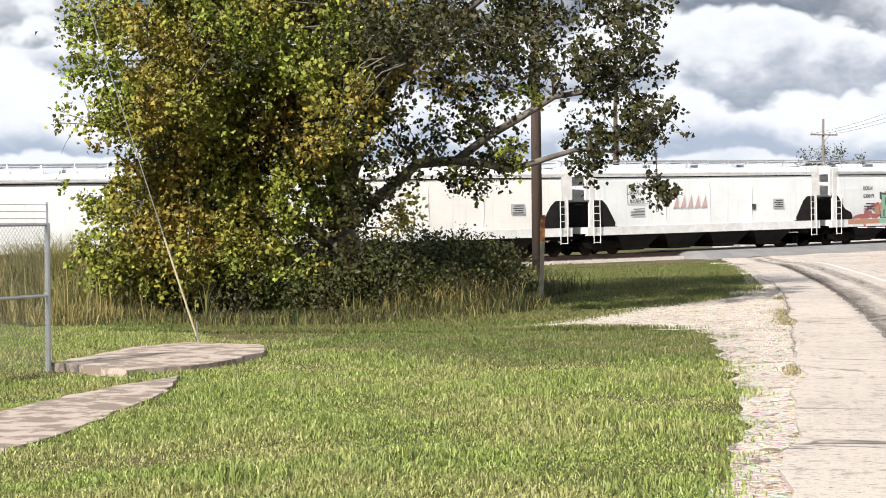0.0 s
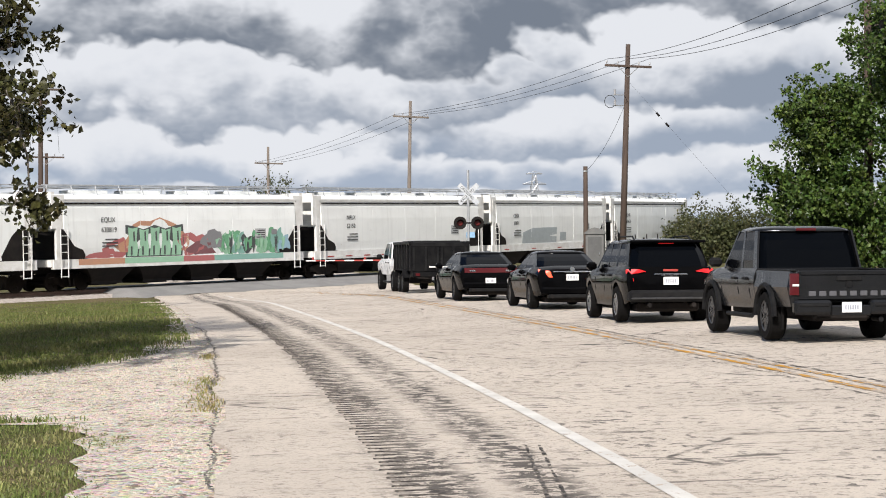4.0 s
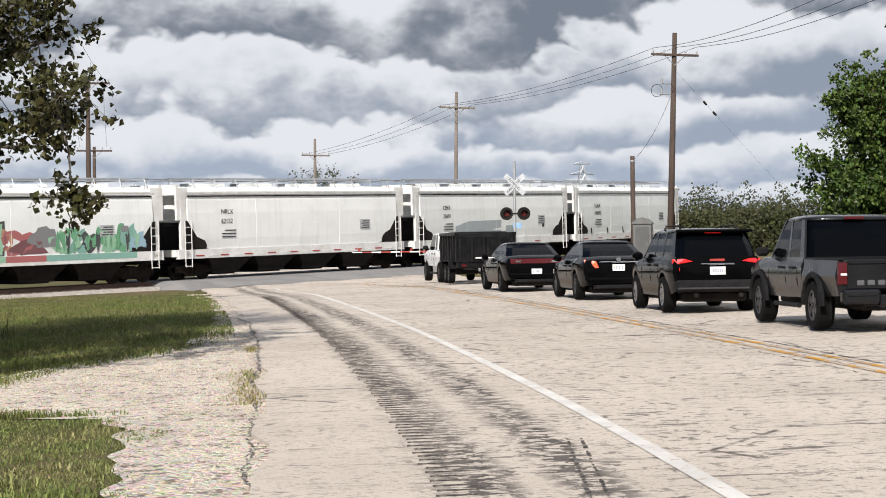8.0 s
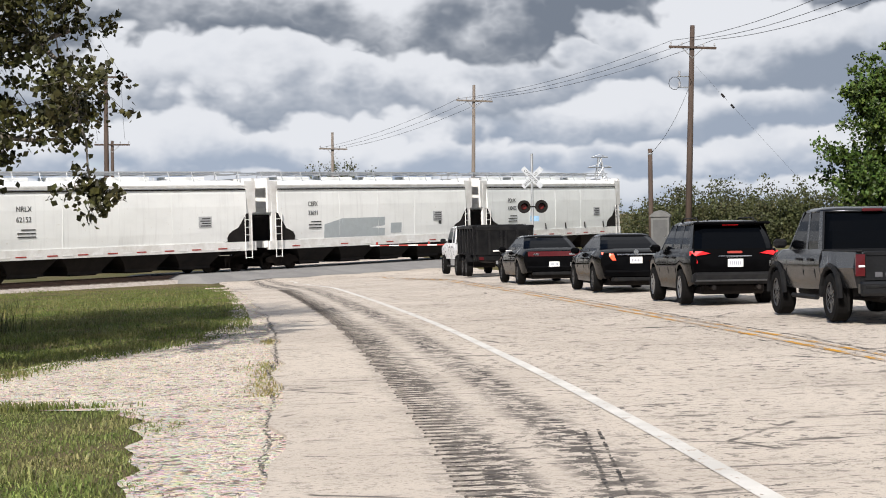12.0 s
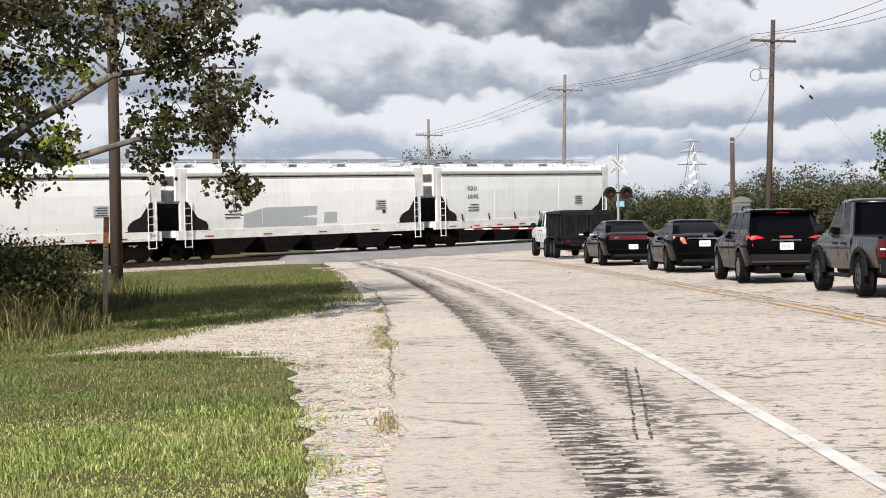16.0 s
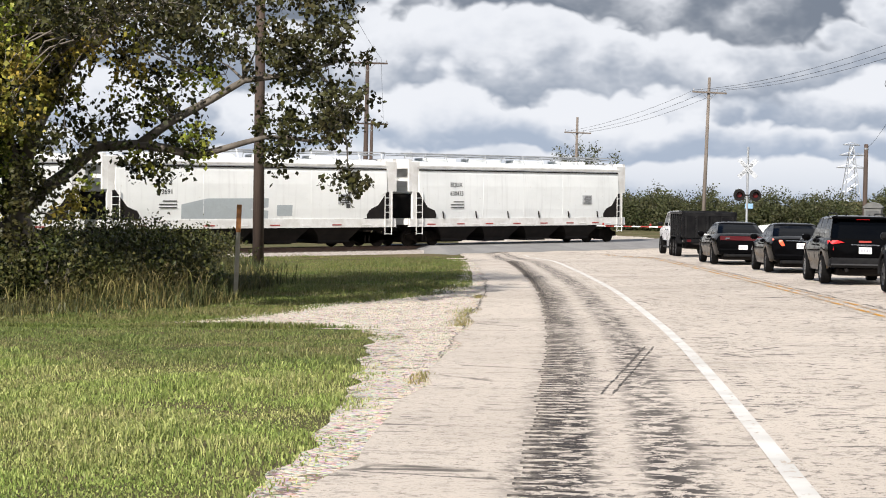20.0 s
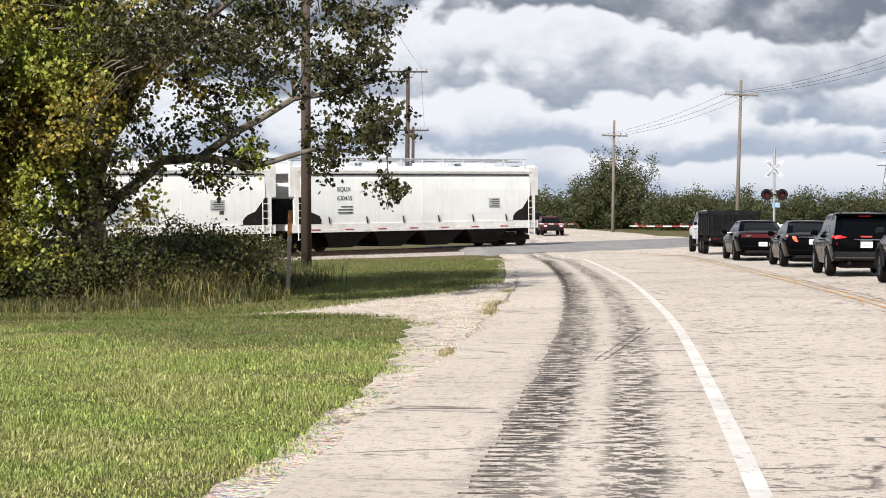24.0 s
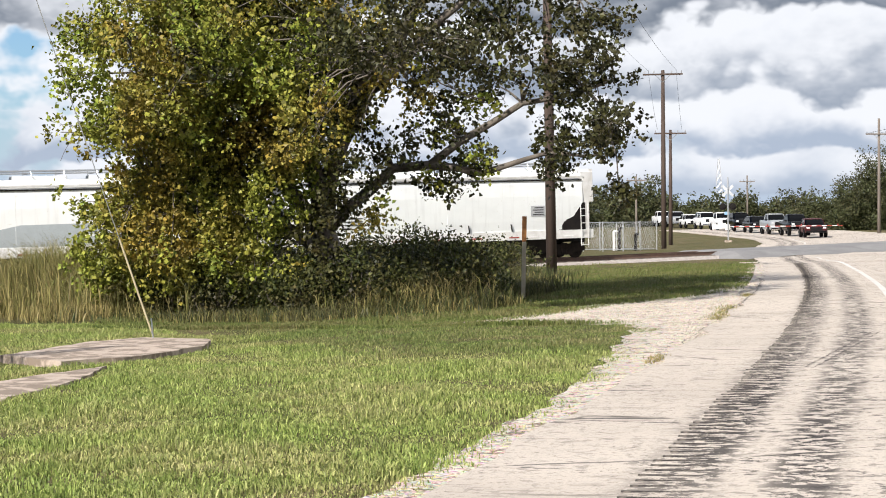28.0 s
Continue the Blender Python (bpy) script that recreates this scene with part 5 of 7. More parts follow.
def licence_plate(car, y, z, x=0.0):
    bm = bmesh.new()
    box(bm, x - 0.155, x + 0.155, y - 0.02, y, z - 0.08, z + 0.08, 0.004)
    p = part("licence_plate", bm, PLATE, car, "white plate")
    bm = bmesh.new()
    for i in range(6):
        box(bm, x - 0.11 + i * 0.038, x - 0.088 + i * 0.038, y - 0.024, y - 0.019, z - 0.035, z + 0.035)
    part("plate_bars", bm, mottled("plate_blue_grey", (0.30, 0.32, 0.38), None, 9.0), p)


def mirror(car, y, z, w, paint):
    for s in (-1, 1):
        bm = bmesh.new()
        box(bm, min(s * (w - 0.03), s * (w + 0.19)), max(s * (w - 0.03), s * (w + 0.19)), y - 0.05, y + 0.09, z - 0.07, z + 0.09, 0.045)
        part("door_mirror", bm, paint, car)


def door_lines(car, w, z0, z1, ys):
    for s in (-1, 1):
        for y in ys:
            bm = bmesh.new()
            tube(bm, [Vector((s * (w - 0.055), y, z0)), Vector((s * (w - 0.004), y, z0 + (z1 - z0) * 0.42)), Vector((s * (w - 0.006), y, z0 + (z1 - z0) * 0.75)), Vector((s * (w - 0.05), y, z1))], [0.007] * 4, 4)
            part("door_gap", bm, TRIM, car)
        for y in ys[:-1]:
            bm = bmesh.new()
            box(bm, s * (w + 0.012) - 0.02, s * (w + 0.012) + 0.02, y + 0.10, y + 0.32, z1 - 0.10, z1 - 0.06, 0.008)
            part("door_handle", bm, TRIM, car)


def underbody(car, y0, y1, w, z0, z1):
    bm = bmesh.new()
    box(bm, -w, w, y0, y1, z0, z1, 0.05)
    part("underbody", bm, BLACK_STEEL, car)


def car_shell(car, rows, axles, radius, paint, name="body"):
    bm = bmesh.new()
    loft(bm, body_rings(arch_stations(Profile(rows), axles, radius)))
    ob = part(name, bm, paint, car)
    for p in ob.data.polygons:
        p.use_smooth = True
    ob.data.set_sharp_from_angle(angle=radians(32))
    return ob


def sedan(m, label, paint, kind):
    """A four-door saloon; kind 'band' has one full-width tail lamp, 'split' has two."""
    car = holder("saloon_car", m, label, "car", "waiting vehicles")
    wb = 3.05 if kind == "band" else 2.8
    w = 0.95 if kind == "band" else 0.92
    tail, nose = -1.05, wb + 0.95
    rows = [(tail, 0.42, 0.80, w - 0.22, w - 0.12, w - 0.16, 0.0), (tail + 0.05, 0.36, 0.98, w - 0.14, w - 0.05, w - 0.13, 0.02), (tail + 0.25, 0.30, 1.05, w - 0.08, w - 0.02, w - 0.14, 0.03),
            (tail + 0.7, 0.27, 1.06, w - 0.06, w, w - 0.12, 0.04), (0.6, 0.24, 1.02, w - 0.05, w, w - 0.10, 0.04), (wb - 0.6, 0.24, 0.98, w - 0.05, w, w - 0.10, 0.04),
            (wb, 0.26, 0.93, w - 0.05, w - 0.01, w - 0.14, 0.04), (nose - 0.35, 0.27, 0.82, w - 0.10, w - 0.05, w - 0.2, 0.03), (nose, 0.34, 0.66, w - 0.28, w - 0.22, w - 0.34, 0.0)]
    car_shell(car, rows, (0, wb), 0.335, paint)
    glasshouse(car, paint, tail + 0.42, tail + 1.25, wb - 1.45, wb - 0.45, 1.03, 1.46, w - 0.13, w - 0.30, [(tail + 0.85, tail + 1.45, 0.30), (1.10, 1.15, 0.09), (wb - 0.62, wb - 1.45, 0.07)])
    underbody(car, tail + 0.2, nose - 0.3, w - 0.3, 0.17, 0.5)
    add_wheels(car, (0, wb), 2 * w - 0.24, 0.335, 0.23, ALLOY, "saloon")
    if kind == "band":
        bm = bmesh.new()
        quad_panel(bm, [(-w + 0.17, tail + 0.03, 0.84), (w - 0.17, tail + 0.03, 0.84), (w - 0.16, tail + 0.06, 0.98), (-w + 0.16, tail + 0.06, 0.98)], 0.05)
        part("tail_lamp", bm, TAIL_DARK, car, "full-width dark red tail lamp")
        # small chrome bars that imitate glints on the tail lamp
        for s in (-1, 1):
            bm = bmesh.new()
            box(bm, min(s * 0.45, s * 0.62), max(s * 0.45, s * 0.62), tail - 0.03, tail + 0.0, 0.87, 0.92, 0.006)
            part("lamp_glint", bm, CHROME, car)
        licence_plate(car, tail - 0.02, 0.60)
    else:
        for s in (-1, 1):
            bm = bmesh.new()
            quad_panel(bm, [(s * 0.50, tail + 0.03, 0.80), (s * (w - 0.11), tail + 0.10, 0.80), (s * (w - 0.08), tail + 0.16, 1.0), (s * 0.56, tail + 0.06, 0.96)], 0.05)
            part("tail_lamp", bm, LAMP_AMBER if s < 0 else TAIL_DARK, car, "lit orange-red lamp" if s < 0 else "dark red lamp")
        bm = bmesh.new()
        box(bm, -0.48, 0.48, tail - 0.02, tail + 0.02, 0.92, 0.955, 0.008)
        part("trunk_trim", bm, CHROME, car, "chrome strip")
        bm = bmesh.new()
        rod(bm, (0, tail - 0.03, 1.0), (0, tail + 0.02, 1.0), 0.06, sides=14)
        part("badge", bm, CHROME, car)
        licence_plate(car, tail - 0.015, 0.80)
    bm = bmesh.new()
    box(bm, -w + 0.12, w - 0.12, tail - 0.06, tail + 0.2, 0.36, 0.56, 0.05)
    part("rear_bumper", bm, paint, car)
    bm = bmesh.new()
    box(bm, -w + 0.3, w - 0.3, tail - 0.07, tail + 0.1, 0.28, 0.38, 0.02)
    part("diffuser", bm, TRIM, car)
    for s in (-1, 1):
        bm = bmesh.new()
        rod(bm, (s * 0.52, tail - 0.09, 0.33), (s * 0.52, tail + 0.2, 0.33), 0.05, sides=10)
        part("exhaust_tip", bm, BLACK_STEEL, car)
    mirror(car, wb - 0.75, 1.02, w - 0.02, paint)
    door_lines(car, w + 0.001, 0.42, 0.92, (0.45, 1.15, 2.05))
    return car


def suv(m, label, paint):
    car = holder("sport_utility_vehicle", m, label, "car", "waiting vehicles")
    w, wb, tail, nose = 0.92, 2.72, -0.95, 3.62
    rows = [(tail, 0.50, 0.95, w - 0.16, w - 0.08, w - 0.10, 0.0), (tail + 0.06, 0.42, 1.12, w - 0.10, w - 0.03, w - 0.10, 0.0), (tail + 0.3, 0.36, 1.14, w - 0.06, w, w - 0.08, 0.02), (0.6, 0.30, 1.12, w - 0.05, w, w - 0.07, 0.03),
            (wb - 0.5, 0.30, 1.08, w - 0.05, w, w - 0.08, 0.04), (wb, 0.32, 1.06, w - 0.05, w, w - 0.12, 0.05), (nose - 0.3, 0.34, 0.98, w - 0.1, w - 0.04, w - 0.18, 0.03), (nose, 0.42, 0.84, w - 0.24, w - 0.18, w - 0.28, 0.0)]
    car_shell(car, rows, (0, wb), 0.36, paint)
    glasshouse(car, paint, tail + 0.06, tail + 0.42, wb - 1.15, wb - 0.30, 1.10, 1.68, w - 0.10, w - 0.22, [(tail + 0.30, tail + 0.60, 0.26), (0.35, 0.36, 0.12), (1.15, 1.15, 0.10), (wb - 0.48, wb - 1.18, 0.08)], True)
    underbody(car, tail + 0.2, nose - 0.3, w - 0.28, 0.22, 0.55)
    add_wheels(car, (0, wb), 2 * w - 0.22, 0.36, 0.24, ALLOY_BRIGHT, "suv")
    for s in (-1, 1):
        bm = bmesh.new()
        v = [(s * 0.50, tail + 0.05, 1.03), (s * (w - 0.12), tail + 0.06, 0.985), (s * (w - 0.03), tail + 0.14, 1.08), (s * 0.66, tail + 0.06, 1.08)]
        quad_panel(bm, v, 0.06)
        quad_panel(bm, [(s * (w - 0.15), tail + 0.06, 1.0), (s * (w - 0.16), tail + 0.04, 0.84), (s * (w - 0.04), tail + 0.13, 0.86), (s * (w - 0.03), tail + 0.14, 1.07)], 0.05)
        part("tail_lamp", bm, TAIL_LIT, car, "lit red boomerang lamp")
        bm = bmesh.new()
        box(bm, min(s * 0.52, s * 0.82), max(s * 0.52, s * 0.82), tail - 0.06, tail, 0.52, 0.57, 0.01)
        part("reflector", bm, TAIL_DARK, car)
    bm = bmesh.new()
    box(bm, -0.16, 0.16, tail + 0.36, tail + 0.40, 1.585, 1.625, 0.006)
    part("high_brake_lamp", bm, TAIL_LIT, car, "lit red high brake lamp")
    bm = bmesh.new()
    box(bm, -w + 0.14, w - 0.14, tail + 0.22, tail + 0.5, 1.60, 1.66, 0.02)
    part("roof_spoiler", bm, paint, car)
    bm = bmesh.new()
    box(bm, -0.34, 0.34, tail - 0.02, tail + 0.03, 0.955, 0.985, 0.006)
    part("tailgate_trim", bm, CHROME, car, "chrome strip")
    bm = bmesh.new()
    box(bm, -0.15, 0.15, tail + 0.01, tail + 0.05, 1.03, 1.075, 0.006)
    part("badge", bm, SIGN_RED, car, "small red badge shape")
    licence_plate(car, tail - 0.01, 0.84)
    bm = bmesh.new()
    box(bm, -w + 0.06, w - 0.06, tail - 0.10, tail + 0.25, 0.42, 0.66, 0.05)
    part("rear_bumper", bm, TRIM, car)
    bm = bmesh.new()
    box(bm, -w + 0.10, w - 0.10, tail - 0.112, tail - 0.08, 0.48, 0.515, 0.006)
    part("bumper_strip", bm, ALLOY, car, "dull bumper strip")
    for s in (-1, 1):
        bm = bmesh.new()
        rod(bm, (s * 0.45, tail - 0.1, 0.36), (s * 0.45, tail + 0.2, 0.36), 0.045, sides=10)
        part("exhaust_tip", bm, BLACK_STEEL, car)
        bm = bmesh.new()
        rod(bm, (s * 0.28, 0.2, 1.66), (s * 0.28, 0.2, 1.72), 0.02, sides=6)
        part("roof_fin", bm, TRIM, car)
    bm = bmesh.new()
    rod(bm, (0.15, tail + 0.5, 1.28), (-0.35, tail + 0.12, 1.16), 0.008, sides=4)
    part("rear_wiper", bm, TRIM, car)
    mirror(car, wb - 0.6, 1.12, w - 0.02, paint)
    door_lines(car, w + 0.001, 0.45, 1.03, (0.42, 1.15, 2.05))
    return car


def pickup(m, label, paint, big=False, name="pickup_truck"):
    """A crew-cab pickup with an open bed."""
    car = holder(name, m, label, "pickup truck", "waiting vehicles")
    w, wb, tail, nose = (0.95, 3.20, -1.22, 4.08) if not big else (1.0, 3.75, -1.25, 4.75)
    h = 0.0 if not big else 0.17
    bed_front = 0.62
    # bed: two sides, floor and front
    rows = [(tail, 0.62 + h, 1.08 + h, w - 0.10, w - 0.04, w - 0.07, 0.0), (tail + 0.08, 0.56 + h, 1.10 + h, w - 0.06, w, w - 0.05, 0.0), (bed_front, 0.50 + h, 1.12 + h, w - 0.05, w, w - 0.05, 0.0)]
    radius = 0.385 if not big else 0.41
    st = arch_stations(Profile(rows), (0,), radius, 0.09)
    for s in (-1, 1):
        bm = bmesh.new()
        rings = []
        for y, zb, zt, wb_, wm, wt, c, sill in st:
            zm = max(sill + (zt - sill) * 0.55, zb + 0.05)
            rings.append([(s * x, y, z) for x, z in ((wb_, zb), (wm, zm), (wt, zt), (wt - 0.09, zt), (wt - 0.09, zb + 0.05))])
        loft(bm, rings)
        part("bed_side", bm, paint, car)
        bm = bmesh.new()
        box(bm, s * (w - 0.095) - 0.05, s * (w - 0.095) + 0.05, tail + 0.05, bed_front, 1.10 + h, 1.13 + h, 0.01)
        part("bed_rail", bm, TRIM, car)
    bm = bmesh.new()
    box(bm, -w + 0.12, w - 0.12, tail + 0.08, bed_front, 0.62 + h, 0.68 + h)
    part("bed_floor", bm, TRIM, car)
    # tailgate with a pressed panel
    bm = bmesh.new()
    box(bm, -w + 0.15, w - 0.15, tail - 0.02, tail + 0.05, 0.66 + h, 1.11 + h, 0.015)
    gate = part("tailgate", bm, paint, car, "tailgate")
    bm = bmesh.new()
    box(bm, -w + 0.18, w - 0.18, tail - 0.04, tail - 0.015, 1.04 + h, 1.115 + h, 0.012)
    part("tailgate_lip", bm, paint, gate)
    bm = bmesh.new()
    box(bm, -0.20, 0.20, tail - 0.045, tail - 0.015, 0.95 + h, 1.03 + h, 0.012)
    part("gate_handle", bm, TRIM, gate)
    if not big:
        for i in range(8):
            bm = bmesh.new()
            x0 = -0.64 + i * 0.163
            box(bm, x0, x0 + 0.115, tail - 0.032, tail - 0.018, 0.72 + h, 0.80 + h, 0.008)
            part("pressed_bar", bm, mottled("pressed_grey", (0.13, 0.13, 0.14), None, 6.0, 0.4, 0.4), gate)
        bm = bmesh.new()
        rod(bm, (0, tail - 0.04, 0.90), (0, tail - 0.01, 0.90), 0.055, sides=14)
        part("badge", bm, TRIM, gate)
    # cab
    rows = [(bed_front + 0.03, 0.48 + h, 1.14 + h, w - 0.06, w, w - 0.06, 0.0), (1.6, 0.46 + h, 1.13 + h, w - 0.05, w, w - 0.06, 0.02), (wb - 0.5, 0.46 + h, 1.12 + h, w - 0.05, w, w - 0.06, 0.03),
            (wb, 0.50 + h, 1.12 + h, w - 0.05, w, w - 0.10, 0.05), (nose - 0.25, 0.48 + h, 1.06 + h, w - 0.08, w - 0.03, w - 0.14, 0.04), (nose, 0.52 + h, 0.96 + h, w - 0.2, w - 0.14, w - 0.22, 0.0)]
    car_shell(car, rows, (wb,), radius, paint, "cab_body")
    glasshouse(car, paint, bed_front + 0.05, bed_front + 0.30, wb - 1.22, wb - 0.38, 1.12 + h, 1.82 + h, w - 0.07, w - 0.16, [(bed_front + 0.16, bed_front + 0.34, 0.22), (1.55, 1.58, 0.12), (wb - 0.55, wb - 1.25, 0.08)])
    bm = bmesh.new()
    box(bm, -0.17, 0.17, bed_front + 0.20, bed_front + 0.24, 1.74 + h, 1.79 + h, 0.01)
    part("high_brake_lamp", bm, TAIL_DARK, car, "dark red high brake lamp")
    underbody(car, tail + 0.3, nose - 0.4, 0.45, 0.32, 0.62 + h)
    add_wheels(car, (0, wb), 2 * w - 0.22, radius, 0.27, ALLOY, "pickup" + str(big))
    # black arch flares
    if not big:
        for s in (-1, 1):
            for a in (0, wb):
                bm = bmesh.new()
                pts = []
                for k in range(9):
                    t = math.pi * k / 8
                    pts.append(((radius + 0.12) * math.cos(t) + a, radius + (radius + 0.12) * math.sin(t) * 0.98))
                tube(bm, [Vector((s * (w + 0.005), y0, z0)) for y0, z0 in pts], [0.048] * len(pts), 6)
                part("arch_flare", bm, TRIM, car)
            bm = bmesh.new()
            box(bm, s * (w - 0.12) - 0.02, s * (w - 0.12) + 0.02, -radius - 0.16, -radius - 0.10, 0.18, 0.62, 0.005)
            part("mud_flap", bm, RUBBER, car)
    for s in (-1, 1):
        bm = bmesh.new()
        quad_panel(bm, [(s * (w - 0.15), tail + 0.0, 0.74 + h), (s * (w - 0.02), tail + 0.05, 0.74 + h), (s * (w - 0.03), tail + 0.06, 1.07 + h), (s * (w - 0.15), tail + 0.0, 1.07 + h)], 0.05)
        lamp = part("tail_lamp", bm, TAIL_DARK, car, "tall red tail lamp")
        bm = bmesh.new()
        quad_panel(bm, [(s * (w - 0.145), tail - 0.052, 0.875 + h), (s * (w - 0.06), tail - 0.02, 0.875 + h), (s * (w - 0.06), tail - 0.02, 0.905 + h), (s * (w - 0.145), tail - 0.052, 0.905 + h)], 0.01)
        part("clear_lens", bm, PLATE, lamp, "pale reversing lens")
    bm = bmesh.new()
    for s in (-1, 1):
        box(bm, min(s * 0.3, s * (w - 0.05)), max(s * 0.3, s * (w - 0.05)), tail - 0.16, tail + 0.02, 0.44 + h, 0.66 + h, 0.04)
    box(bm, -0.32, 0.32, tail - 0.13, tail + 0.02, 0.42 + h, 0.58 + h, 0.02)
    part("rear_bumper", bm, paint if not big else CHROME, car)
    for s in (-1, 1):
        bm = bmesh.new()
        box(bm, min(s * 0.36, s * (w - 0.12)), max(s * 0.36, s * (w - 0.12)), tail - 0.175, tail - 0.14, 0.56 + h, 0.61 + h, 0.01)
        part("bumper_step", bm, TRIM, car)
    licence_plate(car, tail - 0.135, 0.55 + h)
    bm = bmesh.new()
    rod(bm, (0.5, tail - 0.05, 0.36), (0.5, tail + 0.3, 0.36), 0.04, sides=8)
    part("exhaust_tip", bm, TRIM, car)
    mirror(car, wb - 0.55, 1.22 + h, w, TRIM)
    door_lines(car, w + 0.001, 0.58 + h, 1.05 + h, (bed_front + 0.3, 1.58, wb - 0.6))
    for s in (-1, 1):
        bm = bmesh.new()
        rod(bm, (s * (w - 0.04), radius + 0.5, 0.36), (s * (w - 0.04), wb - radius - 0.5, 0.36), 0.04, sides=8)
        part("side_step", bm, TRIM, car)
    return car


def dump_trailer(m):
    car = holder("dump_trailer", m, "black steel dump trailer with ribbed sides and tandem wheels", "trailer", "waiting vehicles")
    w, y0, y1, z0, z1 = 1.02, -1.3, 2.6, 0.80, 1.78
    mat = mottled("trailer_black", (0.004, 0.004, 0.005), (0.012, 0.012, 0.012), 3.0, 0.5)
    rib = mottled("trailer_rib", (0.007, 0.007, 0.008), (0.018, 0.018, 0.018), 3.0, 0.45)
    for s in (-1, 1):
        bm = bmesh.new()
        box(bm, s * w - 0.03, s * w + 0.03, y0, y1, z0, z1)
        part("side_panel", bm, mat, car)
        for y in np.linspace(y0 + 0.05, y1 - 0.05, 7):
            bm = bmesh.new()
            box(bm, s * (w + 0.06) - 0.03, s * (w + 0.06) + 0.03, y - 0.045, y + 0.045, z0, z1)
            part("side_rib", bm, rib, car)
        bm = bmesh.new()
        box(bm, s * (w + 0.03) - 0.08, s * (w + 0.03) + 0.08, y0 - 0.02, y1 + 0.02, z1 - 0.02, z1 + 0.09, 0.01)
        part("top_rail", bm, rib, car)
        bm = bmesh.new()
        pts = [(-0.55, 0.55), (-0.48, 0.86), (1.35, 0.86), (1.42, 0.55), (1.38, 0.55), (1.30, 0.82), (-0.43, 0.82), (-0.50, 0.55)]
        prism(bm, pts, "x", min(s * 0.98, s * 1.25), max(s * 0.98, s * 1.25))
        part("fender", bm, mat, car)
    for k, x in enumerate((-0.52, 0.52)):
        bm = bmesh.new()
        box(bm, x - 0.517, x + 0.517, y0 - 0.05, y0, z0 - 0.02, z1 - 0.08)
        door = part("barn_door", bm, mat, car)
        for dx in (-0.44, 0.0, 0.44):
            bm = bmesh.new()
            box(bm, x + dx - 0.04, x + dx + 0.04, y0 - 0.09, y0 - 0.05, z0, z1 - 0.10)
            part("door_rib", bm, rib, door)
    bm = bmesh.new()
    box(bm, -1.05, 1.05, y0 - 0.06, y0 + 0.04, z1 - 0.10, z1 + 0.04, 0.01)
    part("rear_header", bm, rib, car)
    bm = bmesh.new()
    box(bm, -1.0, 1.0, y0, y1, z0 - 0.06, z0)
    part("bed_floor", bm, mat, car)
    bm = bmesh.new()
    box(bm, -0.96, 0.96, y0 + 0.2, y1 - 0.3, 1.40, 1.90, 0.15)
    part("load_tarp", bm, mottled("tarp_black", (0.007, 0.007, 0.008), (0.018, 0.018, 0.018), 2.0, 0.8, 0, 20, 0.8), car, "black tarpaulin over the load")
    bm = bmesh.new()
    box(bm, -0.40, 0.30, y0 - 0.12, y0 - 0.085, z0 + 0.12, z0 + 0.17)
    part("latch_bar", bm, WHITE_STEEL, car, "pale latch bar")
    bm = bmesh.new()
    box(bm, -1.0, 1.0, y0 - 0.08, y0 + 0.1, 0.58, 0.76, 0.02)
    part("rear_beam", bm, mat, car)
    for s in (-1, 1):
        bm = bmesh.new()
        box(bm, s * 0.82 - 0.08, s * 0.82 + 0.08, y0 - 0.10, y0 - 0.075, 0.62, 0.72)
        part("tail_lamp", bm, TAIL_DARK, car)
        bm = bmesh.new()
        box(bm, s * 0.35 - 0.05, s * 0.35 + 0.05, y0, y1 + 1.1, 0.55, 0.72)
        part("frame_rail", bm, mat, car)
    add_wheels(car, (0, 0.86), 2.16, 0.37, 0.22, ALLOY, "trailer")
    return car


def on_road(x, y, heading):
    return pose(x, y, ground_z(x, y) + 0.022, 0, 0, heading)


BLACK_PAINT = glossy("black_paint", (0.0018, 0.0018, 0.0021), 0.05, 0.0, 0.5, 0.002)
GREY_PAINT = glossy("graphite_paint", (0.034, 0.035, 0.038), 0.11, 0.75, 0.8, 0.003)
WHITE_PAINT = glossy("white_paint", (0.70, 0.70, 0.70), 0.25, 0.0, 0.8, 0.10)
SILVER_PAINT = glossy("silver_paint", (0.42, 0.43, 0.44), 0.3, 0.5, 0.8, 0.08)
RED_PAINT = glossy("red_paint", (0.055, 0.008, 0.010), 0.25, 0.0, 0.9, 0.08)
pickup(on_road(7.10, 30.0, 6.0), "graphite-grey crew-cab pickup truck waiting in the queue", GREY_PAINT)
suv(on_road(5.60, 38.4, 6.0), "black sport utility vehicle with brake lamps lit", BLACK_PAINT)
sedan(on_road(4.38, 47.6, 7.0), "black saloon car with one amber lamp lit", BLACK_PAINT, "split")
sedan(on_road(2.70, 56.6, 8.3), "black saloon car with full-width tail lamp", BLACK_PAINT, "band")
dump_trailer(on_road(1.32, 69.3, 9.0))
pickup(on_road(0.72, 75.2, 9.0), "white crew-cab pickup truck towing a dump trailer", WHITE_PAINT, True)


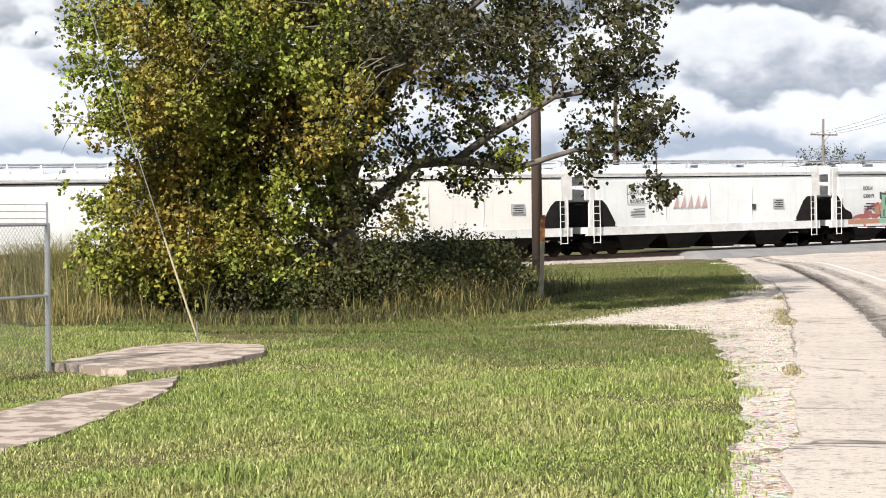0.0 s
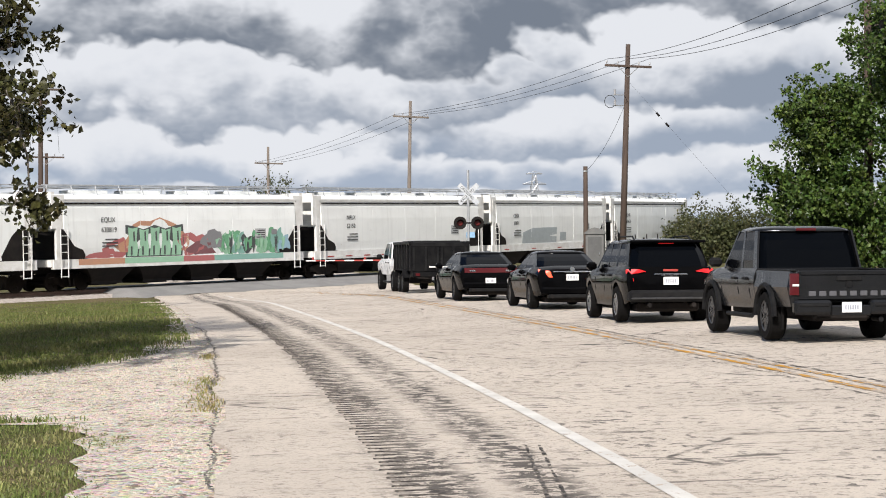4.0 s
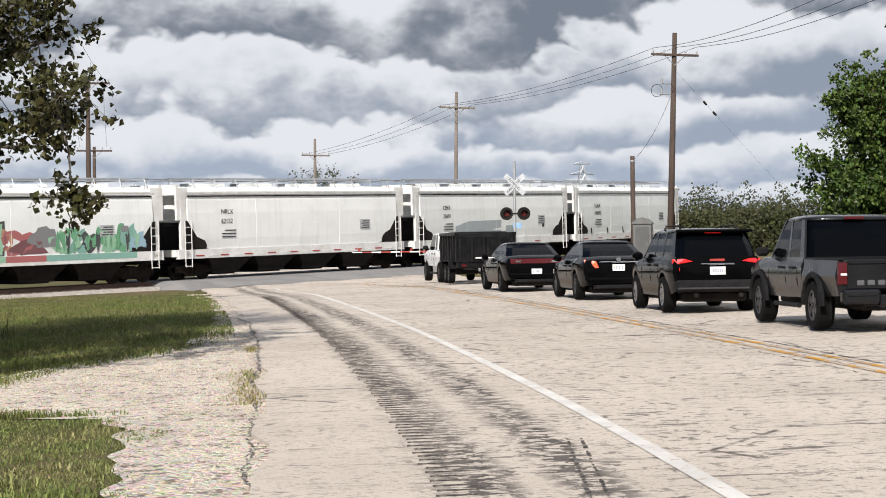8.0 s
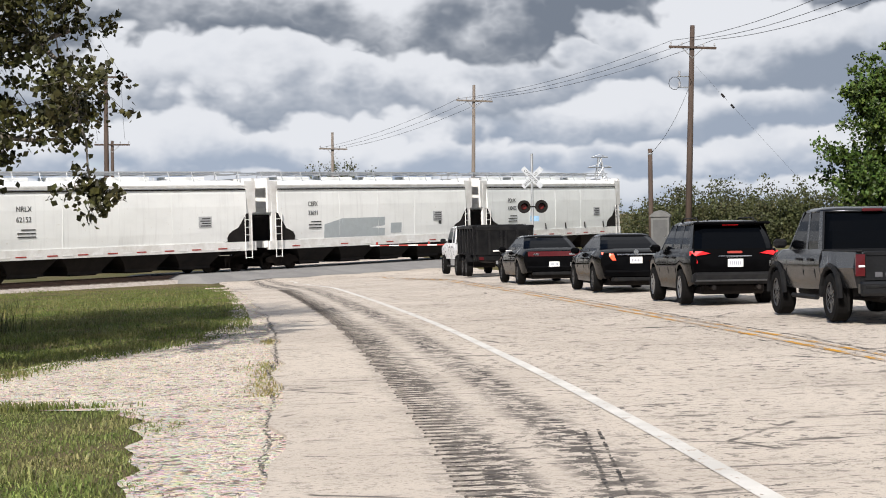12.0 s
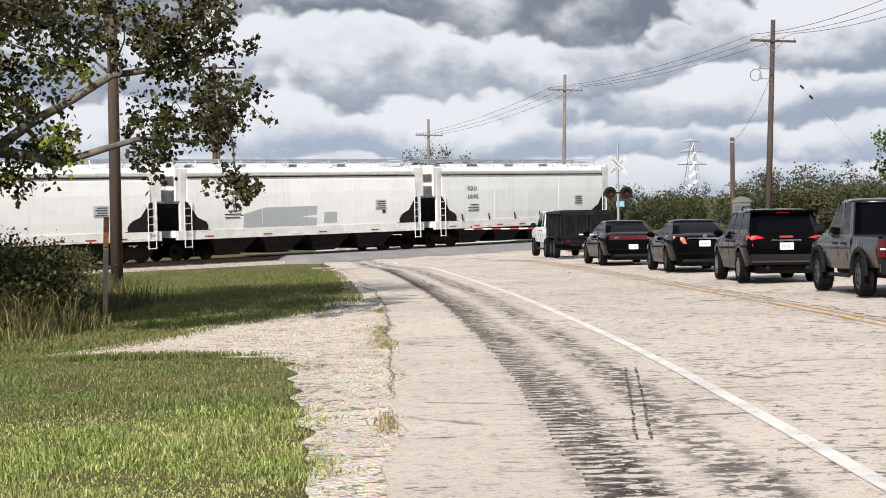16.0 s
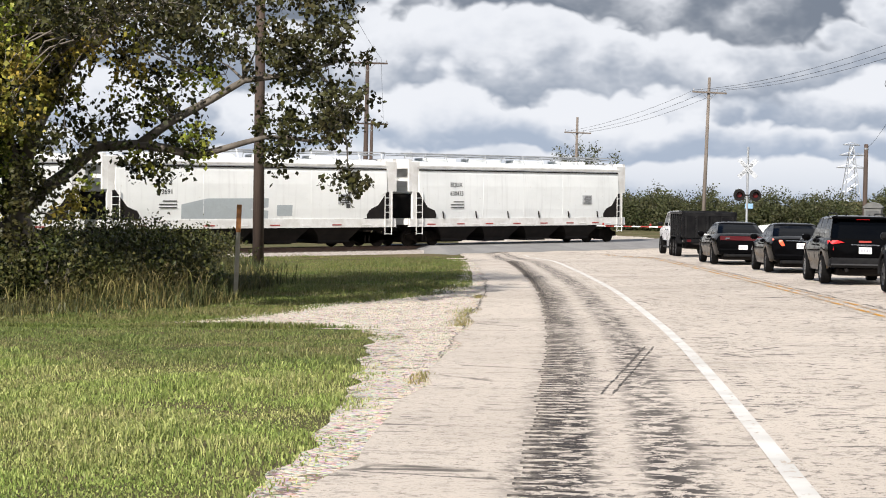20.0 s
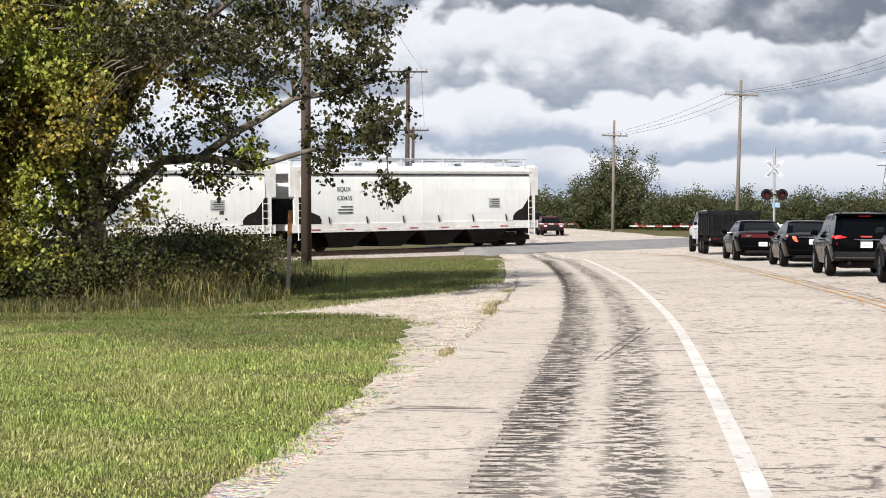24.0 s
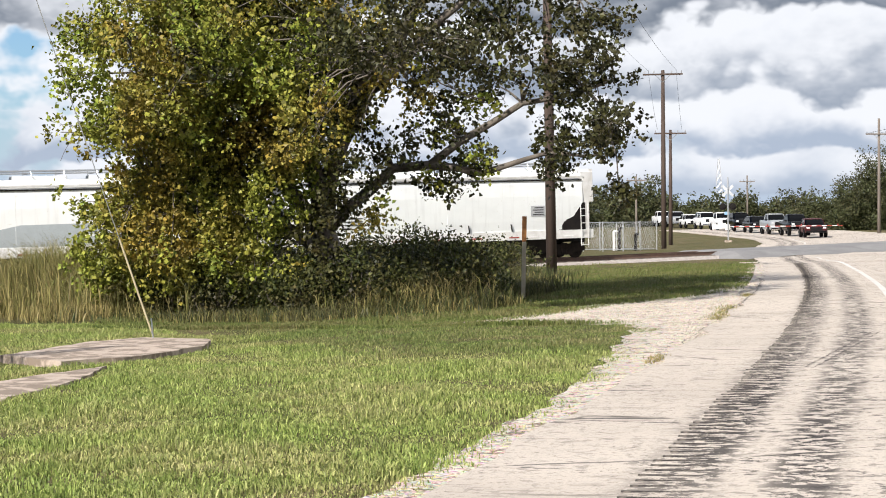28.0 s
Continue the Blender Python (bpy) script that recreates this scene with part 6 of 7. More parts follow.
# ---- the queue on the far side of the crossing ----
def far_car(m, label, paint, tall, bed):
    """A vehicle facing the crossing, seen head on from afar."""
    car = holder("pickup_truck" if bed else "waiting_car", m, label, "pickup truck" if bed else "car", "vehicles beyond the crossing")
    w, wb, h = 0.96, 3.2, 0.25 if tall else 0.0
    rows = [(-1.1, 0.5, 1.05 + h, w - 0.1, w - 0.04, w - 0.08, 0), (0.6, 0.42, 1.06 + h, w - 0.05, w, w - 0.07, 0.02), (wb, 0.42, 1.02 + h, w - 0.05, w, w - 0.10, 0.05), (wb + 0.7, 0.40, 0.98 + h, w - 0.06, w - 0.02, w - 0.12, 0.04), (wb + 0.95, 0.44, 0.86 + h, w - 0.14, w - 0.1, w - 0.2, 0)]
    car_shell(car, rows, (0, wb), 0.37, paint)
    glasshouse(car, paint, 0.5 if bed else -0.8, 0.8 if bed else -0.5, wb - 1.2, wb - 0.35, 1.04 + h, 1.62 + h * 1.2, w - 0.09, w - 0.22, [(0.85, 0.95, 0.2), (wb - 0.5, wb - 1.2, 0.08)])
    add_wheels(car, (0, wb), 2 * w - 0.2, 0.37, 0.26, ALLOY, "far")
    front = wb + 0.95
    bm = bmesh.new()
    box(bm, -0.50, 0.50, front - 0.06, front + 0.04, 0.62 + h * 0.6, 0.88 + h, 0.02)
    part("grille", bm, TRIM, car, "black grille")
    bm = bmesh.new()
    box(bm, -0.85, 0.85, front - 0.1, front + 0.06, 0.42, 0.60, 0.03)
    part("front_bumper", bm, CHROME if tall else TRIM, car)
    for s in (-1, 1):
        bm = bmesh.new()
        box(bm, min(s * 0.54, s * 0.82), max(s * 0.54, s * 0.82), front - 0.12, front + 0.01, 0.74 + h * 0.8, 0.88 + h, 0.02)
        part("headlamp", bm, HEADLAMP, car)
    mirror(car, wb - 0.6, 1.08 + h, w, TRIM)
    return car


FAR_QUEUE = [(RED_PAINT, 0, 0, "dark red car waiting first beyond the gate"), (BLACK_PAINT, 1, 1, "black pickup truck beyond the crossing"), (SILVER_PAINT, 1, 1, "silver pickup truck beyond the crossing"),
             (BLACK_PAINT, 0, 0, "dark car beyond the crossing"), (BLACK_PAINT, 1, 0, "black tall car beyond the crossing"), (WHITE_PAINT, 1, 1, "white pickup truck beyond the crossing"),
             (WHITE_PAINT, 1, 0, "white van-like car beyond the crossing"), (WHITE_PAINT, 0, 0, "white car beyond the crossing"), (SILVER_PAINT, 1, 1, "silver truck far down the queue"), (WHITE_PAINT, 1, 1, "white pickup truck at the queue's end")]
for i, (paint, tall, bed, label) in enumerate(FAR_QUEUE):
    y = 150.0 + 8.4 * i
    x = (smooth_line(white_x, y) * 0.5 + smooth_line(yellow_x, y) * 0.5)
    x2 = (smooth_line(white_x, y - 4) + smooth_line(yellow_x, y - 4)) * 0.5
    heading = 180 - math.degrees(math.atan2(x - x2, 4.0)) 
    far_car(on_road(x, y, heading), label, paint, tall, bed)

# ---- poles, wires and signals ----
def utility_pole(x, y, top, arm_z=None, arm_half=1.1, lean=0.0, turn=0.0, label="brown wooden utility pole with a crossarm", second_arm=None, radius=0.15, material=None):
    pole = holder("utility_pole", pose(x, y, ground_z(x, y), 0, lean, turn), label, "utility pole", "utility poles")
    mat = material or POLE_WOOD
    bm = bmesh.new()
    tube(bm, [Vector((0, 0, -0.5)), Vector((0, 0, top * 0.5)), Vector((0, 0, top))], [radius, radius * 0.85, radius * 0.65], 10)
    part("shaft", bm, mat, pole, "", True)
    for z in (arm_z, second_arm):
        if not z:
            continue
        bm = bmesh.new()
        box(bm, -arm_half, arm_half, -0.20, -0.09, z - 0.06, z + 0.06, 0.01)
        part("crossarm", bm, mat, pole)
        bm = bmesh.new()
        for s in (-1, 1):
            rod(bm, (s * 0.55, -0.14, z - 0.03), (0, -0.12, z - 0.55), 0.02, sides=5)
        part("arm_brace", bm, GALV, pole)
        for px in (-arm_half + 0.1, -arm_half * 0.45, arm_half * 0.45, arm_half - 0.1):
            bm = bmesh.new()
            rod(bm, (px, -0.14, z + 0.06), (px, -0.14, z + 0.16), 0.02, sides=6)
            rod(bm, (px, -0.14, z + 0.14), (px, -0.14, z + 0.25), 0.055, 0.035, sides=8)
            part("insulator", bm, mottled("insulator_grey", (0.30, 0.30, 0.31), None, 9.0, 0.3), pole)
    return pole


utility_pole(11.42, 97.0, 12.2, 11.05, 1.25, 2.0, 8, "dark wooden utility pole with crossarm and transformer hardware", None, 0.19)
utility_pole(0.22, 128.0, 11.6, 10.5, 1.3, 1.3, 20, "weathered grey wooden utility pole with one crossarm", None, 0.16, GREY_WOOD)
utility_pole(-11.6, 157.0, 10.2, 8.8, 1.3, 0.4, 30, "distant weathered utility pole above the train", None, 0.16, GREY_WOOD)
utility_pole(-13.2, 52.0, 13.6, 13.0, 1.1, -0.6, -35, "tall brown wooden utility pole standing in the thicket", None, 0.20)
utility_pole(-22.87, 118.0, 12.58, 12.28, 1.4, 0.2, 10, "brown wooden utility pole beside the track", None, 0.19)
utility_pole(-26.46, 138.0, 9.37, 9.07, 1.3, 0.4, 10, "brown wooden utility pole beyond the track", None, 0.17)
utility_pole(14.75, 58.0, 10.2, 9.5, 1.1, 0, 10, "wooden utility pole behind the roadside tree", None, 0.16)
utility_pole(-35.1, 230, 6.3, 5.5, 1.0, 0, 10, "far utility pole by the highway", None, 0.13, GREY_WOOD)
utility_pole(-34.2, 160, 6.0, 5.6, 0.9, 0, 10, "far weathered pole beyond the fenced yard", None, 0.12, GREY_WOOD)


def stub_pole():
    stub = holder("stub_pole", pose(9.84, 100.0, ground_z(9.84, 100.0)), "short bare dark wooden guy stub pole", "utility pole")
    bm = bmesh.new()
    tube(bm, [Vector((0, 0, -0.4)), Vector((0, 0, 2.8)), Vector((0, 0, 6.0))], [0.15, 0.135, 0.12], 9)
    part("shaft", bm, POLE_WOOD, stub, "", True)
    bm = bmesh.new()
    rod(bm, (0, 0, 5.7), (0, 0, 5.78), 0.14, sides=9)
    part("band", bm, GALV, stub)


stub_pole()


def wire(a, b, sag, r, label="thin dark overhead wire"):
    pts = []
    a, b = Vector(a), Vector(b)
    for i in range(13):
        t = i / 12
        pts.append(a.lerp(b, t) - Vector((0, 0, sag * 4 * t * (1 - t))))
    bm = bmesh.new()
    tube(bm, pts, [r] * 13, 4)
    return tagged(part("overhead_wire", bm, BLACK_STEEL), label, "wire", "overhead wires")


for k in (-1.1, 0.0, 1.1):
    wire((11.85 + k, 96.85, 11.6), (14.75 + k, 58.0, 9.9), 0.45, 0.012)
    wire((11.85 + k, 96.85, 11.6), (0.5 + k, 127.9, 11.1), 0.45, 0.011)
    wire((0.5 + k, 127.9, 11.1), (-11.5 + k, 156.9, 9.3), 0.4, 0.011)
wire((11.7, 96.85, 9.4), (9.84, 100.0, 5.9), 0.45, 0.012, "slack service wire to the stub pole")
for k in (-1.0, 1.0):
    wire((-13.3 + k, 52.0, 13.0), (-22.87 + k, 118.0, 12.38), 0.6, 0.010)
    wire((-22.87 + k, 118.0, 12.38), (-26.46 + k, 138.0, 9.17), 0.3, 0.009)


def crossing_signal(x, y, turn, arm, label):
    """Mast with a crossbuck, a pair of lamps and a gate arm of the given length (negative: to the other side)."""
    sig = holder("crossing_signal", pose(x, y, ground_z(x, y) + 0.02, 0, 0, turn), label, "crossing signal", "crossing signals")
    bm = bmesh.new()
    rod(bm, (0, 0, 0.1), (0, 0, 5.35), 0.06, sides=10)
    part("mast", bm, GALV, sig)
    bm = bmesh.new()
    box(bm, -0.3, 0.3, -0.3, 0.3, -0.2, 0.12, 0.02)
    part("base", bm, CONCRETE, sig)
    for a in (45, -45):
        bm = bmesh.new()
        box(bm, -0.62, 0.62, -0.085 - (a > 0) * 0.012, -0.075 - (a > 0) * 0.012, -0.115, 0.115, 0, Matrix.Translation((0, 0, 4.25)) @ Matrix.Rotation(radians(a), 4, "Y"))
        blade = part("crossbuck_blade", bm, mottled("weathered_sign_white", (0.52, 0.54, 0.56), (0.36, 0.38, 0.41), 5.0, 0.6), sig, "white crossbuck blade with black letters")
        word = "CROSSING" if a > 0 else "RAILROAD"
        m = Matrix.Translation((0, -0.09 - (a > 0) * 0.012, 4.25)) @ Matrix.Rotation(radians(a), 4, "Y") @ Matrix.Translation((-0.5, 0, -0.06)) @ Matrix.Rotation(radians(90), 4, "X")
        lettering(word, 0.17, m, blade, MARK_BLACK)
    bm = bmesh.new()
    rod(bm, (-0.55, -0.06, 2.92), (0.55, -0.06, 2.92), 0.035, sides=8)
    part("lamp_bracket", bm, BLACK_STEEL, sig)
    for s in (-1, 1):
        bm = bmesh.new()
        rod(bm, (s * 0.40, -0.10, 2.92), (s * 0.40, -0.13, 2.92), 0.30, sides=20)
        rod(bm, (s * 0.40, -0.02, 2.92), (s * 0.40, -0.12, 2.92), 0.16, sides=14)
        lamp = part("signal_lamp", bm, BLACK_STEEL, sig, "black backing disc")
        bm = bmesh.new()
        rod(bm, (s * 0.40, -0.13, 2.92), (s * 0.40, -0.16, 2.92), 0.135, 0.11, sides=16)
        part("red_lens", bm, glossy("dark_red_lens", (0.10, 0.012, 0.012), 0.15, 0, 0.5, 0.02), lamp, "dark red lens")
        bm = bmesh.new()
        for k in range(9):
            a0, a1 = radians(180 * k / 9), radians(180 * (k + 1) / 9)
            q = [(s * 0.40 + math.cos(a) * 0.17, yy, 2.92 + math.sin(a) * 0.17) for a in (a0, a1) for yy in (-0.13, -0.36)]
            v = [bm.verts.new(p) for p in q]
            bm.faces.new((v[0], v[1], v[3], v[2]))
        part("hood", bm, BLACK_STEEL, lamp)
    bm = bmesh.new()
    box(bm, -0.10, 0.30, -0.02, 0.0, 2.25, 2.50)
    part("notice_plate", bm, mottled("notice_blue", (0.25, 0.42, 0.62), None, 6.0), sig, "small blue notice plate")
    bm = bmesh.new()
    box(bm, -0.18, 0.22, -0.34, -0.06, 0.95, 1.45, 0.03)
    part("gate_motor", bm, WHITE_STEEL, sig)
    s = 1 if arm > 0 else -1
    bm = bmesh.new()
    prism(bm, [(-s * 1.3, 1.02), (-s * 1.3, 1.5), (-s * 0.2, 1.36), (-s * 0.2, 1.12)], "y", -0.42, -0.36)
    part("counterweight", bm, WHITE_STEEL, sig, "white cast counterweight arm")
    length = abs(arm)
    n = int(length / 0.42)
    for i in range(n):
        bm = bmesh.new()
        a, b = s * (0.1 + i * length / n), s * (0.1 + (i + 1) * length / n)
        box(bm, min(a, b), max(a, b), -0.42, -0.38, 1.20 + 0.02 * i / n, 1.29 - 0.03 * i / n)
        part("gate_stripe", bm, SIGN_RED if i % 2 else SIGN_WHITE, sig)
    for d in (0.35, 0.65, 0.97):
        bm = bmesh.new()
        rod(bm, (s * length * d, -0.40, 1.28), (s * length * d, -0.40, 1.40), 0.05, sides=8)
        part("gate_lamp", bm, SIGN_RED, sig)
    return sig


crossing_signal(3.12, 86.0, 6, -7.4, "galvanised crossing signal with crossbuck and lowered gate arm")
crossing_signal(-22.61, 143.0, 195, -9.4, "galvanised crossing signal across the tracks with lowered gate")


def equipment_hut():
    hut = holder("signal_hut", pose(10.25, 99.0, ground_z(10.25, 99), 0, 0, -10), "grey steel railway signal equipment hut", "equipment hut")
    grey = mottled("hut_grey", (0.15, 0.15, 0.145), (0.10, 0.10, 0.098), 2.0, 0.5)
    bm = bmesh.new()
    box(bm, -0.48, 0.48, -0.5, 0.5, 0.15, 2.35, 0.02)
    part("body", bm, grey, hut)
    bm = bmesh.new()
    prism(bm, [(-0.54, 2.35), (-0.54, 2.42), (-0.3, 2.62), (0, 2.70), (0.3, 2.62), (0.54, 2.42), (0.54, 2.35)], "y", -0.56, 0.56)
    part("roof", bm, grey, hut)
    bm = bmesh.new()
    box(bm, -0.36, 0.36, -0.53, -0.502, 0.3, 2.2)
    door = part("door", bm, mottled("hut_door", (0.10, 0.10, 0.10), None, 3.0, 0.5), hut, "darker grey door")
    bm = bmesh.new()
    box(bm, 0.24, 0.28, -0.57, -0.53, 1.2, 1.4)
    part("door_handle", bm, CHROME, door)
    bm = bmesh.new()
    box(bm, -0.6, 0.6, -0.62, 0.62, -0.3, 0.15)
    part("foundation", bm, CONCRETE, hut)


equipment_hut()


def marker_post(x, y, top):
    post = holder("marker_post", pose(x, y, ground_z(x, y), 0, 1.5, 20), "slim rust-orange pipeline marker post with pale foot", "marker post")
    bm = bmesh.new()
    box(bm, -0.055, 0.055, -0.012, 0.012, top - 0.62, top, 0.004)
    part("cap_panel", bm, mottled("marker_orange", (0.30, 0.13, 0.04), (0.2, 0.09, 0.04), 5.0), post, "faded orange upper panel")
    bm = bmesh.new()
    box(bm, -0.05, 0.05, -0.010, 0.010, -0.2, top - 0.62)
    part("stake", bm, mottled("marker_pale", (0.42, 0.38, 0.30), None, 5.0), post)


marker_post(-8.42, 31.7, 2.0)


def guy_wire():
    guy = holder("guy_wire", None, "steel guy wire with pale yellow plastic guard", "guy wire")
    foot, way = Vector((-10.05, 15.5, -0.2)), Vector((-0.22, -0.28, 1.0))
    bm = bmesh.new()
    rod(bm, foot, foot + way.normalized() * 9.0, 0.008, sides=5)
    part("strand", bm, GALV, guy)
    bm = bmesh.new()
    rod(bm, foot + way.normalized() * 0.15, foot + way.normalized() * 1.75, 0.017, sides=8)
    part("guard", bm, mottled("guard_pale", (0.50, 0.44, 0.28), (0.40, 0.34, 0.22), 4.0), guy, "pale yellow plastic guard")
    bm = bmesh.new()
    rod(bm, foot - Vector((0.0, 0, 0.2)), foot + Vector((-0.06, 0.02, 0.35)), 0.012, sides=6)
    part("anchor_rod", bm, GALV, guy)


guy_wire()


def chain_fence():
    fence = holder("chain_link_fence", pose(-10.38, 11.3, -0.25, 0, 0, 0), "galvanised chain-link fence with barbed wire on top", "fence")
    way = Vector((-0.10, -1.0, 0)).normalized()
    length, high = 7.2, 1.90
    for k in range(3):
        p = way * (length / 2 * k)
        bm = bmesh.new()
        rod(bm, p + Vector((0, 0, -0.2)), p + Vector((0, 0, high + 0.02)), 0.038 if k == 0 else 0.028, sides=10)
        rod(bm, p + Vector((0, 0, high)), p + Vector((0, 0, high + 0.30)), 0.015, sides=6)
        part("post", bm, GALV, fence)
    for z in (high, high / 2 + 0.02):
        bm = bmesh.new()
        rod(bm, Vector((0, 0, z)), way * length + Vector((0, 0, z)), 0.022, sides=8)
        part("rail", bm, GALV, fence)
    for z in (0.08, 0.17, 0.26):
        bm = bmesh.new()
        rod(bm, Vector((0, 0, high + z)), way * length + Vector((0, 0, high + z)), 0.005, sides=4)
        part("barbed_wire", bm, GALV, fence)
    bm = bmesh.new()
    step = 0.078
    n = int((length + high) / step)
    for i in range(n):
        for sgn in (1, -1):
            # a diagonal strand clipped to the panel
            u0 = i * step - high if sgn > 0 else i * step
            a, b = 0.0, high
            lo = max(a, -u0 if sgn > 0 else u0 - length)
            hi = min(b, length - u0 if sgn > 0 else u0)
            if hi - lo < 0.03:
                continue
            pa = way * (u0 + sgn * lo) + Vector((0, 0, lo + 0.02))
            pb = way * (u0 + sgn * hi) + Vector((0, 0, hi + 0.02))
            rod(bm, pa, pb, 0.0024, sides=3)
    part("wire_mesh", bm, mottled("dull_wire", (0.20, 0.20, 0.19), (0.12, 0.12, 0.11), 5.0, 0.6, 0.3), fence, "diamond wire mesh")


chain_fence()


def slab(outline, z, name, label):
    bm = bmesh.new()
    pts = []
    for i, p in enumerate(outline):
        q = outline[(i + 1) % len(outline)]
        for k in range(8):
            t = k / 8
            x, y = p[0] + (q[0] - p[0]) * t, p[1] + (q[1] - p[1]) * t
            pts.append((x + noise.noise((x * 3, y * 3, 1)) * 0.10, y + noise.noise((x * 3, y * 3, 5)) * 0.10))
    prism(bm, pts, "z", z - 0.35, z)
    return tagged(part(name, bm, CONCRETE), label, "slab", kind="structure")


slab(SLABS[0], -0.17, "upper_slab", "broken buff concrete slab beside the fence")
slab(SLABS[1], -0.20, "lower_slab", "eroded buff concrete apron edged by grass")


def lattice_tower(x, y, high, half, arms, label):
    """A distant steel tower: four legs, bracing and crossarms."""
    tower = holder("lattice_tower", pose(x, y, 0, 0, 0, 12), label, "lattice tower", "distant towers")
    for sx in (-1, 1):
        for sy in (-1, 1):
            bm = bmesh.new()
            rod(bm, (sx * half, sy * half, 0), (sx * half * 0.12, sy * half * 0.12, high), 0.10, sides=4)
            part("leg", bm, GALV, tower)
    bm = bmesh.new()
    n = 9
    for i in range(n):
        z0, z1 = high * i / n, high * (i + 1) / n
        a, b = half * (1 - 0.88 * i / n), half * (1 - 0.88 * (i + 1) / n)
        for sy in (-1, 1):
            rod(bm, (-a, sy * a, z0), (b, sy * b, z1), 0.06, sides=3)
            rod(bm, (a, sy * a, z0), (-b, sy * b, z1), 0.06, sides=3)
            rod(bm, (sy * a, -a, z0), (sy * b, b, z1), 0.06, sides=3)
    part("bracing", bm, GALV, tower)
    for z, w in arms:
        bm = bmesh.new()
        rod(bm, (-w, 0, z), (w, 0, z), 0.12, sides=4)
        rod(bm, (-w, 0, z), (0, 0, z + w * 0.3), 0.07, sides=3)
        rod(bm, (w, 0, z), (0, 0, z + w * 0.3), 0.07, sides=3)
        part("crossarm", bm, GALV, tower)


lattice_tower(26.8, 400, 18.2, 2.6, ((13.5, 3.2), (16.2, 2.6), (18.4, 1.8)), "grey steel lattice pylon far beyond the woods")
lattice_tower(-86.7, 500, 19.0, 1.6, (), "slim grey steel radio tower on the horizon")


def meter_yard():
    """A small fenced yard between track and road, half hidden by weeds."""
    yard = holder("utility_yard", pose(-24.2, 110.0, ground_z(-24.2, 110.0), 0, 0, -35), "small chain-link utility yard with pipe risers", "utility yard")
    for x, y in ((-2, -1.5), (0, -1.5), (2, -1.5), (2, 1.5), (0, 1.5), (-2, 1.5), (-2, 0), (2, 0)):
        bm = bmesh.new()
        rod(bm, (x, y, -0.2), (x, y, 1.95), 0.035, sides=7)
        part("post", bm, GALV, yard)
    for a, b in (((-2, -1.5), (2, -1.5)), ((2, -1.5), (2, 1.5)), ((2, 1.5), (-2, 1.5)), ((-2, 1.5), (-2, -1.5))):
        for z in (1.9, 0.1):
            bm = bmesh.new()
            rod(bm, (*a, z), (*b, z), 0.022, sides=6)
            part("rail", bm, GALV, yard)
        bm = bmesh.new()
        d = Vector((b[0] - a[0], b[1] - a[1], 0))
        k = int(d.length / 0.16)
        for i in range(k):
            p = Vector((*a, 0)) + d * (i / k)
            rod(bm, p + Vector((0, 0, 0.1)), p + d * (0.16 / d.length) * 4 + Vector((0, 0, 1.9)), 0.0035, sides=3)
            rod(bm, p + d * (0.16 / d.length) * 4 + Vector((0, 0, 0.1)), p + Vector((0, 0, 1.9)), 0.0035, sides=3)
        part("wire_mesh", bm, GALV, yard)
    for x, y, h in ((-0.8, 0.2, 1.3), (0.3, -0.3, 1.5), (1.1, 0.4, 1.1)):
        bm = bmesh.new()
        rod(bm, (x, y, 0), (x, y, h), 0.09, sides=9)
        rod(bm, (x, y, h), (x + 0.3, y, h), 0.07, sides=9)
        part("pipe_riser", bm, BLACK_STEEL if x > 0 else WHITE_STEEL, yard)


meter_yard()


def pole_fittings():
    """Transformer lug, jumper loops and the guy with two insulators at the pole by the crossing."""
    kit = holder("pole_fittings", pose(11.6, 97.0, ground_z(11.6, 97.0) + 1.0), "grey pole hardware with jumper loops", "pole hardware")
    bm = bmesh.new()
    for a in range(10):
        t0, t1 = a / 10, (a + 1) / 10
        p = lambda t: Vector((-0.75 + 0.3 * math.cos(6.28 * t), -0.25, 8.2 + 0.33 * math.sin(6.28 * t)))
        rod(bm, p(t0), p(t1), 0.016, sides=5)
    part("jumper_loop", bm, BLACK_STEEL, kit)
    for z in (8.55, 8.0):
        bm = bmesh.new()
        rod(bm, (-0.5, -0.22, z), (-0.5, -0.22, z + 0.28), 0.06, sides=8)
        part("arrester", bm, mottled("insulator_grey", (0.30, 0.30, 0.31), None, 9.0, 0.3), kit)
        bm = bmesh.new()
        rod(bm, (-0.6, -0.2, z), (0, 0, z), 0.025, sides=5)
        part("bracket", bm, GALV, kit)
    bm = bmesh.new()
    rod(bm, (0.1, 0, 9.4), (6.2, -6.0, 1.2), 0.004, sides=4)
    part("guy_strand", bm, BLACK_STEEL, kit)
    for t in (0.24, 0.31):
        c = Vector((0.1, 0, 9.4)).lerp(Vector((6.2, -6.0, 1.2)), t)
        d = (Vector((6.2, -6.0, 1.2)) - Vector((0.1, 0, 9.4))).normalized()
        bm = bmesh.new()
        rod(bm, c - d * 0.12, c + d * 0.12, 0.06, sides=8)
        part("guy_insulator", bm, BLACK_STEEL, kit)


pole_fittings()

# ---- paint on the cars ----
def side_y(z):
    return float(np.interp(z, (1.42, 1.9, 2.5, 3.1, 3.7, 4.02), (1.54, 1.58, 1.60, 1.60, 1.56, 1.50)))


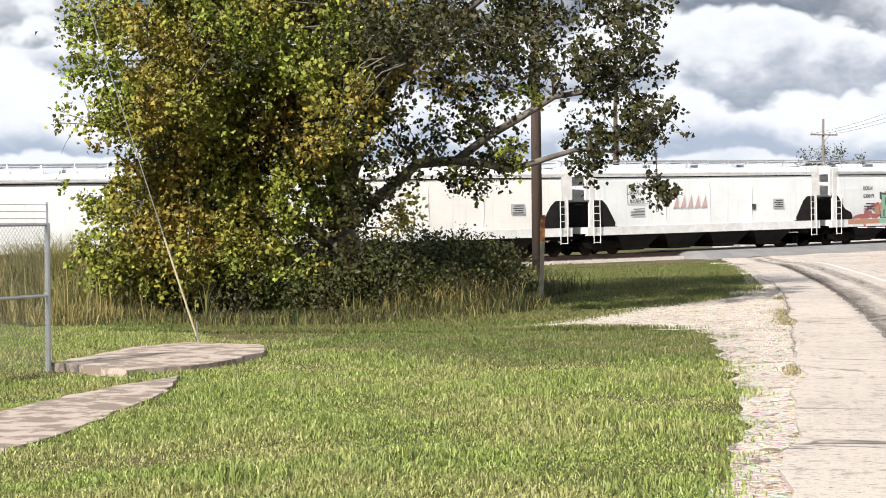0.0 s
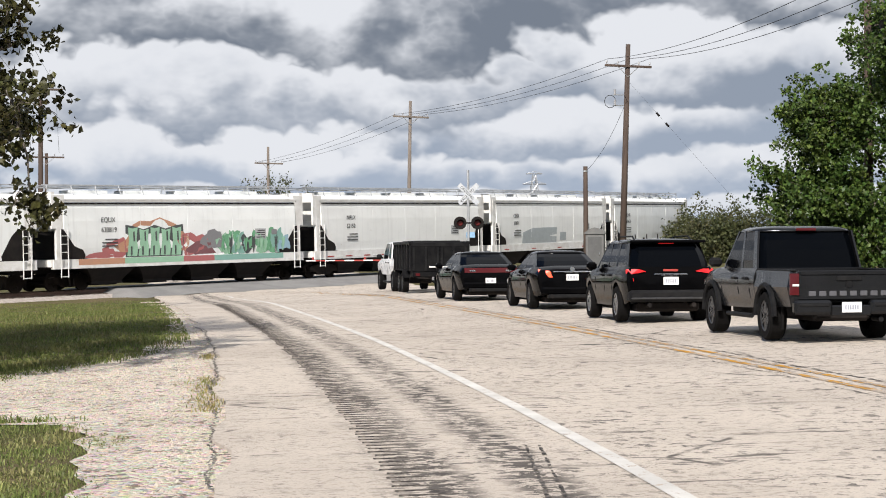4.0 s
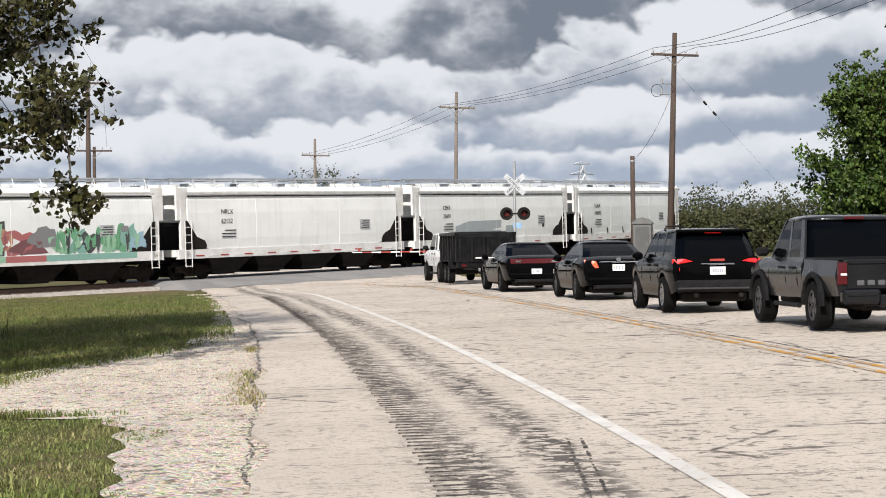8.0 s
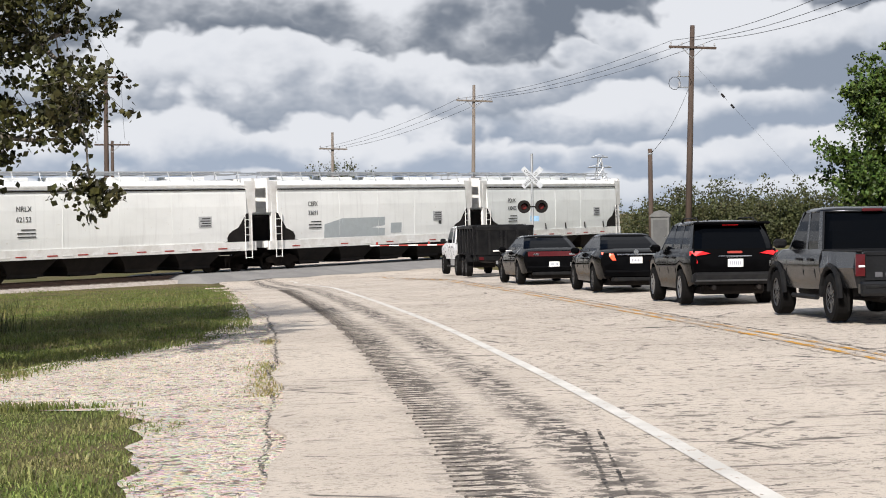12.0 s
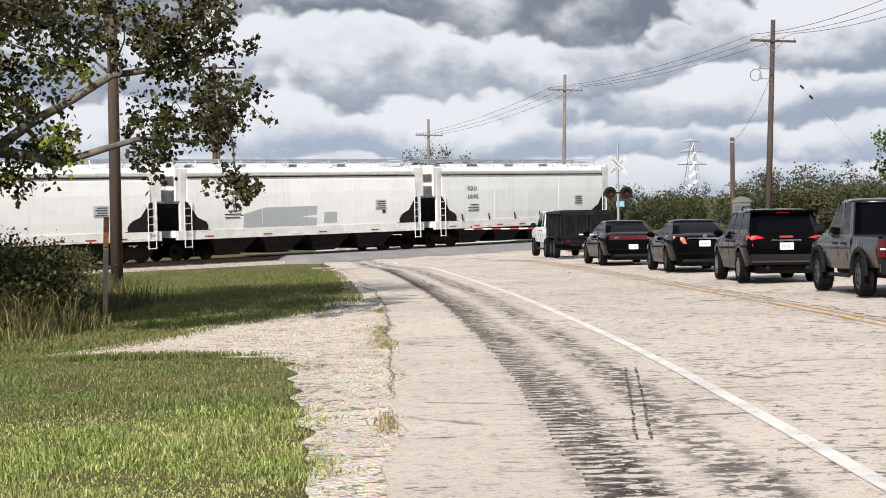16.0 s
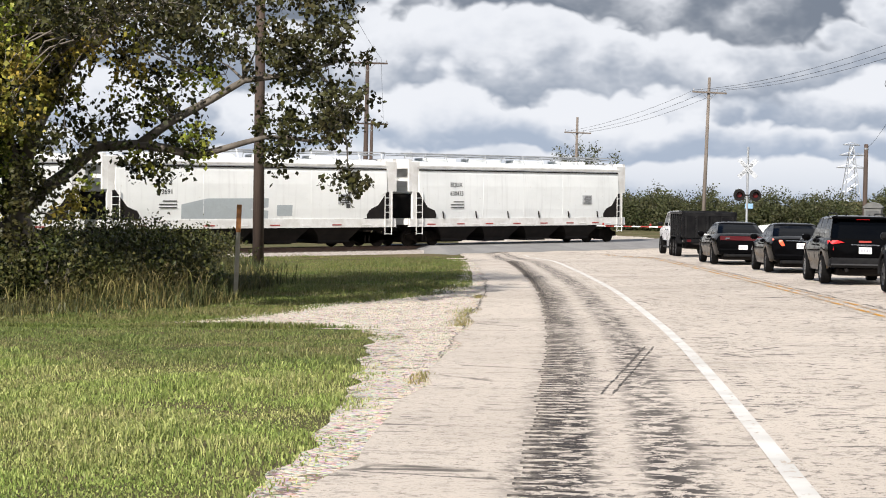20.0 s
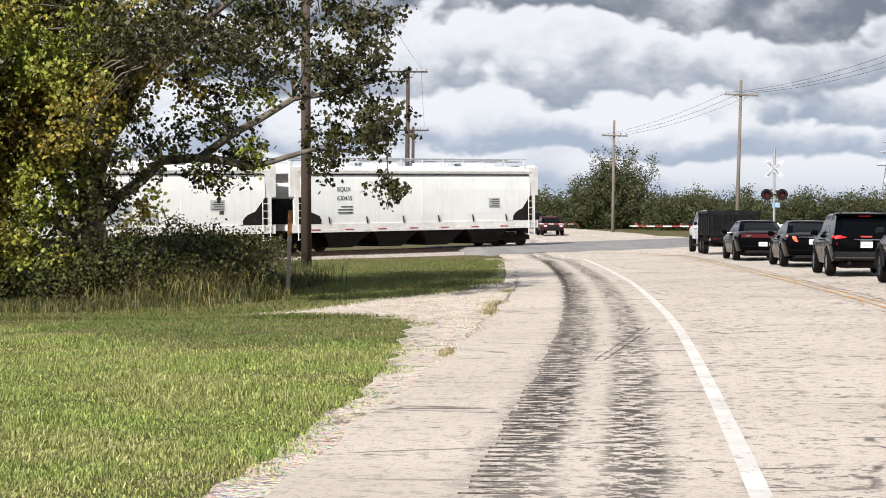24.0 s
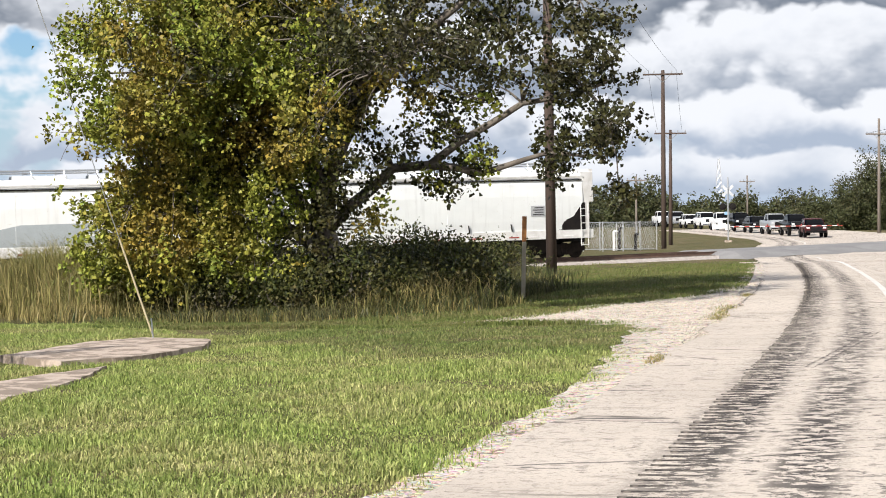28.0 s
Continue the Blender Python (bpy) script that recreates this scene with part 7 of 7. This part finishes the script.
def painted_patch(car, name, pts, material, lift, label=""):
    """A flat film of paint on the car's side; points as (x, z)."""
    bm = bmesh.new()
    a = [bm.verts.new((x, side_y(z) + lift, z)) for x, z in pts]
    b = [bm.verts.new((x, side_y(z) + lift - 0.006, z)) for x, z in pts]
    bm.faces.new(a)
    bm.faces.new(b[::-1])
    for i in range(len(pts)):
        j = (i + 1) % len(pts)
        bm.faces.new((a[i], b[i], b[j], a[j]))
    bmesh.ops.triangulate(bm, faces=[f for f in bm.faces if len(f.verts) > 4])
    return part(name, bm, material, car, label)


def blob(x, z, rx, rz, seed, n=22, rough=0.22, floor=1.43):
    r = random.Random(seed)
    ph = [r.uniform(0, 6.28) for _ in range(3)]
    pts = []
    for i in range(n):
        a = 2 * math.pi * i / n
        k = 1 + rough * (math.sin(3 * a + ph[0]) * 0.5 + math.sin(5 * a + ph[1]) * 0.35 + math.sin(9 * a + ph[2]) * 0.25)
        pts.append((x + math.cos(a) * rx * k, max(floor, z + math.sin(a) * rz * k)))
    return pts


def spray(name, c):
    return mottled("spray_" + name, c, tuple(v * 0.75 + 0.05 for v in c), 3.0, 0.55, 0, 30.0, 0.1, 0.7)


def graffiti_car(car):
    red, dark_red, orange = spray("red", (0.42, 0.13, 0.13)), spray("dark_red", (0.20, 0.08, 0.09)), spray("orange", (0.50, 0.26, 0.16))
    mint, green, dark, blue, grey = spray("mint", (0.30, 0.52, 0.36)), spray("green", (0.14, 0.36, 0.20)), spray("dark", (0.06, 0.07, 0.07)), spray("blue", (0.30, 0.46, 0.56)), spray("grey", (0.22, 0.22, 0.23))
    teal = spray("teal", (0.22, 0.42, 0.36))
    for i, (x, z, rx, rz, m, nm) in enumerate([(4.6, 1.85, 0.75, 0.42, red, "red"), (2.2, 2.25, 2.05, 0.85, orange, "orange"), (-0.3, 2.0, 0.9, 0.52, red, "red"), (-0.9, 1.75, 0.9, 0.32, dark_red, "dark red"), (5.6, 1.55, 0.8, 0.14, red, "red"), (-1.7, 2.15, 0.75, 0.45, grey, "grey")]):
        painted_patch(car, "spray_halo", blob(x, z, rx, rz, 60 + i, rough=0.35), m, 0.006 + 0.001 * i, nm + " sprayed halo")
    # block piece: dark field with five pale green letter-like blocks
    field = [(4.02, 1.44), (0.36, 1.44), (0.30, 2.15), (0.34, 2.92), (0.9, 2.86), (1.5, 2.72), (2.2, 2.90), (2.9, 2.70), (3.5, 2.84), (4.06, 2.92)]
    painted_patch(car, "letter_field", field, dark, 0.016, "black outlined piece")
    for i in range(5):
        x = 3.92 - i * 0.71
        top = 2.80 - 0.08 * (i % 2)
        shape = [(x, 1.48), (x - 0.62, 1.48), (x - 0.64, 1.9), (x - 0.55, 2.2), (x - 0.62, top), (x - 0.3, top - 0.06), (x - 0.02, top), (x - 0.07, 2.2)]
        block = painted_patch(car, "letter_block", shape, mint, 0.021, "pale green sprayed block")
        for k, (dx, z0, z1) in enumerate(((0.22, 1.5, 1.95), (0.36, 2.15, 2.62))):
            painted_patch(block, "letter_gap", [(x - dx, z0), (x - dx - 0.09, z0 + 0.03), (x - dx - 0.06, z1), (x - dx + 0.03, z1 - 0.04)], dark, 0.026)
    # softer second piece
    for i in range(9):
        x = -2.5 - i * 0.55
        m = (mint, green, teal, dark, green, mint, green, teal, blue)[i]
        painted_patch(car, "spray_shape", blob(x, 1.95 + 0.12 * math.sin(i * 2.1), 0.46, 0.48 + 0.12 * math.sin(i * 1.3), 90 + i, rough=0.5), m, 0.008 + 0.0015 * i, "sprayed green shape")
        painted_patch(car, "spray_outline", blob(x + 0.1, 1.95, 0.10, 0.34, 120 + i, rough=0.7), (green, dark, mint)[i % 3], 0.026)
    painted_patch(car, "tag_box", [(-5.9, 2.35), (-6.3, 2.35), (-6.3, 2.6), (-5.9, 2.6)], grey, 0.03, "small grey stencil")
    # the sill below took paint too
    for x0, x1, m in ((6.9, 4.1, orange), (4.1, 0.3, mint), (0.3, -1.8, red), (-1.8, -6.8, teal)):
        bm = bmesh.new()
        box(bm, x1, x0, 1.582, 1.586, 1.15, 1.415)
        part("sill_overspray", bm, m, car, "sprayed sill panel")


def repaint_patches(car):
    g = spray("primer", (0.40, 0.44, 0.46))
    painted_patch(car, "primer_patch", [(4.3, 1.46), (-0.55, 1.46), (-0.55, 2.42), (2.9, 2.40), (2.9, 2.15), (4.3, 2.12)], g, 0.010, "grey repainted patch")
    painted_patch(car, "primer_patch", [(-1.05, 1.58), (-1.95, 1.58), (-1.95, 2.10), (-1.05, 2.10)], g, 0.010, "grey repainted patch")
    painted_patch(car, "dark_label", [(-5.2, 1.95), (-5.45, 1.95), (-5.45, 2.3), (-5.2, 2.3)], MARK_BLACK, 0.012, "small dark label")


def faint_tag(car):
    p = spray("faint_pink", (0.58, 0.42, 0.40))
    for i in range(5):
        x = 2.6 - 0.5 * i
        painted_patch(car, "faded_tag", [(x, 2.25), (x - 0.1, 2.25), (x - 0.32, 2.95), (x - 0.42, 2.3), (x - 0.34, 2.3), (x - 0.24, 2.7), (x - 0.1, 2.4)], p, 0.008)
    painted_patch(car, "dark_label", [(-3.1, 2.1), (-3.4, 2.1), (-3.4, 2.4), (-3.1, 2.4)], MARK_BLACK, 0.012, "small dark label")


def sill_markers(car, n, phase):
    for i in range(n):
        x = -7.4 + (i + phase) * 14.8 / n
        bm = bmesh.new()
        box(bm, x - 0.28, x + 0.28, 1.592, 1.606, 1.10, 1.16)
        part("sill_reflector", bm, SIGN_RED if i % 2 else SIGN_WHITE, car)


def lift_stubs(car):
    """Short dark stakes and lift lugs along the lower side."""
    for x in np.linspace(-6.0, 6.0, 6):
        bm = bmesh.new()
        prism(bm, [(x - 0.02, 1.42), (x + 0.02, 1.42), (x + 0.08, 1.78), (x + 0.05, 1.78)], "y", 1.57, 1.63)
        part("side_lug", bm, BLACK_STEEL, car)


def outlined_panel(car):
    for z0, z1, x0, x1 in ((2.52, 2.54, 5.7, 4.2), (3.45, 3.47, 5.7, 4.2), (2.52, 3.47, 5.70, 5.68), (2.52, 3.47, 4.22, 4.20)):
        painted_patch(car, "panel_line", [(x0, z0), (x1, z0), (x1, z1), (x0, z1)], MARK_BLACK, 0.008)


graffiti_car(TRAIN[3])
repaint_patches(TRAIN[1])
faint_tag(TRAIN[4])
outlined_panel(TRAIN[4])
for k, n in ((0, 14), (2, 18), (1, 8)):
    sill_markers(TRAIN[k], n, 0.5)
lift_stubs(TRAIN[0])

# ---- fine pieces of the setting ----
def rumble_strip():
    road = bpy.data.objects["road"]
    bm = bmesh.new()
    # a shallow milled groove: dark sloping trough with ragged ends
    prism(bm, [(-0.032, 0.0), (-0.018, 0.011), (0.018, 0.011), (0.032, 0.0)], "x", -0.22, 0.22)
    mesh = finish(bm, "rumble_groove", mottled("groove_tar", (0.035, 0.032, 0.031), (0.16, 0.14, 0.12), 14.0, 0.9, 0, 60.0, 0.5, 0.3))
    r = random.Random(5)
    y = -14.0
    while y < 62:
        x = smooth_line(white_x, y) - 1.58 + r.uniform(-0.03, 0.03)
        m = pose(x, y, ground_z(x, y) + 0.014, 0, 0, 6 + r.uniform(-2, 2)) @ Matrix.Diagonal((r.uniform(0.82, 1.05), r.uniform(0.55, 0.95), 1, 1))
        share("rumble_groove", mesh, road, m)
        y += 0.25


rumble_strip()


def railway_ties():
    bm = bmesh.new()
    box(bm, -0.115, 0.115, -1.3, 1.3, -0.36, -0.165, 0.01)
    mesh = finish(bm, "tie", TIE_WOOD)
    r = random.Random(8)
    s = -84.0
    while s < 60:
        p, h = track_at(s)
        share("tie", mesh, TRACK_LINE, Matrix.Translation(p) @ Matrix.Rotation(h + r.uniform(-0.02, 0.02), 4, "Z"))
        s += 0.53


railway_ties()


def skid_marks():
    """Dark rubber streaks on the shoulder, and the ragged crack along the edge of the pavement."""
    road = bpy.data.objects["road"]
    r = random.Random(9)

    def ragged(name, pts, w, gap, drift, label):
        bm = bmesh.new()
        off = 0.0
        for (xa, ya), (xb, yb) in zip(pts, pts[1:]):
            n = max(1, int(math.dist((xa, ya), (xb, yb)) / 0.09))
            for i in range(n):
                off = off * 0.93 + r.uniform(-drift, drift)
                if r.random() < gap:
                    continue
                q = []
                wide = w * r.uniform(0.35, 0.95)
                for t, s in ((i / n, -1), (i / n, 1), ((i + r.uniform(0.5, 1.15)) / n, 1), ((i + r.uniform(0.5, 1.15)) / n, -1)):
                    x, y = xa + (xb - xa) * t + off + s * wide * r.uniform(0.8, 1.05), ya + (yb - ya) * t
                    q.append(bm.verts.new((x, y, ground_z(x, y) + 0.026)))
                bm.faces.new(q)
        part(name, bm, TAR, road, label)

    for dx in (0.0, 0.11):
        ragged("skid_mark", [(1.46 + dx, 15.6), (1.42 + dx, 12.4), (1.36 + dx, 9.0)], 0.022, 0.25, 0.003, "dark rubber skid mark")
    for dx in (0.0, 0.3):
        ragged("skid_mark", [(-5.6 + dx, 60), (-7.6 + dx, 72)], 0.045, 0.15, 0.004, "dark rubber skid mark")
    ragged("edge_crack", [(-0.87, 13.3), (-1.02, 14.4), (-1.09, 15.4), (-1.3, 17.6), (-1.75, 21.6)], 0.016, 0.12, 0.02, "dark crack along the edge of the pavement")
    ragged("edge_crack", [(-1.85, 22.5), (-2.4, 28.0), (-3.3, 35.6), (-4.2, 42)], 0.03, 0.2, 0.02, "dark crack along the edge of the pavement")
    for y0, k0, k1 in ((33.0, -1.2, 3.0), (29.0, -1.0, 0.9), (41.0, -1.4, 1.2), (26.4, 0.4, 3.4), (19.5, 1.0, 3.0), (22.8, 1.2, 3.3), (16.6, 0.8, 2.6)):
        x0 = smooth_line(white_x, y0)
        ragged("cross_crack", [(x0 + k0 + (k1 - k0) * i / 3, y0 + r.uniform(-0.25, 0.25)) for i in range(4)], 0.014, 0.4, 0.02, "thin dark crack across the lane")
    for k, w, gap in ((0.30, 0.05, 0.35), (-0.40, 0.02, 0.5)):
        ragged("tar_seam", [(smooth_line(yellow_x, y) + k, y) for y in range(-30, 81, 2)], w, gap, 0.012, "dark tar seam along the centre line")


skid_marks()

# ---- what moves: the train ----
TAIL = [(0, -82.3), (1, -78.4), (2, -74.5), (5, -64.4), (8, -54.8), (11, -45.2), (15, -32.6), (18, -23.4), (21, -14.6), (25, -4.6), (28, 6.2)]


def tail_at(t):
    return float(np.interp(t, [p[0] for p in TAIL], [p[1] for p in TAIL]))


def car_pose(s):
    """A car whose middle stands s metres along the track."""
    a, _ = track_at(s - 6.9)
    b, _ = track_at(s + 6.9)
    mid, way = (a + b) / 2, (b - a).normalized()
    yaw, tilt = math.atan2(way.y, way.x), -math.asin(way.z)
    return Matrix.Translation(mid) @ Euler((0, tilt, yaw)).to_matrix().to_4x4()


def motions():
    times = [0, 1, 2, 3.5, 5, 6.5, 8, 9.5, 11, 12.5, 14.5, 17, 18.5, 20, 22.5, 25, 26.5, 28]
    for k, car in enumerate(TRAIN):
        walk(car, [(t, car_pose(tail_at(t) + (k + 0.5) * CAR_LEN)) for t in times])
    # wheelsets of the cars whose running gear comes into view turn with the ground they cover
    ticks = [28.0 * i / 168 for i in range(169)]
    for wheels, dx in WHEELSETS[:20]:
        walk(wheels, [(t, Matrix.Translation((dx, 0, 0.42)) @ Matrix.Rotation(tail_at(t) / 0.42, 4, "Y")) for t in ticks])


motions()
